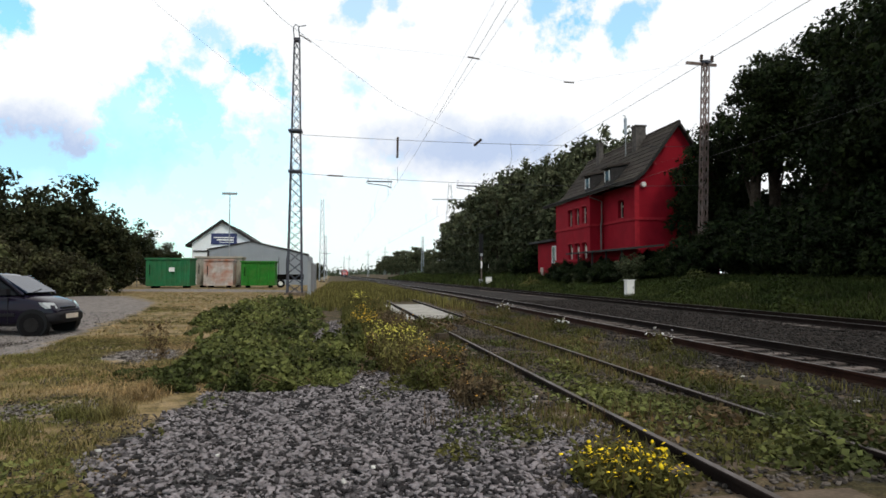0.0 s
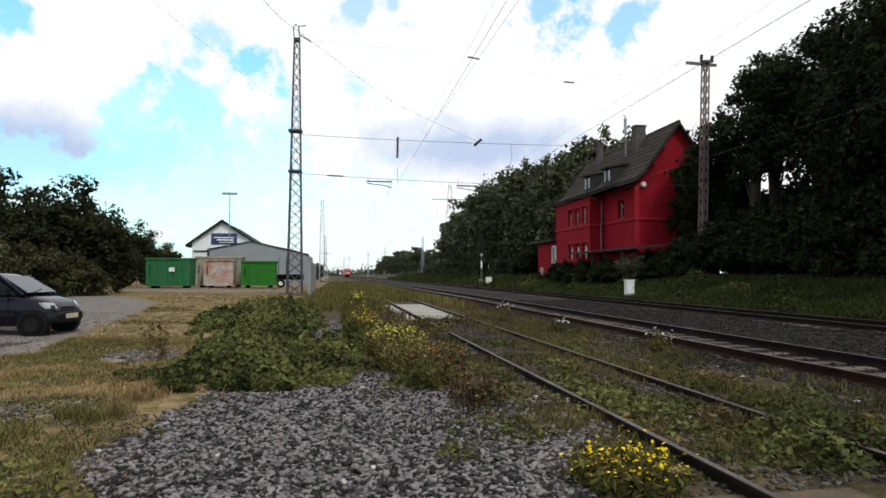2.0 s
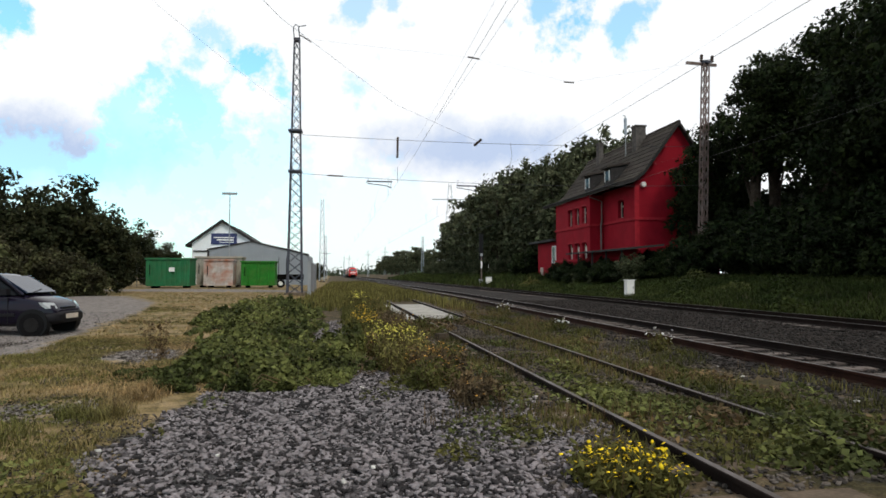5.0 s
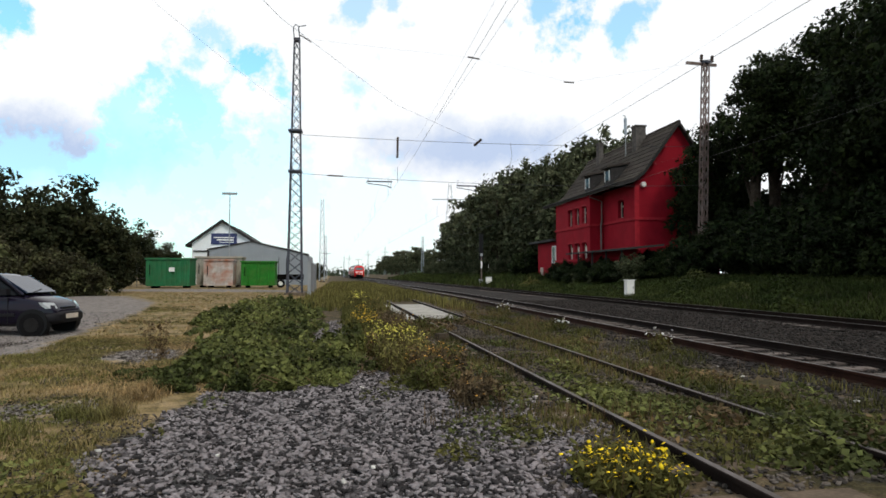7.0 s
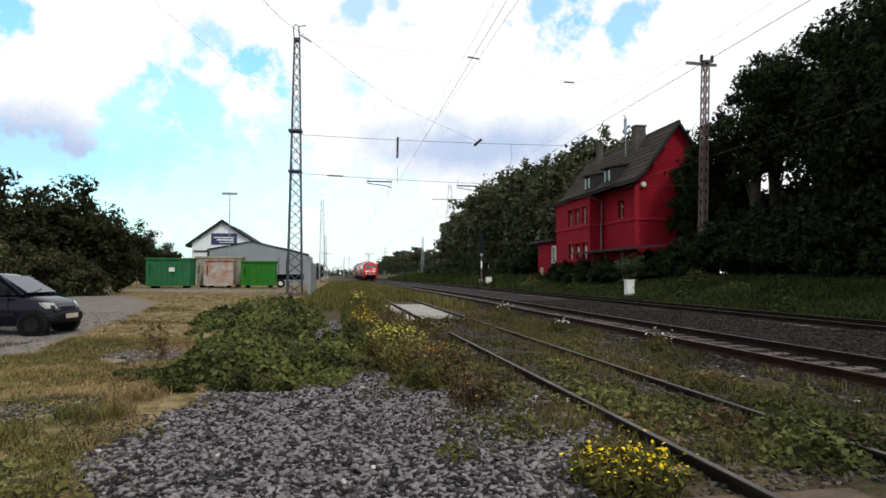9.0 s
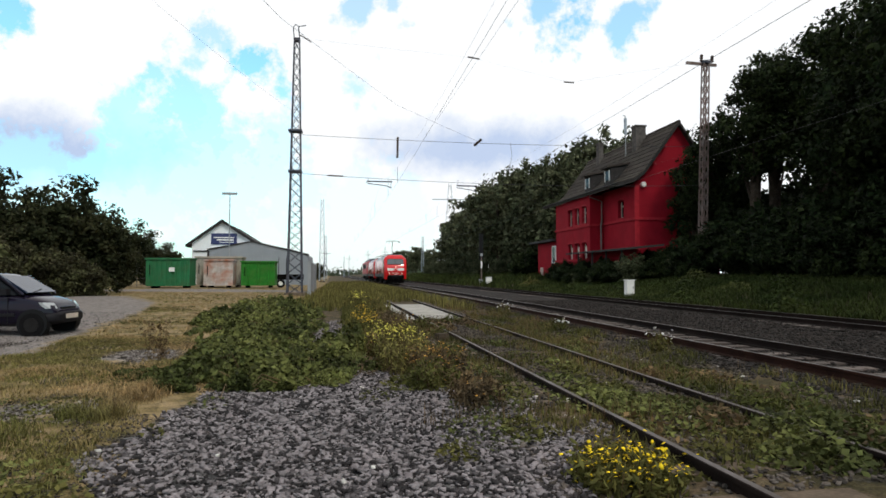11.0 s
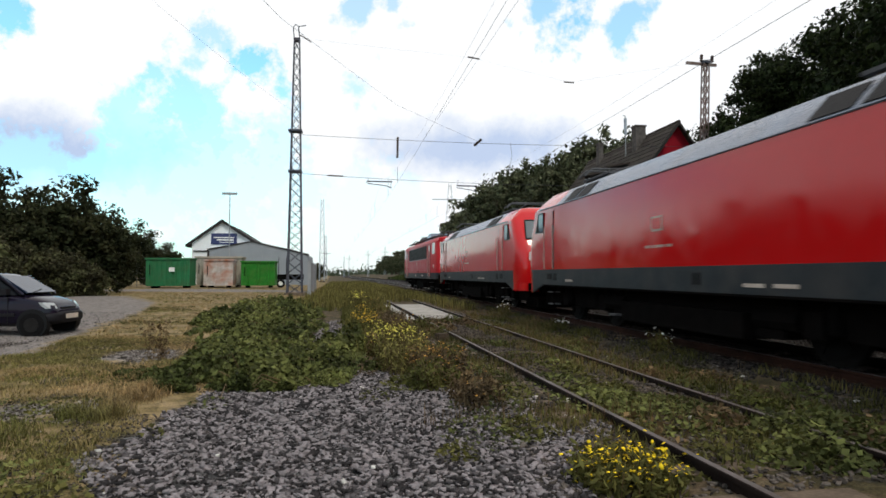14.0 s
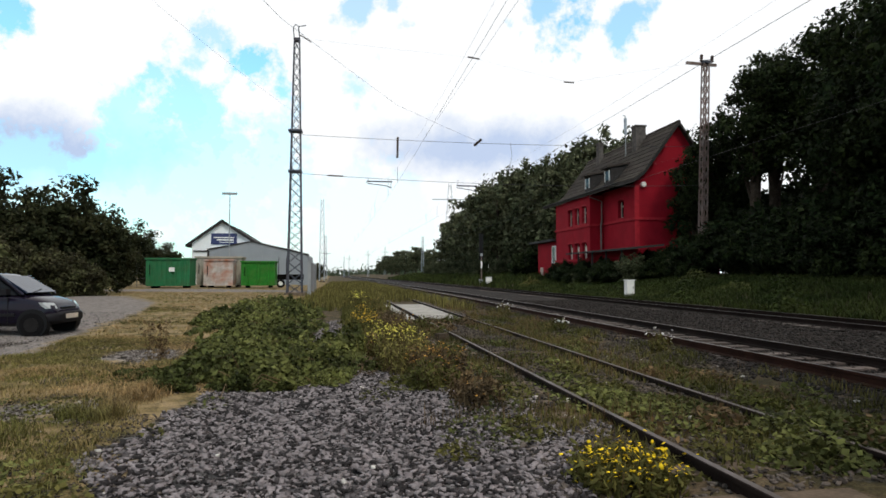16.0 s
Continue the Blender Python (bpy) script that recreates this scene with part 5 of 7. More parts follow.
grass_field("short_grass", "short green grass tufts in the dry verge", ground_points(scatter(R, 7000, -8, -1.6, 5, 30, lambda x, y: noise.noise(Vector((x * 0.5, y * 0.5, 12))) > 0.1 and zones(x, y)[2] < 0.4)), 0.06, 0.005, M["weed"], 13, 6, 1.2)
TUSSOCKS = ((-3.6, 9.3, 0.9, 0.7, 420, "olive_grass"), (-5.2, 10.8, 1.0, 1.0, 500, "olive_grass"), (-2.35, 8.2, 0.25, 0.5, 260, "dry_blade"), (-2.5, 7.0, 0.35, 0.4, 200, "dry_blade"), (-3.3, 6.0, 0.7, 0.5, 320, "dry_blade"), (-4.2, 13.5, 1.1, 1.2, 420, "olive_grass"), (-2.6, 5.4, 0.6, 0.4, 220, "olive_grass"), (-2.75, 9.8, 0.3, 0.8, 300, "dry_blade"))
for i, (x, y, rx, ry, n, mat) in enumerate(TUSSOCKS):
    grass_field("grass_tuft", "tussocky yellow-green grass patch on the verge" if mat == "olive_grass" else "straw-coloured dry grass tussock on the verge", ground_points(scatter(R, n, x - rx, x + rx, y - ry, y + ry, lambda a, b: blob(a, b, x, y, rx, ry) > 0.3)), 0.055 if mat == "olive_grass" else 0.12, 0.004, M[mat], 300 + i, 6, 1.1)
grass_field("weeds", "green and brown weeds between the siding rails", ground_points(scatter(R, 5500, 2.0, 6.2, 4.5, 22, weed_ok)), 0.10, 0.006, M["weed"], 14, 5, 0.9)
grass_field("weeds", "yellowish-green weeds between the siding and the main track", ground_points(scatter(R, 2600, 4.5, 6.35, 6.0, 30, lambda x, y: noise.noise(Vector((x * 1.3, y * 0.7, 21))) > 0.0)), 0.14, 0.005, M["weed"], 23, 6, 0.8)
grass_field("weeds", "brown seeding stalks along the siding", ground_points(scatter(R, 7000, 0.7, 6.3, 6.0, 34, weed_ok)), 0.20, 0.003, M["stalk"], 15, 3, 0.4)
grass_field("weeds", "tall green weeds beside the siding rail", ground_points(scatter(R, 2000, 0.0, 2.0, 11, 46, lambda x, y: blob(x, y, 0.9, 24, 0.9, 20) > 0.2 and noise.noise(Vector((x, y * 0.5, 3))) > -0.1)), 0.36, 0.008, M["weed"], 16, 5, 0.4)
grass_field("weeds", "tall green weeds further along the line", ground_points(scatter(R, 6000, -2, 6.0, 26, 110, lambda x, y: not (2.0 < x < 4.4 and y < 34) and x - bend(y) < 5.6)), 0.42, 0.018, M["olive_grass"], 17, 5, 0.4)
grass_field("bank_grass", "long green grass on the railway bank", ground_points(scatter(R, 21000, 16.8, 25, 8, 64, lambda x, y: x - bend(y) > 17.0)), 0.28, 0.018, M["bank_grass"], 18, 4, 0.8)
grass_field("bank_grass", "green verge along the far track", ground_points(scatter(R, 7000, 14, 24, 64, 200, lambda x, y: x - bend(y) > 17.2)), 0.7, 0.06, M["bank_grass"], 19, 3, 0.4)


def flower_clump(name, label, x, y, rx, ry, tall, stems, heads, head_size, petal, green, seed):
    """An upright weed clump: stems with leaves, and flower heads on top."""
    rng = np.random.default_rng(seed)
    root = thing(name, label, "flower", pose(0, 0, 0), "flowering weeds")
    a, r = rng.uniform(0, 6.283, stems), np.sqrt(rng.random(stems))
    px, py = x + rx * r * np.cos(a), y + ry * r * np.sin(a)
    h = tall * (0.6 + 0.5 * rng.random(stems))
    gz = np.array([ground_z(i, j) for i, j in zip(px, py)])
    bm = bmesh.new()
    tops = []
    for i in range(stems):
        lean = rng.normal(0, 0.12, 2) * h[i]
        top = (px[i] + lean[0], py[i] + lean[1], gz[i] + h[i])
        tops.append(top)
        bar((px[i], py[i], gz[i] - 0.02), top, 0.005, 3, bm, 0.003)
    tagged(part("stalk_growth", bm, M["stalk"], root), kind="stuff")
    k = rng.integers(0, stems, stems * 22)
    f = rng.random(len(k))
    t = np.array(tops)[k]
    base = np.stack([px[k], py[k], gz[k]], 1)
    c = base + (t - base) * f[:, None] * 0.95 + rng.normal(0, 0.035, (len(k), 3))
    n = rng.normal(size=c.shape) + np.array([0, 0, 0.6])
    n /= np.linalg.norm(n, axis=1)[:, None]
    v, tri = blades(rng, c, n, 0.05 + 0.06 * rng.random(len(c)), 0.35)
    tagged(raw("leaves", v, tri, M[green], root), kind="stuff")
    k = rng.integers(0, stems, heads)
    c = np.array(tops)[k] + rng.normal(0, 1, (heads, 3)) * np.array([0.06, 0.06, 0.045])
    vs, fs = [], []
    disc = np.array([(0, 0, 0.25)] + [(math.cos(q), math.sin(q), 0) for q in np.linspace(0, 6.283, 7)[:-1]] + [(0, 0, -0.25)])
    tri = np.array([(0, i, i % 6 + 1) for i in range(1, 7)] + [(7, i % 6 + 1, i) for i in range(1, 7)])
    s = head_size * (0.6 + 0.7 * rng.random(heads))
    tilt = rng.normal(0, 0.4, (heads, 2))
    v = disc[None] * s[:, None, None] * 0.5
    v[..., 2] += v[..., 0] * tilt[:, :1] + v[..., 1] * tilt[:, 1:]
    v += c[:, None, :]
    fs = (np.arange(heads)[:, None, None] * 8 + tri[None]).reshape(-1, 3)
    tagged(raw("blossoms", v.reshape(-1, 3), fs, M[petal], root), kind="stuff")


flower_clump("ragwort", "bright yellow flowering ragwort beside the siding rail", 2.02, 4.35, 0.36, 0.42, 0.22, 90, 260, 0.03, "petal", "weed", 1)
flower_clump("ragwort", "pale yellow flowering weeds beside the siding", 0.92, 11.6, 0.42, 1.5, 0.52, 170, 560, 0.034, "petal_pale", "weed", 2)
flower_clump("ragwort", "yellow flowering weeds further along the siding", 0.62, 18.5, 0.40, 3.0, 0.42, 130, 200, 0.045, "petal_gold", "weed", 3)
flower_clump("ragwort", "orange-brown seeding weeds beside the siding", 1.35, 9.2, 0.4, 0.9, 0.42, 90, 110, 0.03, "petal_orange", "stalk", 4)
flower_clump("ragwort", "small yellow weeds past the slab", 0.75, 30.0, 0.45, 5.0, 0.6, 90, 160, 0.06, "petal_pale", "weed", 5)
flower_clump("ragwort", "greenish feathery weed clump beside the gravel", 0.95, 10.3, 0.4, 1.2, 0.55, 120, 30, 0.03, "petal_pale", "olive_grass", 6)
for i, (x, y, rx, ry, h, st) in enumerate(((1.55, 7.3, 0.3, 0.5, 0.3, 50), (1.2, 8.5, 0.3, 0.6, 0.38, 60), (0.85, 11.6, 0.35, 0.8, 0.5, 70), (1.7, 10.6, 0.35, 0.9, 0.3, 60), (1.3, 16.5, 0.5, 1.6, 0.55, 90), (1.0, 25.0, 0.6, 3.0, 0.6, 90))):
    flower_clump("tall_weed", "feathery brownish-green weed clump by the siding", x, y, rx, ry, h, st, 14, 0.03, "petal_orange", "weed" if i % 2 else "stalk", 20 + i)
flower_clump("dock_plant", "dark seeding dock plant at the thicket's edge", -3.05, 11.1, 0.16, 0.2, 0.62, 9, 40, 0.05, "stalk", "stalk", 31)
flower_clump("white_weed", "small white-flowered weed between the tracks", 5.75, 16.3, 0.22, 0.3, 0.4, 14, 16, 0.07, "petal_white", "weed", 7)
flower_clump("white_weed", "small white-flowered weed beside the main track", 6.0, 11.2, 0.2, 0.25, 0.4, 14, 14, 0.05, "petal_white", "weed", 8)
flower_clump("white_weed", "small white-flowered weed further along", 5.9, 22.6, 0.2, 0.3, 0.45, 12, 12, 0.08, "petal_white", "weed", 9)


def leafy_patch(label, x, y, rx, ry, h, count, size, mat, seed):
    rng = np.random.default_rng(seed)
    a, r = rng.uniform(0, 6.283, count), np.sqrt(rng.random(count))
    px, py = x + rx * r * np.cos(a), y + ry * r * np.sin(a)
    z = np.array([ground_z(i, j) for i, j in zip(px, py)]) + h * rng.random(count) * (1.1 - r)
    n = rng.normal(size=(count, 3)) * 0.5 + np.array([0, 0, 0.9])
    n /= np.linalg.norm(n, axis=1)[:, None]
    v, f = blades(rng, np.stack([px, py, z], 1), n, size * (0.6 + 0.8 * rng.random(count)), 0.7)
    tagged(raw("leafy_weeds", v, f, M[mat]), label, "weeds", kind="stuff")


leafy_patch("low green bramble leaves between the siding rails", 3.35, 6.4, 0.75, 1.1, 0.16, 1500, 0.06, "bramble", 1)
leafy_patch("low green leaves beside the siding", 4.3, 5.1, 0.8, 0.8, 0.3, 1600, 0.065, "bramble", 2)
leafy_patch("low green leaves among the sleepers", 3.0, 8.2, 0.5, 1.0, 0.14, 700, 0.06, "bramble", 3)
WEEDS_RIGHT = [(1.7, 7.0, 0.5, 0.9, 500), (2.1, 8.0, 0.4, 1.0, 500), (1.4, 6.0, 0.5, 0.7, 420), (3.3, 10.5, 0.6, 1.5, 600), (5.1, 6.2, 0.5, 0.9, 500), (3.6, 5.0, 0.6, 0.6, 600), (1.2, 9.2, 0.5, 1.2, 500), (5.2, 9.0, 0.6, 1.5, 500), (2.2, 12.0, 0.5, 1.8, 600)]
WEEDS_LEFT = [(-2.9, 7.2, 0.5, 0.8, 260), (-2.6, 9.2, 0.4, 0.7, 300), (-1.7, 6.2, 0.15, 0.2, 60), (-2.3, 4.9, 0.5, 0.5, 320), (-2.9, 5.7, 0.5, 0.6, 260), (-3.6, 7.0, 0.6, 0.8, 240), (-2.0, 4.5, 0.4, 0.3, 240), (-1.5, 7.6, 0.25, 0.4, 60), (0.4, 7.9, 0.3, 0.5, 90)]
for i, (x, y, rx, ry, n) in enumerate(WEEDS_RIGHT + WEEDS_LEFT):
    leafy_patch("scattered creeping weed leaves on stony ground", x, y, rx, ry, 0.12, n, 0.05, ("bramble", "weed")[i % 2], 80 + i)
rng = random.Random(12)
for i in range(36):
    x, y = rng.uniform(2.75, 6.0), 4.6 + 15 * rng.random() ** 1.6
    leafy_patch("mixed low weeds over the siding ballast", x, y, rng.uniform(0.2, 0.55), rng.uniform(0.3, 0.8), rng.uniform(0.1, 0.24), rng.randint(90, 240), 0.075, ("bramble", "weed", "stalk")[i % 3], 220 + i)
leafy_patch("large-leaved bramble shoots beside the siding", 3.75, 4.6, 0.5, 0.4, 0.3, 460, 0.07, "bramble", 280)
leafy_patch("large-leaved bramble shoots among stones", 3.0, 7.0, 0.6, 0.8, 0.2, 420, 0.075, "bramble", 281)
stone_field("gravel", "few pale stones between the siding rails", ground_points(scatter(R, 26, 1.6, 6.2, 5, 14, lambda x, y: True), 0.015), 0.075, M["pale_stone"], 8)
leafy_patch("fresh green weed tuft by the rail", 1.75, 5.9, 0.28, 0.4, 0.2, 400, 0.05, "weed", 4)
leafy_patch("small green weed tuft in the gravel", 0.95, 5.2, 0.2, 0.3, 0.16, 200, 0.05, "weed", 5)
leafy_patch("green leafy tuft beyond the rail", 4.55, 6.5, 0.3, 0.4, 0.28, 420, 0.055, "weed", 6)
leafy_patch("dark creeping leaves beside the near rail", 2.0, 9.0, 0.5, 2.2, 0.14, 1100, 0.055, "bramble", 7)
for i in range(22):
    y = 8.6 + i * 0.85
    leafy_patch("bushy mixed weeds along the siding", 0.95 + 0.45 * math.sin(i * 2.3) - (0.25 if y > 14 else 0.0), y, 0.45, 0.6, 0.22 + 0.14 * math.sin(i * 1.7) ** 2, 360, 0.075, ("weed", "bramble", "stalk", "weed", "olive_grass")[i % 5], 140 + i)
for i, (x, y) in enumerate(((2.35, 15.4), (2.5, 16.4), (2.3, 17.4), (2.55, 18.3), (2.4, 19.3), (2.75, 17.0), (3.4, 19.6), (3.7, 18.4))):
    leafy_patch("brown and green weeds grown over the rail", x, y, 0.35, 0.5, 0.34, 300, 0.08, ("weed", "stalk")[i % 2], 180 + i)
leafy_patch("fresh green bush at the bank top", 22.6, 37.5, 1.3, 1.6, 1.0, 1100, 0.15, "bramble", 61)
leafy_patch("fresh green herbs on the bank", 20.6, 30.5, 1.0, 1.6, 0.5, 600, 0.12, "bramble", 62)
leafy_patch("fresh green herbs beside the annex", 18.9, 62, 1.2, 3.0, 0.8, 700, 0.2, "weed", 63)
for i in range(26):
    leafy_patch("mixed herbs on the bank foot", 17.6 + (i % 5) * 1.2, 14 + i * 1.7, 0.9, 1.2, 0.7, 420, 0.16, "bank_grass", 40 + i)


# ---- locomotives ----
def quad_panel(bm, pts, depth, n):
    """A thin panel over four points, raised by depth along n."""
    n = Vector(n).normalized()
    a = [bm.verts.new(Vector(p) + n * 0.003) for p in pts]
    b = [bm.verts.new(Vector(p) + n * depth) for p in pts]
    k = len(pts)
    for i in range(k):
        bm.faces.new((a[i], a[(i + 1) % k], b[(i + 1) % k], b[i]))
    bm.faces.new(a[::-1])
    bm.faces.new(b)
    return bm


def wheelset(parent, y):
    bm = bmesh.new()
    for s in (-1, 1):
        bar((s * 0.68, 0, 0), (s * 0.80, 0, 0), 0.625, 24, bm)
        bar((s * 0.80, 0, 0), (s * 0.83, 0, 0), 0.5, 20, bm)
        for k in range(5):
            a = k * 1.2566
            bar((s * 0.825, 0.15 * math.cos(a), 0.15 * math.sin(a)), (s * 0.825, 0.5 * math.cos(a), 0.5 * math.sin(a)), 0.035, 4, bm)
    bar((-0.7, 0, 0), (0.7, 0, 0), 0.1, 10, bm)
    ob = part("wheelset", bm, M["wheel"], parent, "worn steel wheelset")
    ob.location = (0, y, 0.627)
    return ob


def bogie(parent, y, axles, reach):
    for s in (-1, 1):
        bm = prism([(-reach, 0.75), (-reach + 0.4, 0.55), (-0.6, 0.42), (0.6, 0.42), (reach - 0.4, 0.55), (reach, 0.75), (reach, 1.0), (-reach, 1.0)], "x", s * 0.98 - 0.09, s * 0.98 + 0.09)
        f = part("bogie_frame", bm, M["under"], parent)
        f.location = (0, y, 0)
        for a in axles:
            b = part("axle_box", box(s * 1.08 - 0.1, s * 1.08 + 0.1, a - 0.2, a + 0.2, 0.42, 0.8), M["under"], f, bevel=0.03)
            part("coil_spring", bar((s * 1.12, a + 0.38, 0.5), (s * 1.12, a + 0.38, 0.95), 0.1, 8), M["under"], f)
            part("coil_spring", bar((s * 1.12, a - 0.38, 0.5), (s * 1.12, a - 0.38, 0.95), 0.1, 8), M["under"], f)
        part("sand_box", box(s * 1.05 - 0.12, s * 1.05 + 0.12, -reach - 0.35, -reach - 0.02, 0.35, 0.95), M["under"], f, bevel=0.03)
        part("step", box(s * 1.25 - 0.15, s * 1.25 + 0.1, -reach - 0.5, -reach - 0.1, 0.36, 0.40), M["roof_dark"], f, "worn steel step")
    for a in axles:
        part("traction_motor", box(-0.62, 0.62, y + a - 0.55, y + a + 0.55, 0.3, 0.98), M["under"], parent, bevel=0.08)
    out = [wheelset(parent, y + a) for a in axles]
    return out


def buffers(root, end, sgn):
    for s in (-0.875, 0.875):
        b = part("buffer", bar((s, sgn * (end - 0.05), 1.05), (s, sgn * (end + 0.35), 1.05), 0.11, 10), M["under"], root)
        part("buffer_plate", bar((s, sgn * (end + 0.35), 1.05), (s, sgn * (end + 0.4), 1.05), 0.22, 14), M["under"], b)
    c = part("coupling", path_tube([(0, sgn * (end - 0.1), 1.05), (0, sgn * (end + 0.25), 1.05), (0, sgn * (end + 0.33), 0.75), (0, sgn * (end + 0.2), 0.55)], 0.05, 6), M["under"], root)
    part("brake_hose", path_tube([(0.3, sgn * (end - 0.05), 0.95), (0.32, sgn * (end + 0.2), 0.7), (0.28, sgn * (end + 0.1), 0.4)], 0.03, 5), M["black"], root)
    part("brake_hose", path_tube([(-0.3, sgn * (end - 0.05), 0.95), (-0.32, sgn * (end + 0.2), 0.7), (-0.28, sgn * (end + 0.1), 0.4)], 0.03, 5), M["black"], root)


def pantograph(root, y, up, facing=1):
    base = part("pantograph", box(-0.75, 0.75, y - 0.9, y + 0.9, 4.02, 4.08), M["roof_dark"], root, "dark single-arm pantograph" + (" raised to the wire" if up else " folded down"))
    for s in (-0.6, 0.6):
        for d in (-0.7, 0.7):
            part("insulator", bar((s, y + d, 3.86), (s, y + d, 4.02), 0.09, 8), M["insulator"], base)
    if up:
        knee, head = (0, y + facing * 1.15, 4.85), (0, y - facing * 0.1, 5.88)
    else:
        knee, head = (0, y + facing * 1.2, 4.2), (0, y - facing * 0.5, 4.3)
    part("lower_arm", bar((0, y - facing * 0.6, 4.08), knee, 0.055, 6), M["roof_dark"], base)
    part("upper_arm", bar(knee, head, 0.04, 6), M["roof_dark"], base)
    for d in (-0.22, 0.22):
        part("contact_strip", path_tube([(-0.95, head[1] + d, head[2] - 0.18), (-0.72, head[1] + d, head[2] + 0.03), (0.72, head[1] + d, head[2] + 0.03), (0.95, head[1] + d, head[2] - 0.18)], 0.03, 5), M["roof_dark"], base)
    return base


def modern_loco(lit):
    """A four-axle electric freight locomotive; its front looks along -y."""
    root = thing("electric_locomotive", "bright red electric locomotive with grey skirt and silver roof", "locomotive", group="locomotives")
    levels = [(1.02, 1.49, 8.98, 0.6), (1.48, 1.5, 9.03, 0.62), (2.05, 1.5, 9.0, 0.6), (2.6, 1.5, 8.74, 0.42), (3.36, 1.48, 8.26, 0.24), (3.6, 1.26, 8.1, 0.22), (3.86, 1.0, 7.8, 0.2), (3.93, 0.7, 7.5, 0.2)]
    CAB = 6.1

    def outline(z, w, ln, cy):
        cx = min(0.34, w * 0.24)
        ring = [(w - (cx + 0.12) * (1 - math.cos(q)) ** 1.25, ln - cy * (1 - math.sin(q) ** 1.15)) for q in (0, 0.26, 0.52, 0.79, 1.05, 1.31, 1.5708)]
        pts = [(w, -CAB), (w, CAB)] + ring + [(-x, y) for x, y in ring[::-1]] + [(-w, CAB), (-w, -CAB)] + [(-x, -y) for x, y in ring] + [(x, -y) for x, y in ring[::-1]]
        return [(x, y, z) for x, y in pts]

    bm = loft([outline(*lv) for lv in levels])
    body = part("body", bm, M["loco_red"], root, "glossy traffic-red body shell", smooth=True)
    body.data.materials.append(M["loco_grey"])
    body.data.materials.append(M["loco_roof"])
    for p in body.data.polygons:
        c = p.center
        if abs(c.y) < 8.45 and c.z < 1.5 and abs(c.x) > 1.2:
            p.material_index = 1
        elif c.z < 1.03:
            p.material_index = 1
        elif abs(c.y) < CAB + 0.01 and c.z > 3.37:
            p.material_index = 2
        elif c.z > 3.9:
            p.material_index = 2
    # deep nose skirts
    for sgn in (-1, 1):
        pts = [(1.488, 7.4)] + [(1.488 - 0.46 * (1 - math.cos(q)) ** 1.25, 8.978 - 0.6 * (1 - math.sin(q) ** 1.15)) for q in (0, 0.26, 0.52, 0.79, 1.05, 1.31, 1.5)]
        for s in (-1, 1):
            rings = [[(s * x, sgn * y, z if i else z + 0.35) for i, (x, y) in enumerate(pts)] for z in (1.017, 0.74)]
            rings[1][0] = (s * 1.488, sgn * 7.4, 1.0)
            inner = [[(q[0] - s * 0.06, q[1] - sgn * 0.06, q[2]) for q in r] for r in rings]
            b = bmesh.new()
            o = [[b.verts.new(q) for q in r] for r in (rings[0], rings[1], inner[1], inner[0])]
            for r0, r1 in zip(o, o[1:] + o[:1]):
                for i in range(len(pts) - 1):
                    b.faces.new((r0[i], r0[i + 1], r1[i + 1], r1[i]))
            b.faces.new([o[k][0] for k in range(4)])
            b.faces.new([o[k][-1] for k in range(4)])
            sk = part("nose_skirt", b, M["loco_red"], root)
            sk.data.materials.append(M["loco_grey"])
            for p in sk.data.polygons:
                if abs(p.center.y) < 8.4:
                    p.material_index = 1
        part("buffer_beam", box(-1.1, 1.1, sgn * 8.75 - 0.3, sgn * 8.75 + 0.3, 0.75, 1.012), M["under"], root)
        part("rail_guard", box(-1.15, 1.15, sgn * 8.9 - 0.04, sgn * 8.9 + 0.04, 0.2, 0.5), M["under"], root)
        part("front_apron", box(-0.93, 0.93, sgn * 9.0 - 0.04, sgn * 9.0 + 0.04, 0.72, 1.26), M["black"], root, "black recess round the coupling")
        # windscreen
        def on_front(x, z):
            for (z0, w0, l0, c0), (z1, w1, l1, c1) in zip(levels, levels[1:]):
                if z0 <= z <= z1:
                    k = (z - z0) / (z1 - z0)
                    return Vector((x, sgn * (l0 + (l1 - l0) * k), z))
        n = (0, sgn * 0.85, 0.53)
        w = part("windscreen", quad_panel(bmesh.new(), [on_front(-1.08, 2.64), on_front(1.08, 2.64), on_front(1.0, 3.34), on_front(-1.0, 3.34)], 0.02, n), M["screen_glass"], root, "grey reflecting windscreen")
        for a, b_ in (((-1.1, 2.63), (1.1, 2.63)), ((1.1, 2.63), (1.02, 3.35)), ((1.02, 3.35), (-1.02, 3.35)), ((-1.02, 3.35), (-1.1, 2.63)), ((0, 2.62), (0, 3.33))):
            off = Vector(n) * 0.02
            part("window_seal", bar(on_front(*a) + off, on_front(*b_) + off, 0.028, 5), M["black"], w)
        for x in (-0.55, 0.55):
            part("wiper", bar(on_front(x - 0.4, 2.66) + Vector(n) * 0.04, on_front(x + 0.4, 2.72) + Vector(n) * 0.04, 0.014, 4), M["black"], w)
        for s in (-1, 1):
            f = sgn * 9.01
            part("front_panel", box(min(s * 0.28, s * 1.08), max(s * 0.28, s * 1.08), f - 0.01, f + sgn * 0.04 if sgn > 0 else f + 0.02, 1.84, 2.14), M["white_paint"], root, "white warning panel") if sgn > 0 else part("front_panel", box(min(s * 0.28, s * 1.08), max(s * 0.28, s * 1.08), f - 0.04, f + 0.01, 1.84, 2.14), M["white_paint"], root, "white warning panel")
            lamp_y = sgn * 9.05
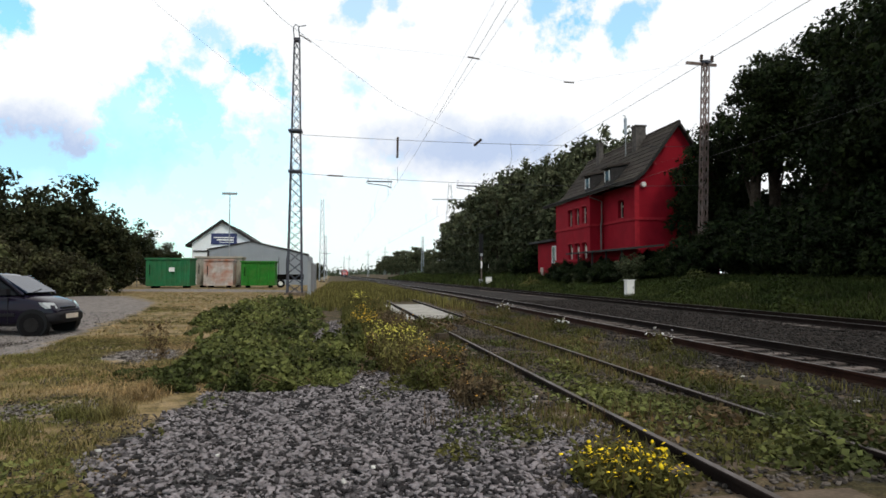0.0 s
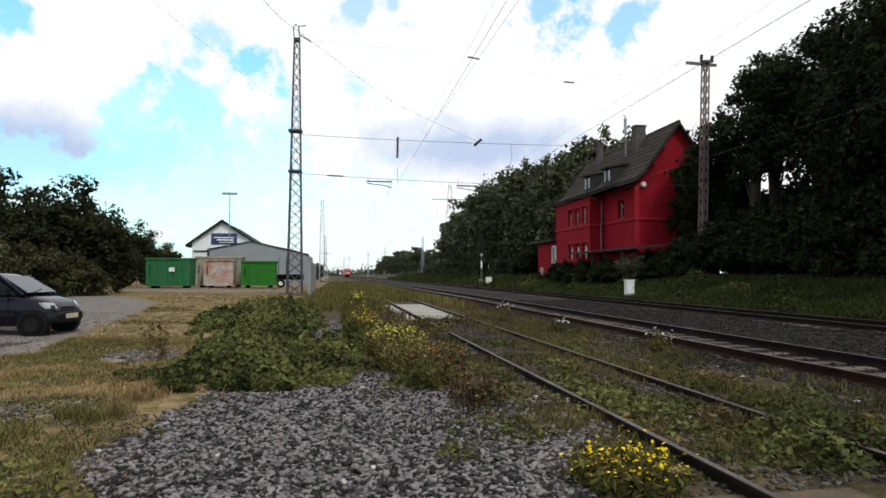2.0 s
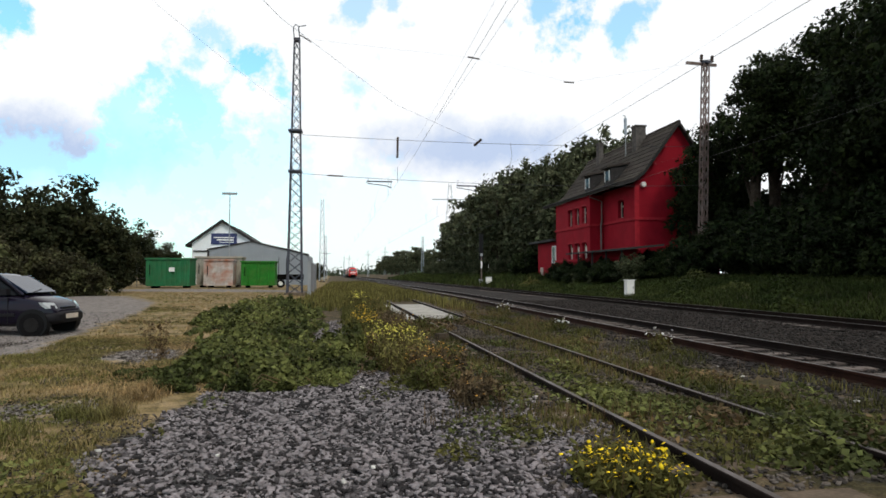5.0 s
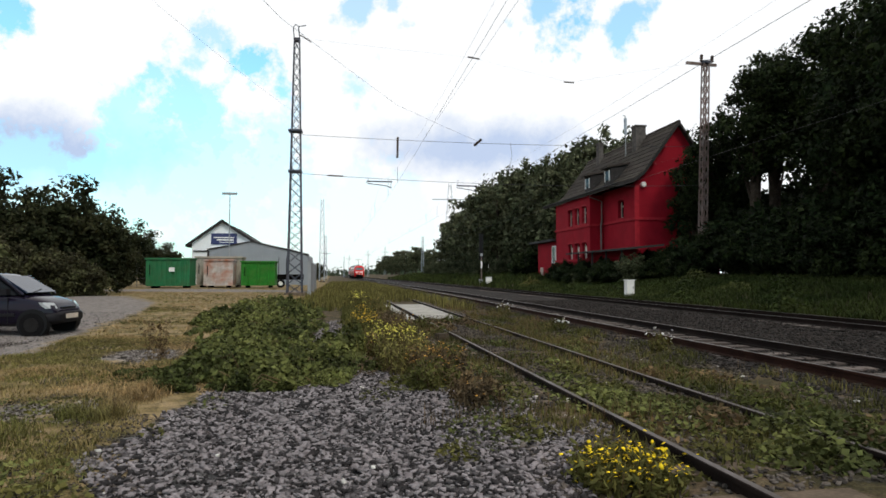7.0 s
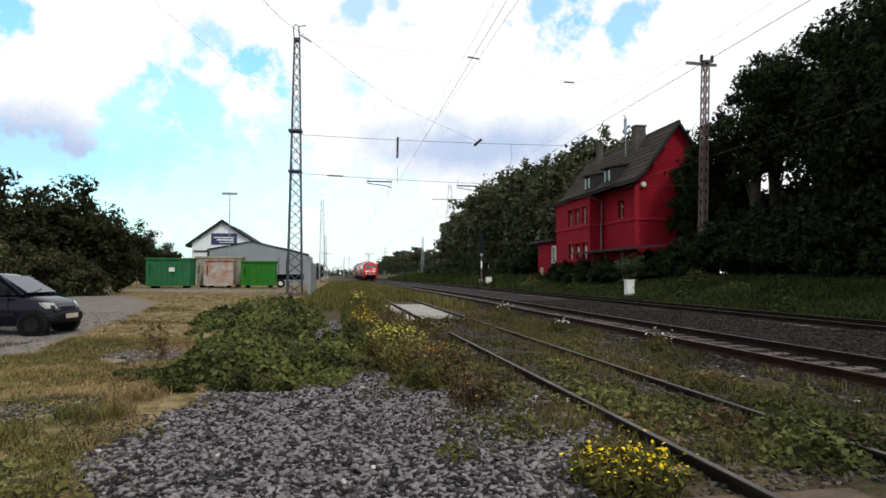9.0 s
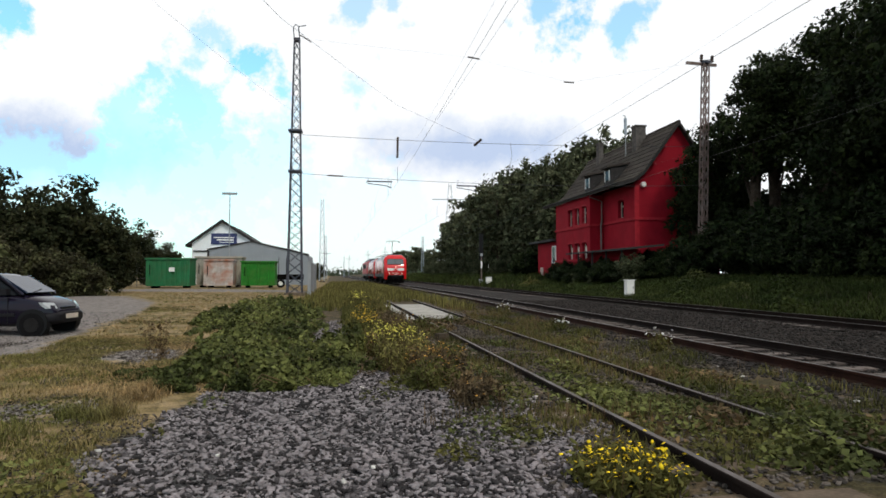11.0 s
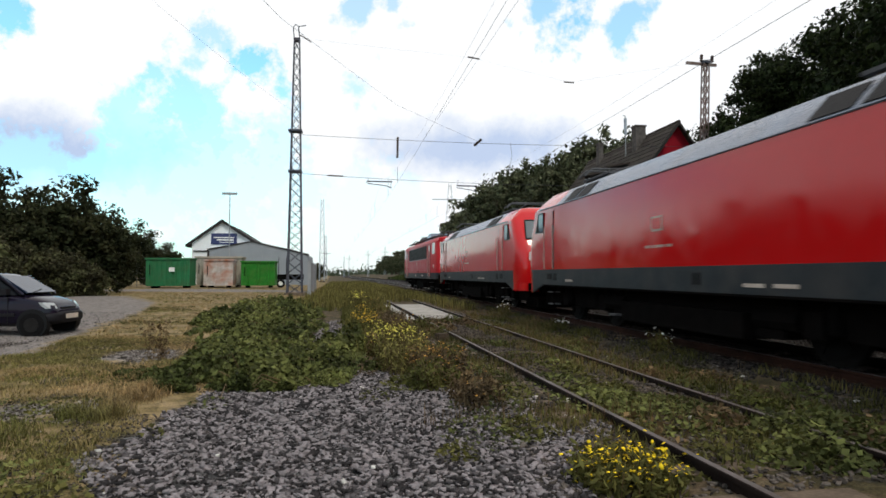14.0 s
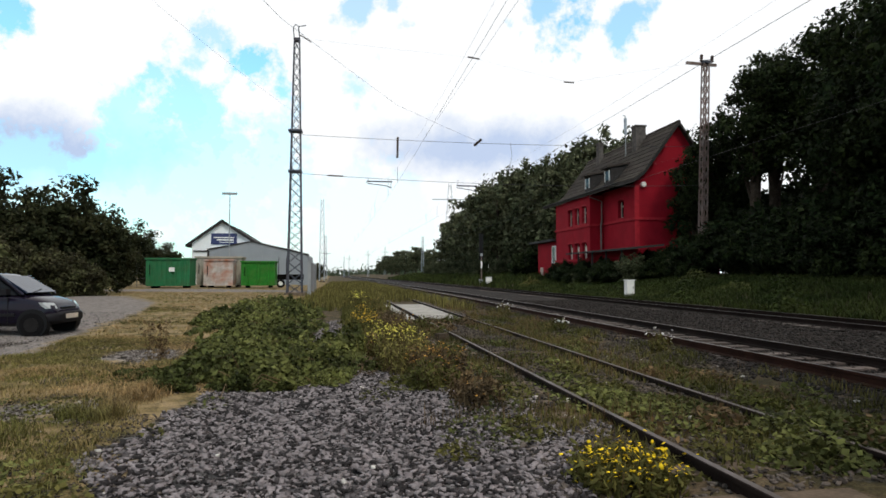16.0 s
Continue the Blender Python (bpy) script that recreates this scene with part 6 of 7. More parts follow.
            h = part("headlight", bar((s * 0.82, lamp_y - sgn * 0.04, 1.5), (s * 0.82, lamp_y + sgn * 0.02, 1.5), 0.06, 14), M["lamp_white"] if sgn < 0 and lit else M["lens"], root, "round headlight")
            part("lamp_bezel", bar((s * 0.82, lamp_y - sgn * 0.05, 1.5), (s * 0.82, lamp_y + sgn * 0.008, 1.5), 0.095, 14), M["black"], h)
            part("tail_light", bar((s * 0.58, lamp_y - sgn * 0.04, 1.5), (s * 0.58, lamp_y + sgn * 0.012, 1.5), 0.075, 10), M["insulator"], root)
            part("hand_bar", bar((s * 0.95, sgn * 9.1, 1.27), (s * 0.45, sgn * 9.1, 1.27), 0.025, 5), M["plate"], root, "pale hand bar")
            # cab side
            x = s * 1.502
            y0, y1, z0, z1 = 7.2, 7.64, 2.68, 3.22
            # open leading cab window: black sheet painted for the shade inside
            ww = part("side_window", box(x - 0.012, x + 0.012, min(sgn * y0, sgn * y1), max(sgn * y0, sgn * y1), z0, z1), M["vent" if sgn < 0 and lit else "pale_glass"], root, bevel=0.008)
            for ya, yb, za, zb in ((y0 - 0.035, y0, z0 - 0.035, z1 + 0.035), (y1, y1 + 0.035, z0 - 0.035, z1 + 0.035), (y0, y1, z1, z1 + 0.035), (y0, y1, z0 - 0.035, z0)):
                part("window_seal", box(x - 0.02, x + 0.02, min(sgn * ya, sgn * yb), max(sgn * ya, sgn * yb), za, zb), M["black"], ww)
            part("quarter_panel", prism([(sgn * 7.68, 2.66), (sgn * 7.98, 2.66), (sgn * 7.68, 3.2)], "x", x - 0.014, x + 0.012), M["vent"], root, "black quarter panel behind the windscreen pillar")
            d = part("cab_door", box(x - 0.008, x + 0.01, min(sgn * 6.3, sgn * 6.95), max(sgn * 6.3, sgn * 6.95), 1.49, 3.25), M["loco_red"], root)
            for y in (6.22, 7.02):
                part("handrail", bar((x + s * 0.05, sgn * y, 1.5), (x + s * 0.05, sgn * y, 2.8), 0.014, 5), M["plate"], d)
            part("door_gap", box(x - 0.01, x + 0.004, min(sgn * 6.27, sgn * 6.3), max(sgn * 6.27, sgn * 6.3), 1.49, 3.25), M["black"], d)
            for ya, yb in ((3.85, 4.6), (4.75, 5.5)):
                part("roof_grille", quad_panel(bmesh.new(), [(s * 1.44, sgn * ya, 3.41), (s * 1.44, sgn * yb, 3.41), (s * 1.1, sgn * yb, 3.77), (s * 1.1, sgn * ya, 3.77)], 0.015, (s * 0.73, 0, 0.68)), M["vent"], root, "dark roof grille")
            part("step_recess", box(x - 0.012, x + 0.005, min(sgn * 6.5, sgn * 6.85), max(sgn * 6.5, sgn * 6.85), 1.18, 1.36), M["black"], root)
        part("top_light", bar((0, sgn * 8.85, 2.3), (0, sgn * 8.94, 2.3), 0.05, 12), M["lamp_white"] if sgn < 0 and lit else M["lens"], root, "round top headlight")
        part("logo_plate", box(-0.2, 0.2, min(sgn * 9.0, sgn * 9.045), max(sgn * 9.0, sgn * 9.045), 1.85, 2.13), M["white_paint"], root, "plain white plate with red centre")
        part("logo_field", box(-0.165, 0.165, min(sgn * 9.04, sgn * 9.052), max(sgn * 9.04, sgn * 9.052), 1.885, 2.095), M["loco_red"], root)
        for a in (-0.42, -0.31, -0.2, 0.0, 0.11, 0.22, 0.36):
            part("number_bar", box(a - 0.04, a + 0.04, min(sgn * 9.01, sgn * 9.045), max(sgn * 9.01, sgn * 9.045), 1.44, 1.56), M["plate"], root, "pale lettering bar")
        part("nose_grab", bar((-0.22, sgn * 9.08, 1.31), (0.22, sgn * 9.08, 1.31), 0.022, 5), M["white_paint"], root, "white grab bar")
        buffers(root, 9.0, sgn)
    # side lettering bars and logo
    for s in (-1, 1):
        x = s * 1.503
        g = part("side_emblem", box(x - 0.006, x + 0.006, -0.06, 0.38, 2.2, 2.5), M["plate"], root, "plain pale side emblem")
        part("emblem_field", box(x - 0.009, x + 0.009, -0.02, 0.34, 2.24, 2.46), M["loco_red"], g)
        for y0, y1 in ((-0.4, -0.2), (-0.12, 0.22), (0.28, 0.38), (0.44, 0.65)):
            part("lettering_bar", box(x - 0.006, x + 0.006, y0, y1, 1.87, 1.92), M["plate"], root)
        for y0, y1 in ((-3.0, -2.5), (-3.7, -3.2), (4.8, 5.3)):
            part("stencil_bar", box(x - 0.004, x + 0.004, y0, y1, 1.13, 1.19), M["plate"], root)
        for y in (-1.2, 6.2, -6.0):
            part("skirt_socket", box(x - 0.006, x + 0.006, y - 0.13, y + 0.13, 1.15, 1.36), M["black"], root)
        part("gutter_strip", bar((s * 1.49, -7.6, 3.365), (s * 1.49, 7.6, 3.365), 0.02, 5), M["loco_roof"], root)
        part("sill_strip", box(min(s * 1.44, s * 1.505), max(s * 1.44, s * 1.505), -7.4, 7.4, 0.98, 1.016), M["under"], root)
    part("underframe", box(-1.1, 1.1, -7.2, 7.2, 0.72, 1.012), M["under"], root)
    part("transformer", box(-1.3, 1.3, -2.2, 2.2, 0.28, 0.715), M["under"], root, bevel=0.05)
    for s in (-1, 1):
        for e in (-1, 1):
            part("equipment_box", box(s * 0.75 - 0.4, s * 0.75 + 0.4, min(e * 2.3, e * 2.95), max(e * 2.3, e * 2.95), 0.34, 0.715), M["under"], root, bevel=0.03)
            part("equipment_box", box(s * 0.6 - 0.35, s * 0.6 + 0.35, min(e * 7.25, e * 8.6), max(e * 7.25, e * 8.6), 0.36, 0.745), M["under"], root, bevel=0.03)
            for z in (0.42, 0.78):
                part("cab_step", box(min(s * 1.2, s * 1.46), max(s * 1.2, s * 1.46), min(e * 6.5, e * 6.9), max(e * 6.5, e * 6.9), z, z + 0.035), M["roof_dark"], root, "worn steel cab step")
            for y in (6.48, 6.92):
                part("step_hanger", bar((s * 1.42, e * y, 0.4), (s * 1.42, e * y, 1.0), 0.018, 5), M["under"], root)
    for s in (-1, 1):
        for y in (-2.8, 2.8):
            part("air_tank", bar((s * 1.05, y - 0.5, 0.65), (s * 1.05, y + 0.5, 0.65), 0.2, 10), M["under"], root)
    wheels = bogie(root, -4.95, (-1.325, 1.325), 2.1) + bogie(root, 4.95, (-1.325, 1.325), 2.1)
    part("roof_cable", path_tube([(0.3, -4, 4.1), (0.3, 0, 4.15), (0.3, 4, 4.1)], 0.03, 5), M["roof_dark"], root)
    part("roof_box", box(-0.5, 0.5, -1.6, 1.6, 3.9, 4.02), M["roof_dark"], root, bevel=0.03)
    # the shell is a little longer than its bogie spacing suggests
    done = set()
    for o in root.children_recursive:
        if o.name.startswith(("wheelset", "bogie", "axle", "coil", "sand", "step.")) or o.data in done:
            continue
        done.add(o.data)
        for v in o.data.vertices:
            v.co.y *= 1.02
    return root


def old_loco():
    """A six-axle electric freight locomotive with long black louvres and ribbed sides."""
    root = thing("electric_locomotive", "older red six-axle locomotive with black louvre band and ribbed sides", "locomotive", group="locomotives")
    levels = [(1.02, 1.5, 9.2), (1.45, 1.5, 9.22), (2.3, 1.5, 9.2), (3.5, 1.46, 8.98), (3.68, 1.4, 8.95), (3.84, 1.2, 8.8), (3.92, 0.8, 8.5)]

    def ring(z, w, ln):
        c = 0.22
        pts = [(w, -ln + c * 2), (w, ln - c * 2), (w - c * 0.6, ln - c * 0.5), (w - c * 1.3, ln), (-w + c * 1.3, ln), (-w + c * 0.6, ln - c * 0.5), (-w, ln - c * 2), (-w, -ln + c * 2), (-w + c * 0.6, -ln + c * 0.5), (-w + c * 1.3, -ln), (w - c * 1.3, -ln), (w - c * 0.6, -ln + c * 0.5)]
        return [(x, y, z) for x, y in pts]

    body = part("body", loft([ring(*lv) for lv in levels]), M["loco_dull"], root, "slightly faded red body shell", smooth=True)
    body.data.materials.append(M["loco_grey"])
    body.data.materials.append(M["roof_dark"])
    for p in body.data.polygons:
        if p.center.z < 1.45:
            p.material_index = 1
        if p.center.z > 3.9:
            p.material_index = 2
    for s in (-1, 1):
        x = s * 1.5
        v = part("louvre_band", box(min(x - s * 0.03, x + s * 0.01), max(x - s * 0.03, x + s * 0.01), -5.0, 5.25, 2.5, 3.42), M["vent"], root, "long black louvre band")
        part("louvre_sill", box(min(x, x + s * 0.04), max(x, x + s * 0.04), -5.05, 5.3, 2.44, 2.49), M["grey_metal"], v)
        for k in range(22):
            y = -4.9 + k * 0.476
            part("louvre_bar", box(min(x, x + s * 0.016), max(x, x + s * 0.016), y, y + 0.03, 2.52, 3.4), M["vent"], v)
        for k in range(6):
            z = 1.62 + k * 0.14
            part("side_rib", bar((x, -5.55, z), (x, 5.98, z), 0.036, 5), M["loco_dull"], root)
        for k in range(12):
            z = 1.62 + k * 0.155
            for y0, y1 in ((-5.55, -5.1), (5.34, 5.98)):
                part("side_rib", bar((x, y0, z), (x, y1, z), 0.034, 5), M["loco_dull"], root)
        for sgn in (-1, 1):
            def span(a, b):
                return min(sgn * a, sgn * b), max(sgn * a, sgn * b)
            y0, y1 = span(7.6, 8.54)
            w = part("side_window", box(x - 0.02, x + 0.012, y0, y1, 2.74, 3.45), M["pale_glass"], root, "cab side window with white frame")
            for a, b, z0, z1 in ((7.575, 7.61, 2.77, 3.42), (8.53, 8.565, 2.77, 3.42), (7.66, 8.48, 3.44, 3.475), (7.66, 8.48, 2.715, 2.75), (8.045, 8.075, 2.75, 3.44)):
                y0, y1 = span(a, b)
                part("window_frame", box(x - 0.02, x + 0.02, y0, y1, z0, z1), M["white_paint"], w)
            for a, b, c, d in ((7.593, 2.79, 7.68, 2.733), (8.547, 2.79, 8.46, 2.733), (7.593, 3.40, 7.68, 3.457), (8.547, 3.40, 8.46, 3.457)):
                part("frame_corner", bar((x, sgn * a, b), (x, sgn * c, d), 0.019, 6), M["white_paint"], w)
            near_end = 0.0 if sgn < 0 else 0.19
            y0, y1 = span(5.9 + near_end, 6.55 + near_end)
            d = part("cab_door", box(x - 0.01, x + 0.008, y0, y1, 1.2, 3.5), M["loco_dull"], root)
            y0, y1 = span(6.03 + near_end, 6.42 + near_end)
            part("door_window", box(x - 0.012, x + 0.014, y0, y1, 2.55, 3.35), M["pale_glass"], d)
            for a in (5.86 + near_end, 6.6 + near_end):
                part("handrail", path_tube([(x + s * 0.02, sgn * a, 3.05), (x + s * 0.08, sgn * a, 3.0), (x + s * 0.08, sgn * a, 1.1), (x + s * 0.02, sgn * a, 1.05)], 0.017, 6), M["plate"], d, "pale handrail")
                y0, y1 = span(a - 0.012, a + 0.012)
                part("door_gap", box(x - 0.01, x + 0.004, y0, y1, 1.2, 3.5), M["black"], d)
            for z in (1.08, 1.4):
                y0, y1 = span(6.08 + near_end, 6.38 + near_end)
                part("step_recess", box(x - 0.01, x + 0.012, y0, y1, z, z + 0.12), M["black"], d)
        part("rain_strip", bar((s * 1.475, -8.6, 3.53), (s * 1.475, 8.6, 3.53), 0.022, 5), M["loco_dull"], root)
        part("sill_strip", box(min(s * 1.45, s * 1.51), max(s * 1.45, s * 1.51), -8.5, 8.5, 0.98, 1.016), M["under"], root)
        g = part("side_emblem", box(x - 0.03, x + 0.04, 0.1, 0.44, 2.03, 2.29), M["plate"], root, "plain pale side emblem")
        part("emblem_field", box(x - 0.03, x + 0.046, 0.14, 0.40, 2.065, 2.255), M["loco_dull"], g)
        for y0, y1, z in ((0.7, 1.4, 1.2), (-3.2, -2.4, 1.2), (0.2, 0.3, 1.2)):
            part("stencil_bar", box(x - 0.004, x + 0.006, y0, y1, z, z + 0.09), M["plate"], root)
        part("number_plate", box(x - 0.03, x + 0.036, -0.75, -0.6, 1.4, 1.6), M["black"], root)
    for sgn in (-1, 1):
        yf = sgn * 9.2

        def front(x0, x1, z0, z1, out, depth=0.03):
            k = (lambda z: sgn * (9.2 - max(0, z - 2.3) * 0.183))
            return quad_panel(bmesh.new(), [(x0, k(z0), z0), (x1, k(z0), z0), (x1, k(z1), z1), (x0, k(z1), z1)], out, (0, sgn, 0.18 if z0 > 2.2 else 0))
        for x0, x1 in ((-1.18, -0.06), (0.06, 1.18)):
            w = part("windscreen", front(x0, x1, 2.73, 3.46, 0.012), M["dark_glass"], root, "dark windscreen with a white frame")
            for a0, a1, z0, z1 in ((x0 - 0.03, x0, 2.70, 3.49), (x1, x1 + 0.03, 2.70, 3.49), (x0, x1, 3.46, 3.49), (x0, x1, 2.70, 2.73)):
                part("window_frame", front(a0, a1, z0, z1, 0.014), M["white_paint"], w)
        part("roof_lip", prism([(-1.38, 3.6), (1.38, 3.6), (1.25, 3.8), (-1.25, 3.8)], "y", min(sgn * 8.7, sgn * 9.02), max(sgn * 8.7, sgn * 9.02)), M["loco_dull"], root, bevel=0.03)
        part("number_bar", front(-0.45, 0.45, 2.2, 2.32, 0.02), M["plate"], root, "pale lettering bar")
        for s in (-1, 1):
            f = part("lamp_panel", front(s * 0.85 - 0.36, s * 0.85 + 0.36, 1.52, 1.86, 0.03), M["plate"], root, "pale lamp panel")
            for dx in (-0.17, 0.17):
                part("headlight", bar((s * 0.85 + dx, yf, 1.69), (s * 0.85 + dx, yf + sgn * 0.06, 1.69), 0.13, 12), M["black"] if dx * s < 0 else M["lens"], f)
        part("buffer_beam", box(-1.35, 1.35, min(sgn * 8.8, sgn * 9.25), max(sgn * 8.8, sgn * 9.25), 0.7, 1.3), M["under"], root)
        for s in (-0.78, 0.78):
            part("guard_iron", prism([(s - 0.12, 0.1), (s + 0.12, 0.1), (s + 0.06, 0.7), (s - 0.06, 0.7)], "y", sgn * 8.75 - 0.03, sgn * 8.75 + 0.03), M["under"], root)
        part("shunter_step", path_tube([(-1.3, sgn * 9.05, 0.98), (-1.3, sgn * 9.05, 0.45), (-0.95, sgn * 9.05, 0.45), (-0.95, sgn * 9.05, 0.98)], 0.025, 5), M["under"], root)
        part("red_plate", box(-1.52, -1.503, min(sgn * 7.9, sgn * 8.4), max(sgn * 7.9, sgn * 8.4), 1.75, 2.0), M["loco_red"], root)
        buffers(root, 9.2, sgn)
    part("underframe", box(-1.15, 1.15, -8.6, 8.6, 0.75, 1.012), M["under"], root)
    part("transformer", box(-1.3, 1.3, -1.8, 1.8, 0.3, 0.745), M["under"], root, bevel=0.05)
    for s in (-1, 1):
        for e in (-1, 1):
            for z in (0.42, 0.75):
                part("cab_step", box(min(s * 1.2, s * 1.46), max(s * 1.2, s * 1.46), min(e * 6.1, e * 6.5), max(e * 6.1, e * 6.5), z, z + 0.035), M["roof_dark"], root, "worn steel cab step")
            for y in (6.08, 6.52):
                part("step_hanger", bar((s * 1.42, e * y, 0.4), (s * 1.42, e * y, 1.0), 0.018, 5), M["under"], root)
    wheels = bogie(root, -5.3, (-2.0, 0.0, 2.0), 2.7) + bogie(root, 5.3, (-2.0, 0.0, 2.0), 2.7)
    part("roof_hatch", loft([[(-0.95, -2.9, 3.87), (0.95, -2.9, 3.87), (0.95, -0.3, 3.87), (-0.95, -0.3, 3.87)], [(-0.72, -2.3, 4.5), (0.72, -2.3, 4.5), (0.72, -1.0, 4.5), (-0.72, -1.0, 4.5)]]), M["loco_roof"], root, "grey sloped roof hatch", bevel=0.04)
    part("roof_hatch", prism([(-0.9, 3.87), (0.9, 3.87), (0.7, 4.2), (-0.7, 4.2)], "y", -5.4, -3.2), M["roof_dark"], root, bevel=0.03)
    part("roof_hatch", prism([(-0.9, 3.87), (0.9, 3.87), (0.7, 4.18), (-0.7, 4.18)], "y", 0.0, 1.6), M["roof_dark"], root, bevel=0.03)
    part("air_drum", bar((-0.45, 1.9, 4.2), (-0.45, 3.9, 4.2), 0.3, 14), M["roof_dark"], root, "dark air drum on the roof", bevel=0.05)
    part("air_drum", bar((0.4, 2.2, 4.15), (0.4, 3.6, 4.15), 0.25, 14), M["roof_dark"], root, bevel=0.05)
    part("roof_walk", box(-1.3, -1.0, -7.5, 7.5, 3.96, 4.0), M["roof_dark"], root)
    for k in range(9):
        part("roof_insulator", bar((-0.3, -7.2 + k * 1.8, 3.85), (-0.3, -7.2 + k * 1.8, 4.28), 0.08, 8), M["insulator"], root)
    part("roof_cable", path_tube([(-0.3, -7.2, 4.3), (-0.3, 0, 4.3), (-0.3, 7.2, 4.3)], 0.03, 5), M["roof_dark"], root)
    pantograph(root, -6.6, False, 1)
    pantograph(root, 6.6, False, -1)
    return root


lead = modern_loco(True)
second = modern_loco(False)
pantograph(lead, -5.0, True, 1)
pantograph(lead, 5.0, False, -1)
pantograph(second, -5.0, False, 1)
pantograph(second, 5.0, False, -1)
third = old_loco()
tagged(lead, "bright red leading electric locomotive with lit headlights")
tagged(second, "bright red electric locomotive coupled behind the leading one")


def wheel_parts(loco):
    return [c for c in loco.children if c.name.startswith("wheelset")]


SPEED, PITCH = 26.6, 19.58
START = SPEED * 14.5 - 1.76       # middle of the leading locomotive at the start


def loco_rows(offset):
    rows = []
    for i in range(33):
        t = i * 0.5
        y = START + offset - SPEED * t
        rows.append((t, pose(NEAR + bend(y), y, RAIL_TOP, 0, 0, math.degrees(heading(y)))))
    return rows


def motions():
    for loco, offset in ((lead, 0.0), (second, PITCH), (third, PITCH * 2 - 0.34)):
        walk(loco, loco_rows(offset))
        for w in wheel_parts(loco):
            x, y, z = w.location
            walk(w, [(i / FPS, pose(x, y, z, math.degrees(SPEED * i / FPS / 0.625), 0, 0)) for i in range(481)])


# ---- parked car ----
def car():
    root = thing("parked_car", "small dark violet hatchback parked on the gravel yard", "car", pose(-7.89, 16.23, 0.2, 0, 0, CAR_TURN))
    # +x is forward, y to the left

    def hull(stations, power=0.42, n=20):
        rings = []
        for x, zb, zt, w in stations:
            ring = []
            for i in range(n):
                a = 6.28319 * (i + 0.5) / n
                c, s_ = math.cos(a), math.sin(a)
                ring.append((x, w * math.copysign(abs(c) ** power, c), (zb + zt) / 2 + (zt - zb) / 2 * math.copysign(abs(s_) ** power, s_)))
            rings.append(ring)
        return loft(rings)

    part("body", hull([(-1.62, 0.42, 0.72, 0.5), (-1.6, 0.34, 0.84, 0.64), (-1.5, 0.26, 0.92, 0.71), (-1.1, 0.2, 0.96, 0.75), (0, 0.2, 0.96, 0.76), (0.55, 0.2, 0.96, 0.76), (0.85, 0.2, 0.93, 0.75), (1.1, 0.21, 0.87, 0.73), (1.3, 0.24, 0.79, 0.7), (1.42, 0.28, 0.7, 0.64), (1.5, 0.34, 0.58, 0.54)]), M["car_paint"], root, "dark violet glossy body", smooth=True)

    def cabin(z, x0, x1, w):
        pts = []
        for i in range(20):
            a = 6.28319 * (i + 0.5) / 20
            c, s_ = math.cos(a), math.sin(a)
            pts.append(((x0 + x1) / 2 + (x1 - x0) / 2 * math.copysign(abs(c) ** 0.35, c), w * math.copysign(abs(s_) ** 0.35, s_), z))
        return pts

    part("cabin_windows", loft([cabin(0.93, -1.52, 0.86, 0.70), cabin(1.15, -1.42, 0.56, 0.64), cabin(1.36, -1.2, 0.24, 0.57)]), M["dark_glass"], root, "dark cabin windows", smooth=True)
    part("roof", loft([cabin(1.35, -1.24, 0.25, 0.58), cabin(1.40, -1.16, 0.14, 0.55), cabin(1.43, -1.0, -0.05, 0.46), cabin(1.44, -0.8, -0.25, 0.3)]), M["car_paint"], root, smooth=True)
    for s in (-1, 1):
        for p, q, r in (((0.84, s * 0.66, 0.93), (0.24, s * 0.55, 1.37), 0.035), ((-0.28, s * 0.72, 0.93), (-0.3, s * 0.575, 1.37), 0.035), ((-1.46, s * 0.66, 0.93), (-1.16, s * 0.55, 1.37), 0.07)):
            part("pillar", bar(p, q, r, 6), M["car_paint"], root)
        part("rub_strip", box(-0.6, 0.72, min(s * 0.745, s * 0.79), max(s * 0.745, s * 0.79), 0.46, 0.53), M["car_trim"], root, bevel=0.01)
        part("door_gap", box(0.55, 0.565, min(s * 0.75, s * 0.763), max(s * 0.75, s * 0.763), 0.3, 0.9), M["black"], root)
        part("door_handle", box(-0.2, -0.05, min(s * 0.75, s * 0.785), max(s * 0.75, s * 0.785), 0.78, 0.82), M["car_trim"], root)
        part("wing_mirror", box(0.46, 0.6, min(s * 0.74, s * 0.9), max(s * 0.74, s * 0.9), 0.95, 1.08), M["car_trim"], root, bevel=0.03)
        for x in (-1.05, 1.08):
            part("wheel_arch", bar((x, s * 0.55, 0.29), (x, s * 0.757, 0.29), 0.33, 24), M["black"], root)
            w = part("wheel", bar((x, s * 0.58, 0.265), (x, s * 0.775, 0.265), 0.265, 24), M["tyre"], root, bevel=0.02)
            part("hubcap", bar((x, s * 0.775, 0.265), (x, s * 0.79, 0.265), 0.16, 16), M["hub"], w)
        h = part("headlight", loft([[(1.28, s * 0.44, 0.76), (1.36, s * 0.44, 0.62), (1.28, s * 0.69, 0.62), (1.18, s * 0.70, 0.77)], [(1.38, s * 0.44, 0.755), (1.475, s * 0.45, 0.62), (1.40, s * 0.675, 0.63), (1.27, s * 0.705, 0.765)]]), M["lens"], root, "clear headlight", bevel=0.015)
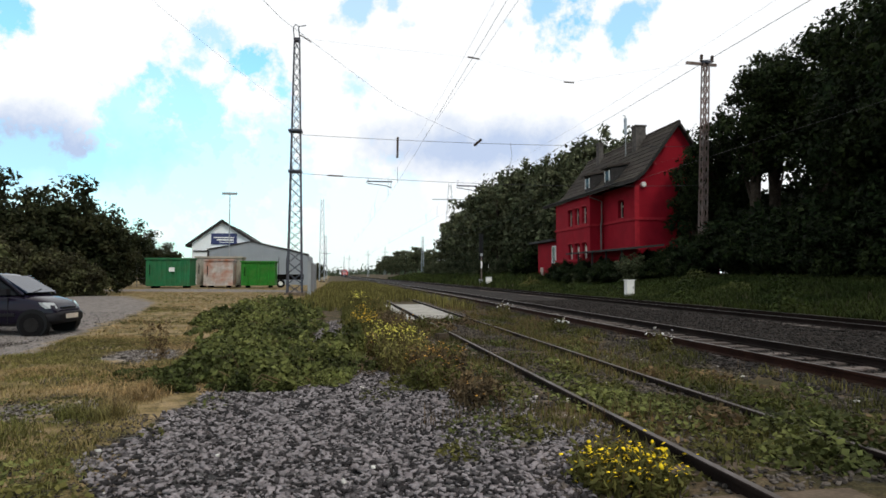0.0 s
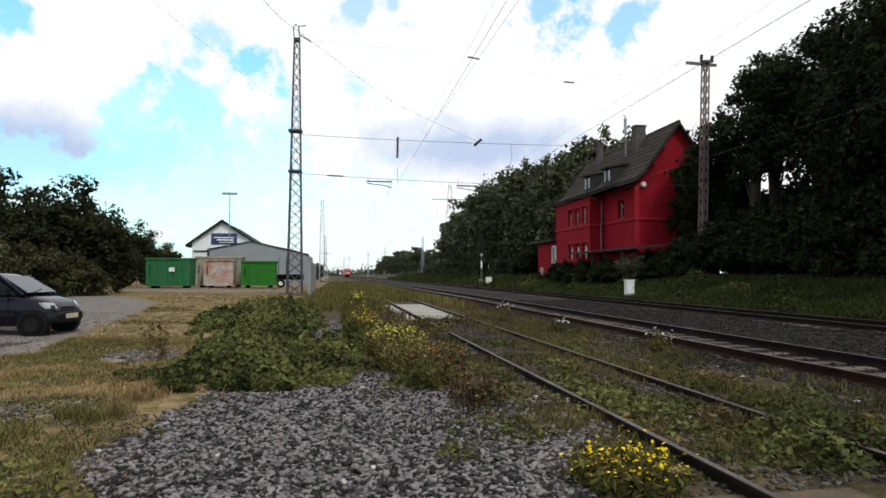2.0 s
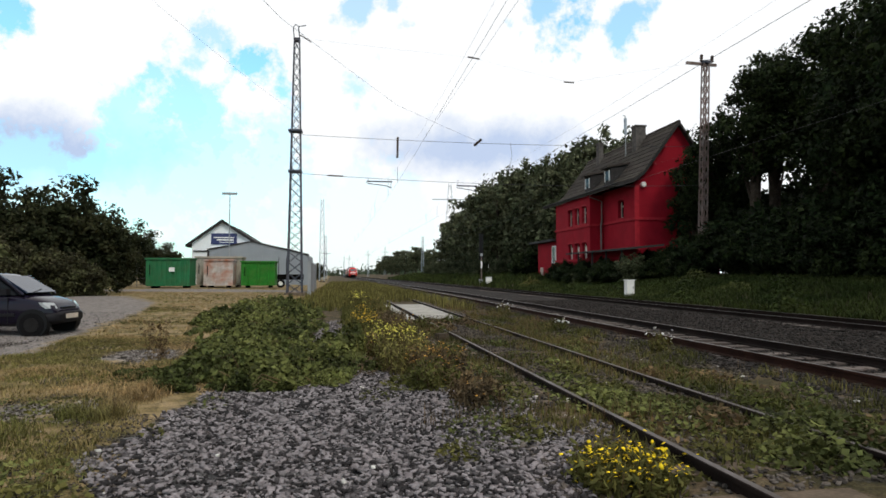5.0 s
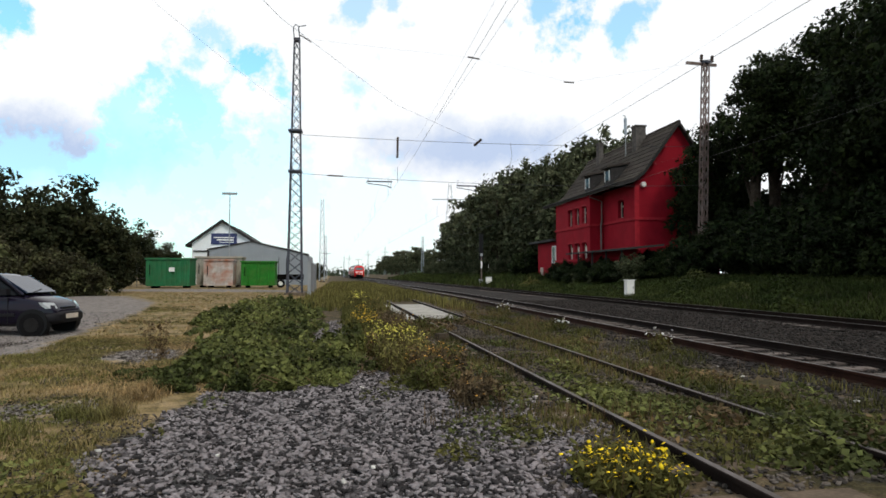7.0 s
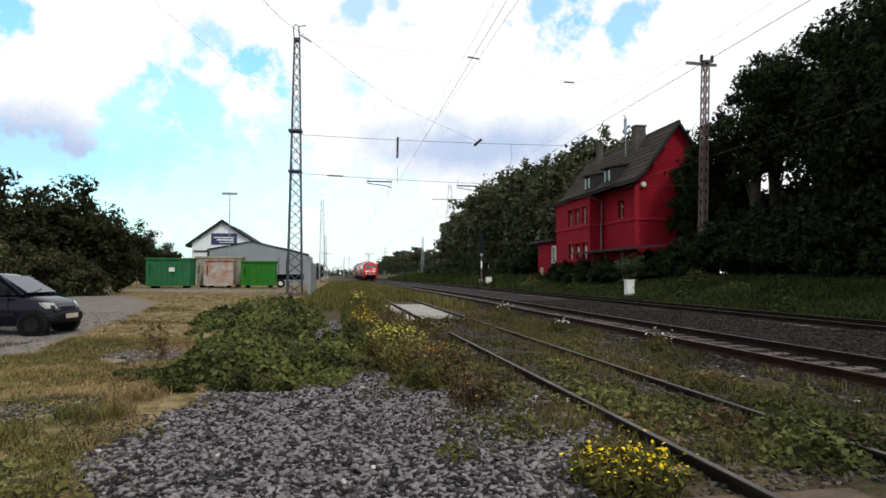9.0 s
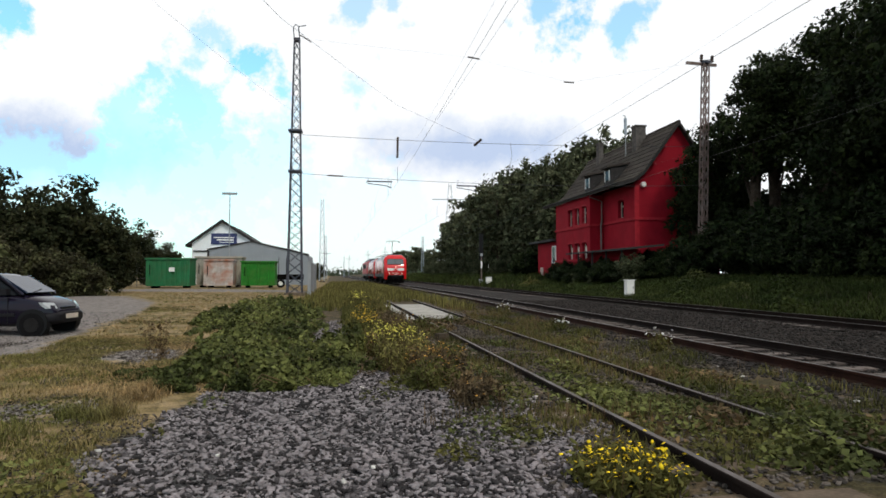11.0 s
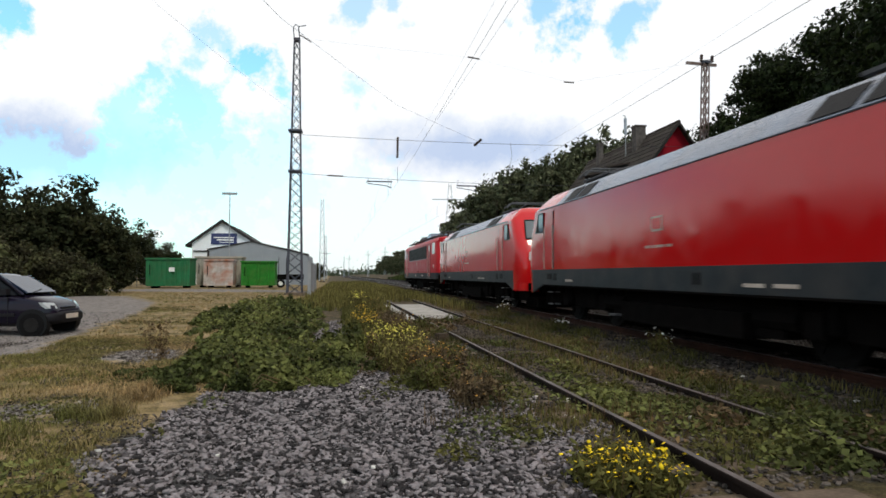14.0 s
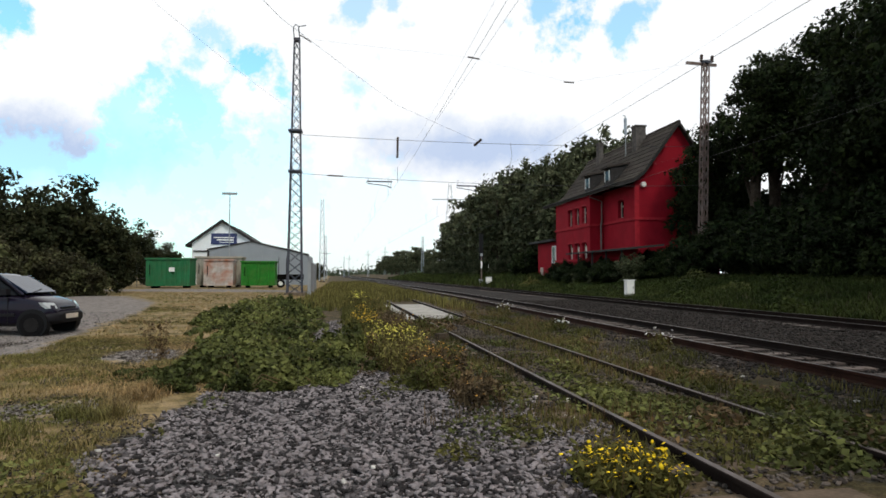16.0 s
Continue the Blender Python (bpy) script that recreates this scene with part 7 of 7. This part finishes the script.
    part("windscreen", loft([[(0.24, -0.5, 1.34), (0.24, 0.5, 1.34), (0.86, 0.58, 0.96), (0.86, -0.58, 0.96)], [(0.275, -0.5, 1.365), (0.275, 0.5, 1.365), (0.895, 0.58, 0.985), (0.895, -0.58, 0.985)]]), M["car_glass"], root, "reflecting windscreen")
    part("front_bumper", hull([(1.22, 0.27, 0.56, 0.735), (1.4, 0.26, 0.56, 0.71), (1.52, 0.28, 0.55, 0.62), (1.57, 0.32, 0.52, 0.5)], 0.5), M["car_trim"], root, smooth=True)
    part("grille", box(1.44, 1.5, -0.3, 0.3, 0.6, 0.645), M["black"], root)
    part("licence_plate", box(1.565, 1.585, -0.26, 0.26, 0.38, 0.49), M["plate"], root, "pale plain plate")
    part("wiper", bar((0.9, -0.4, 0.985), (0.8, 0.1, 1.05), 0.012, 4), M["black"], root)
    return root


CAR_TURN = -5
car()

# ---- crossing slab and sleepers, small pieces ----
slab = thing("crossing_slab", "pale concrete slabs between and beside the siding rails", "slab", kind="structure")
for i in range(4):
    y = 20.7 + i * 2.45
    mid = siding_x(y + 1.2)
    part("slab", box(mid - 0.66, mid + 0.66, y + 0.02, y + 2.42, 0.0, 0.145), M["slab"], slab, bevel=0.015)
    part("slab", box(mid - 1.2, mid - 0.84, y + 0.02, y + 2.42, 0.0, 0.12), M["slab"], slab, bevel=0.015)
stump = thing("timber_stump", "weathered grey timber post end beside the siding rail", "post", pose(2.25, 14.3, 0.05, 0, 0, 25))
part("post", box(-0.14, 0.14, -0.09, 0.09, -0.1, 0.2), M["old_sleeper"], stump, bevel=0.02)


def sleepers(name, label, middle, y0, y1, step, top, mat, half_len=1.3):
    root = thing(name, label, "sleepers", kind="structure")
    bm = box(-half_len, half_len, -0.13, 0.13, -0.2, 0.0)
    first = part("sleeper", bm, mat, root, bevel=0.02)
    first.location = ((siding_x(y0) if middle == SIDING else middle + bend(y0)), y0, top)
    rng = random.Random(middle)
    y = y0 + step
    while y < y1:
        o = first.copy()
        scene.collection.objects.link(o)
        o.location = ((siding_x(y) if middle == SIDING else middle + bend(y)), y + rng.uniform(-0.02, 0.02), top + rng.uniform(-0.006, 0.004))
        y += step
    return root


sleepers("sleeper_row", "concrete sleepers under the main running track", NEAR, 2.0, 130, 0.63, 0.108, M["sleeper"])
sleepers("sleeper_row", "dark sleepers under the far track", FAR, 4.0, 110, 0.63, 0.108, M["sleeper"])
sleepers("sleeper_row", "rotting timber sleepers under the siding", SIDING, 3.2, 20.4, 0.66, 0.10, M["old_sleeper"], 1.25)

motions()
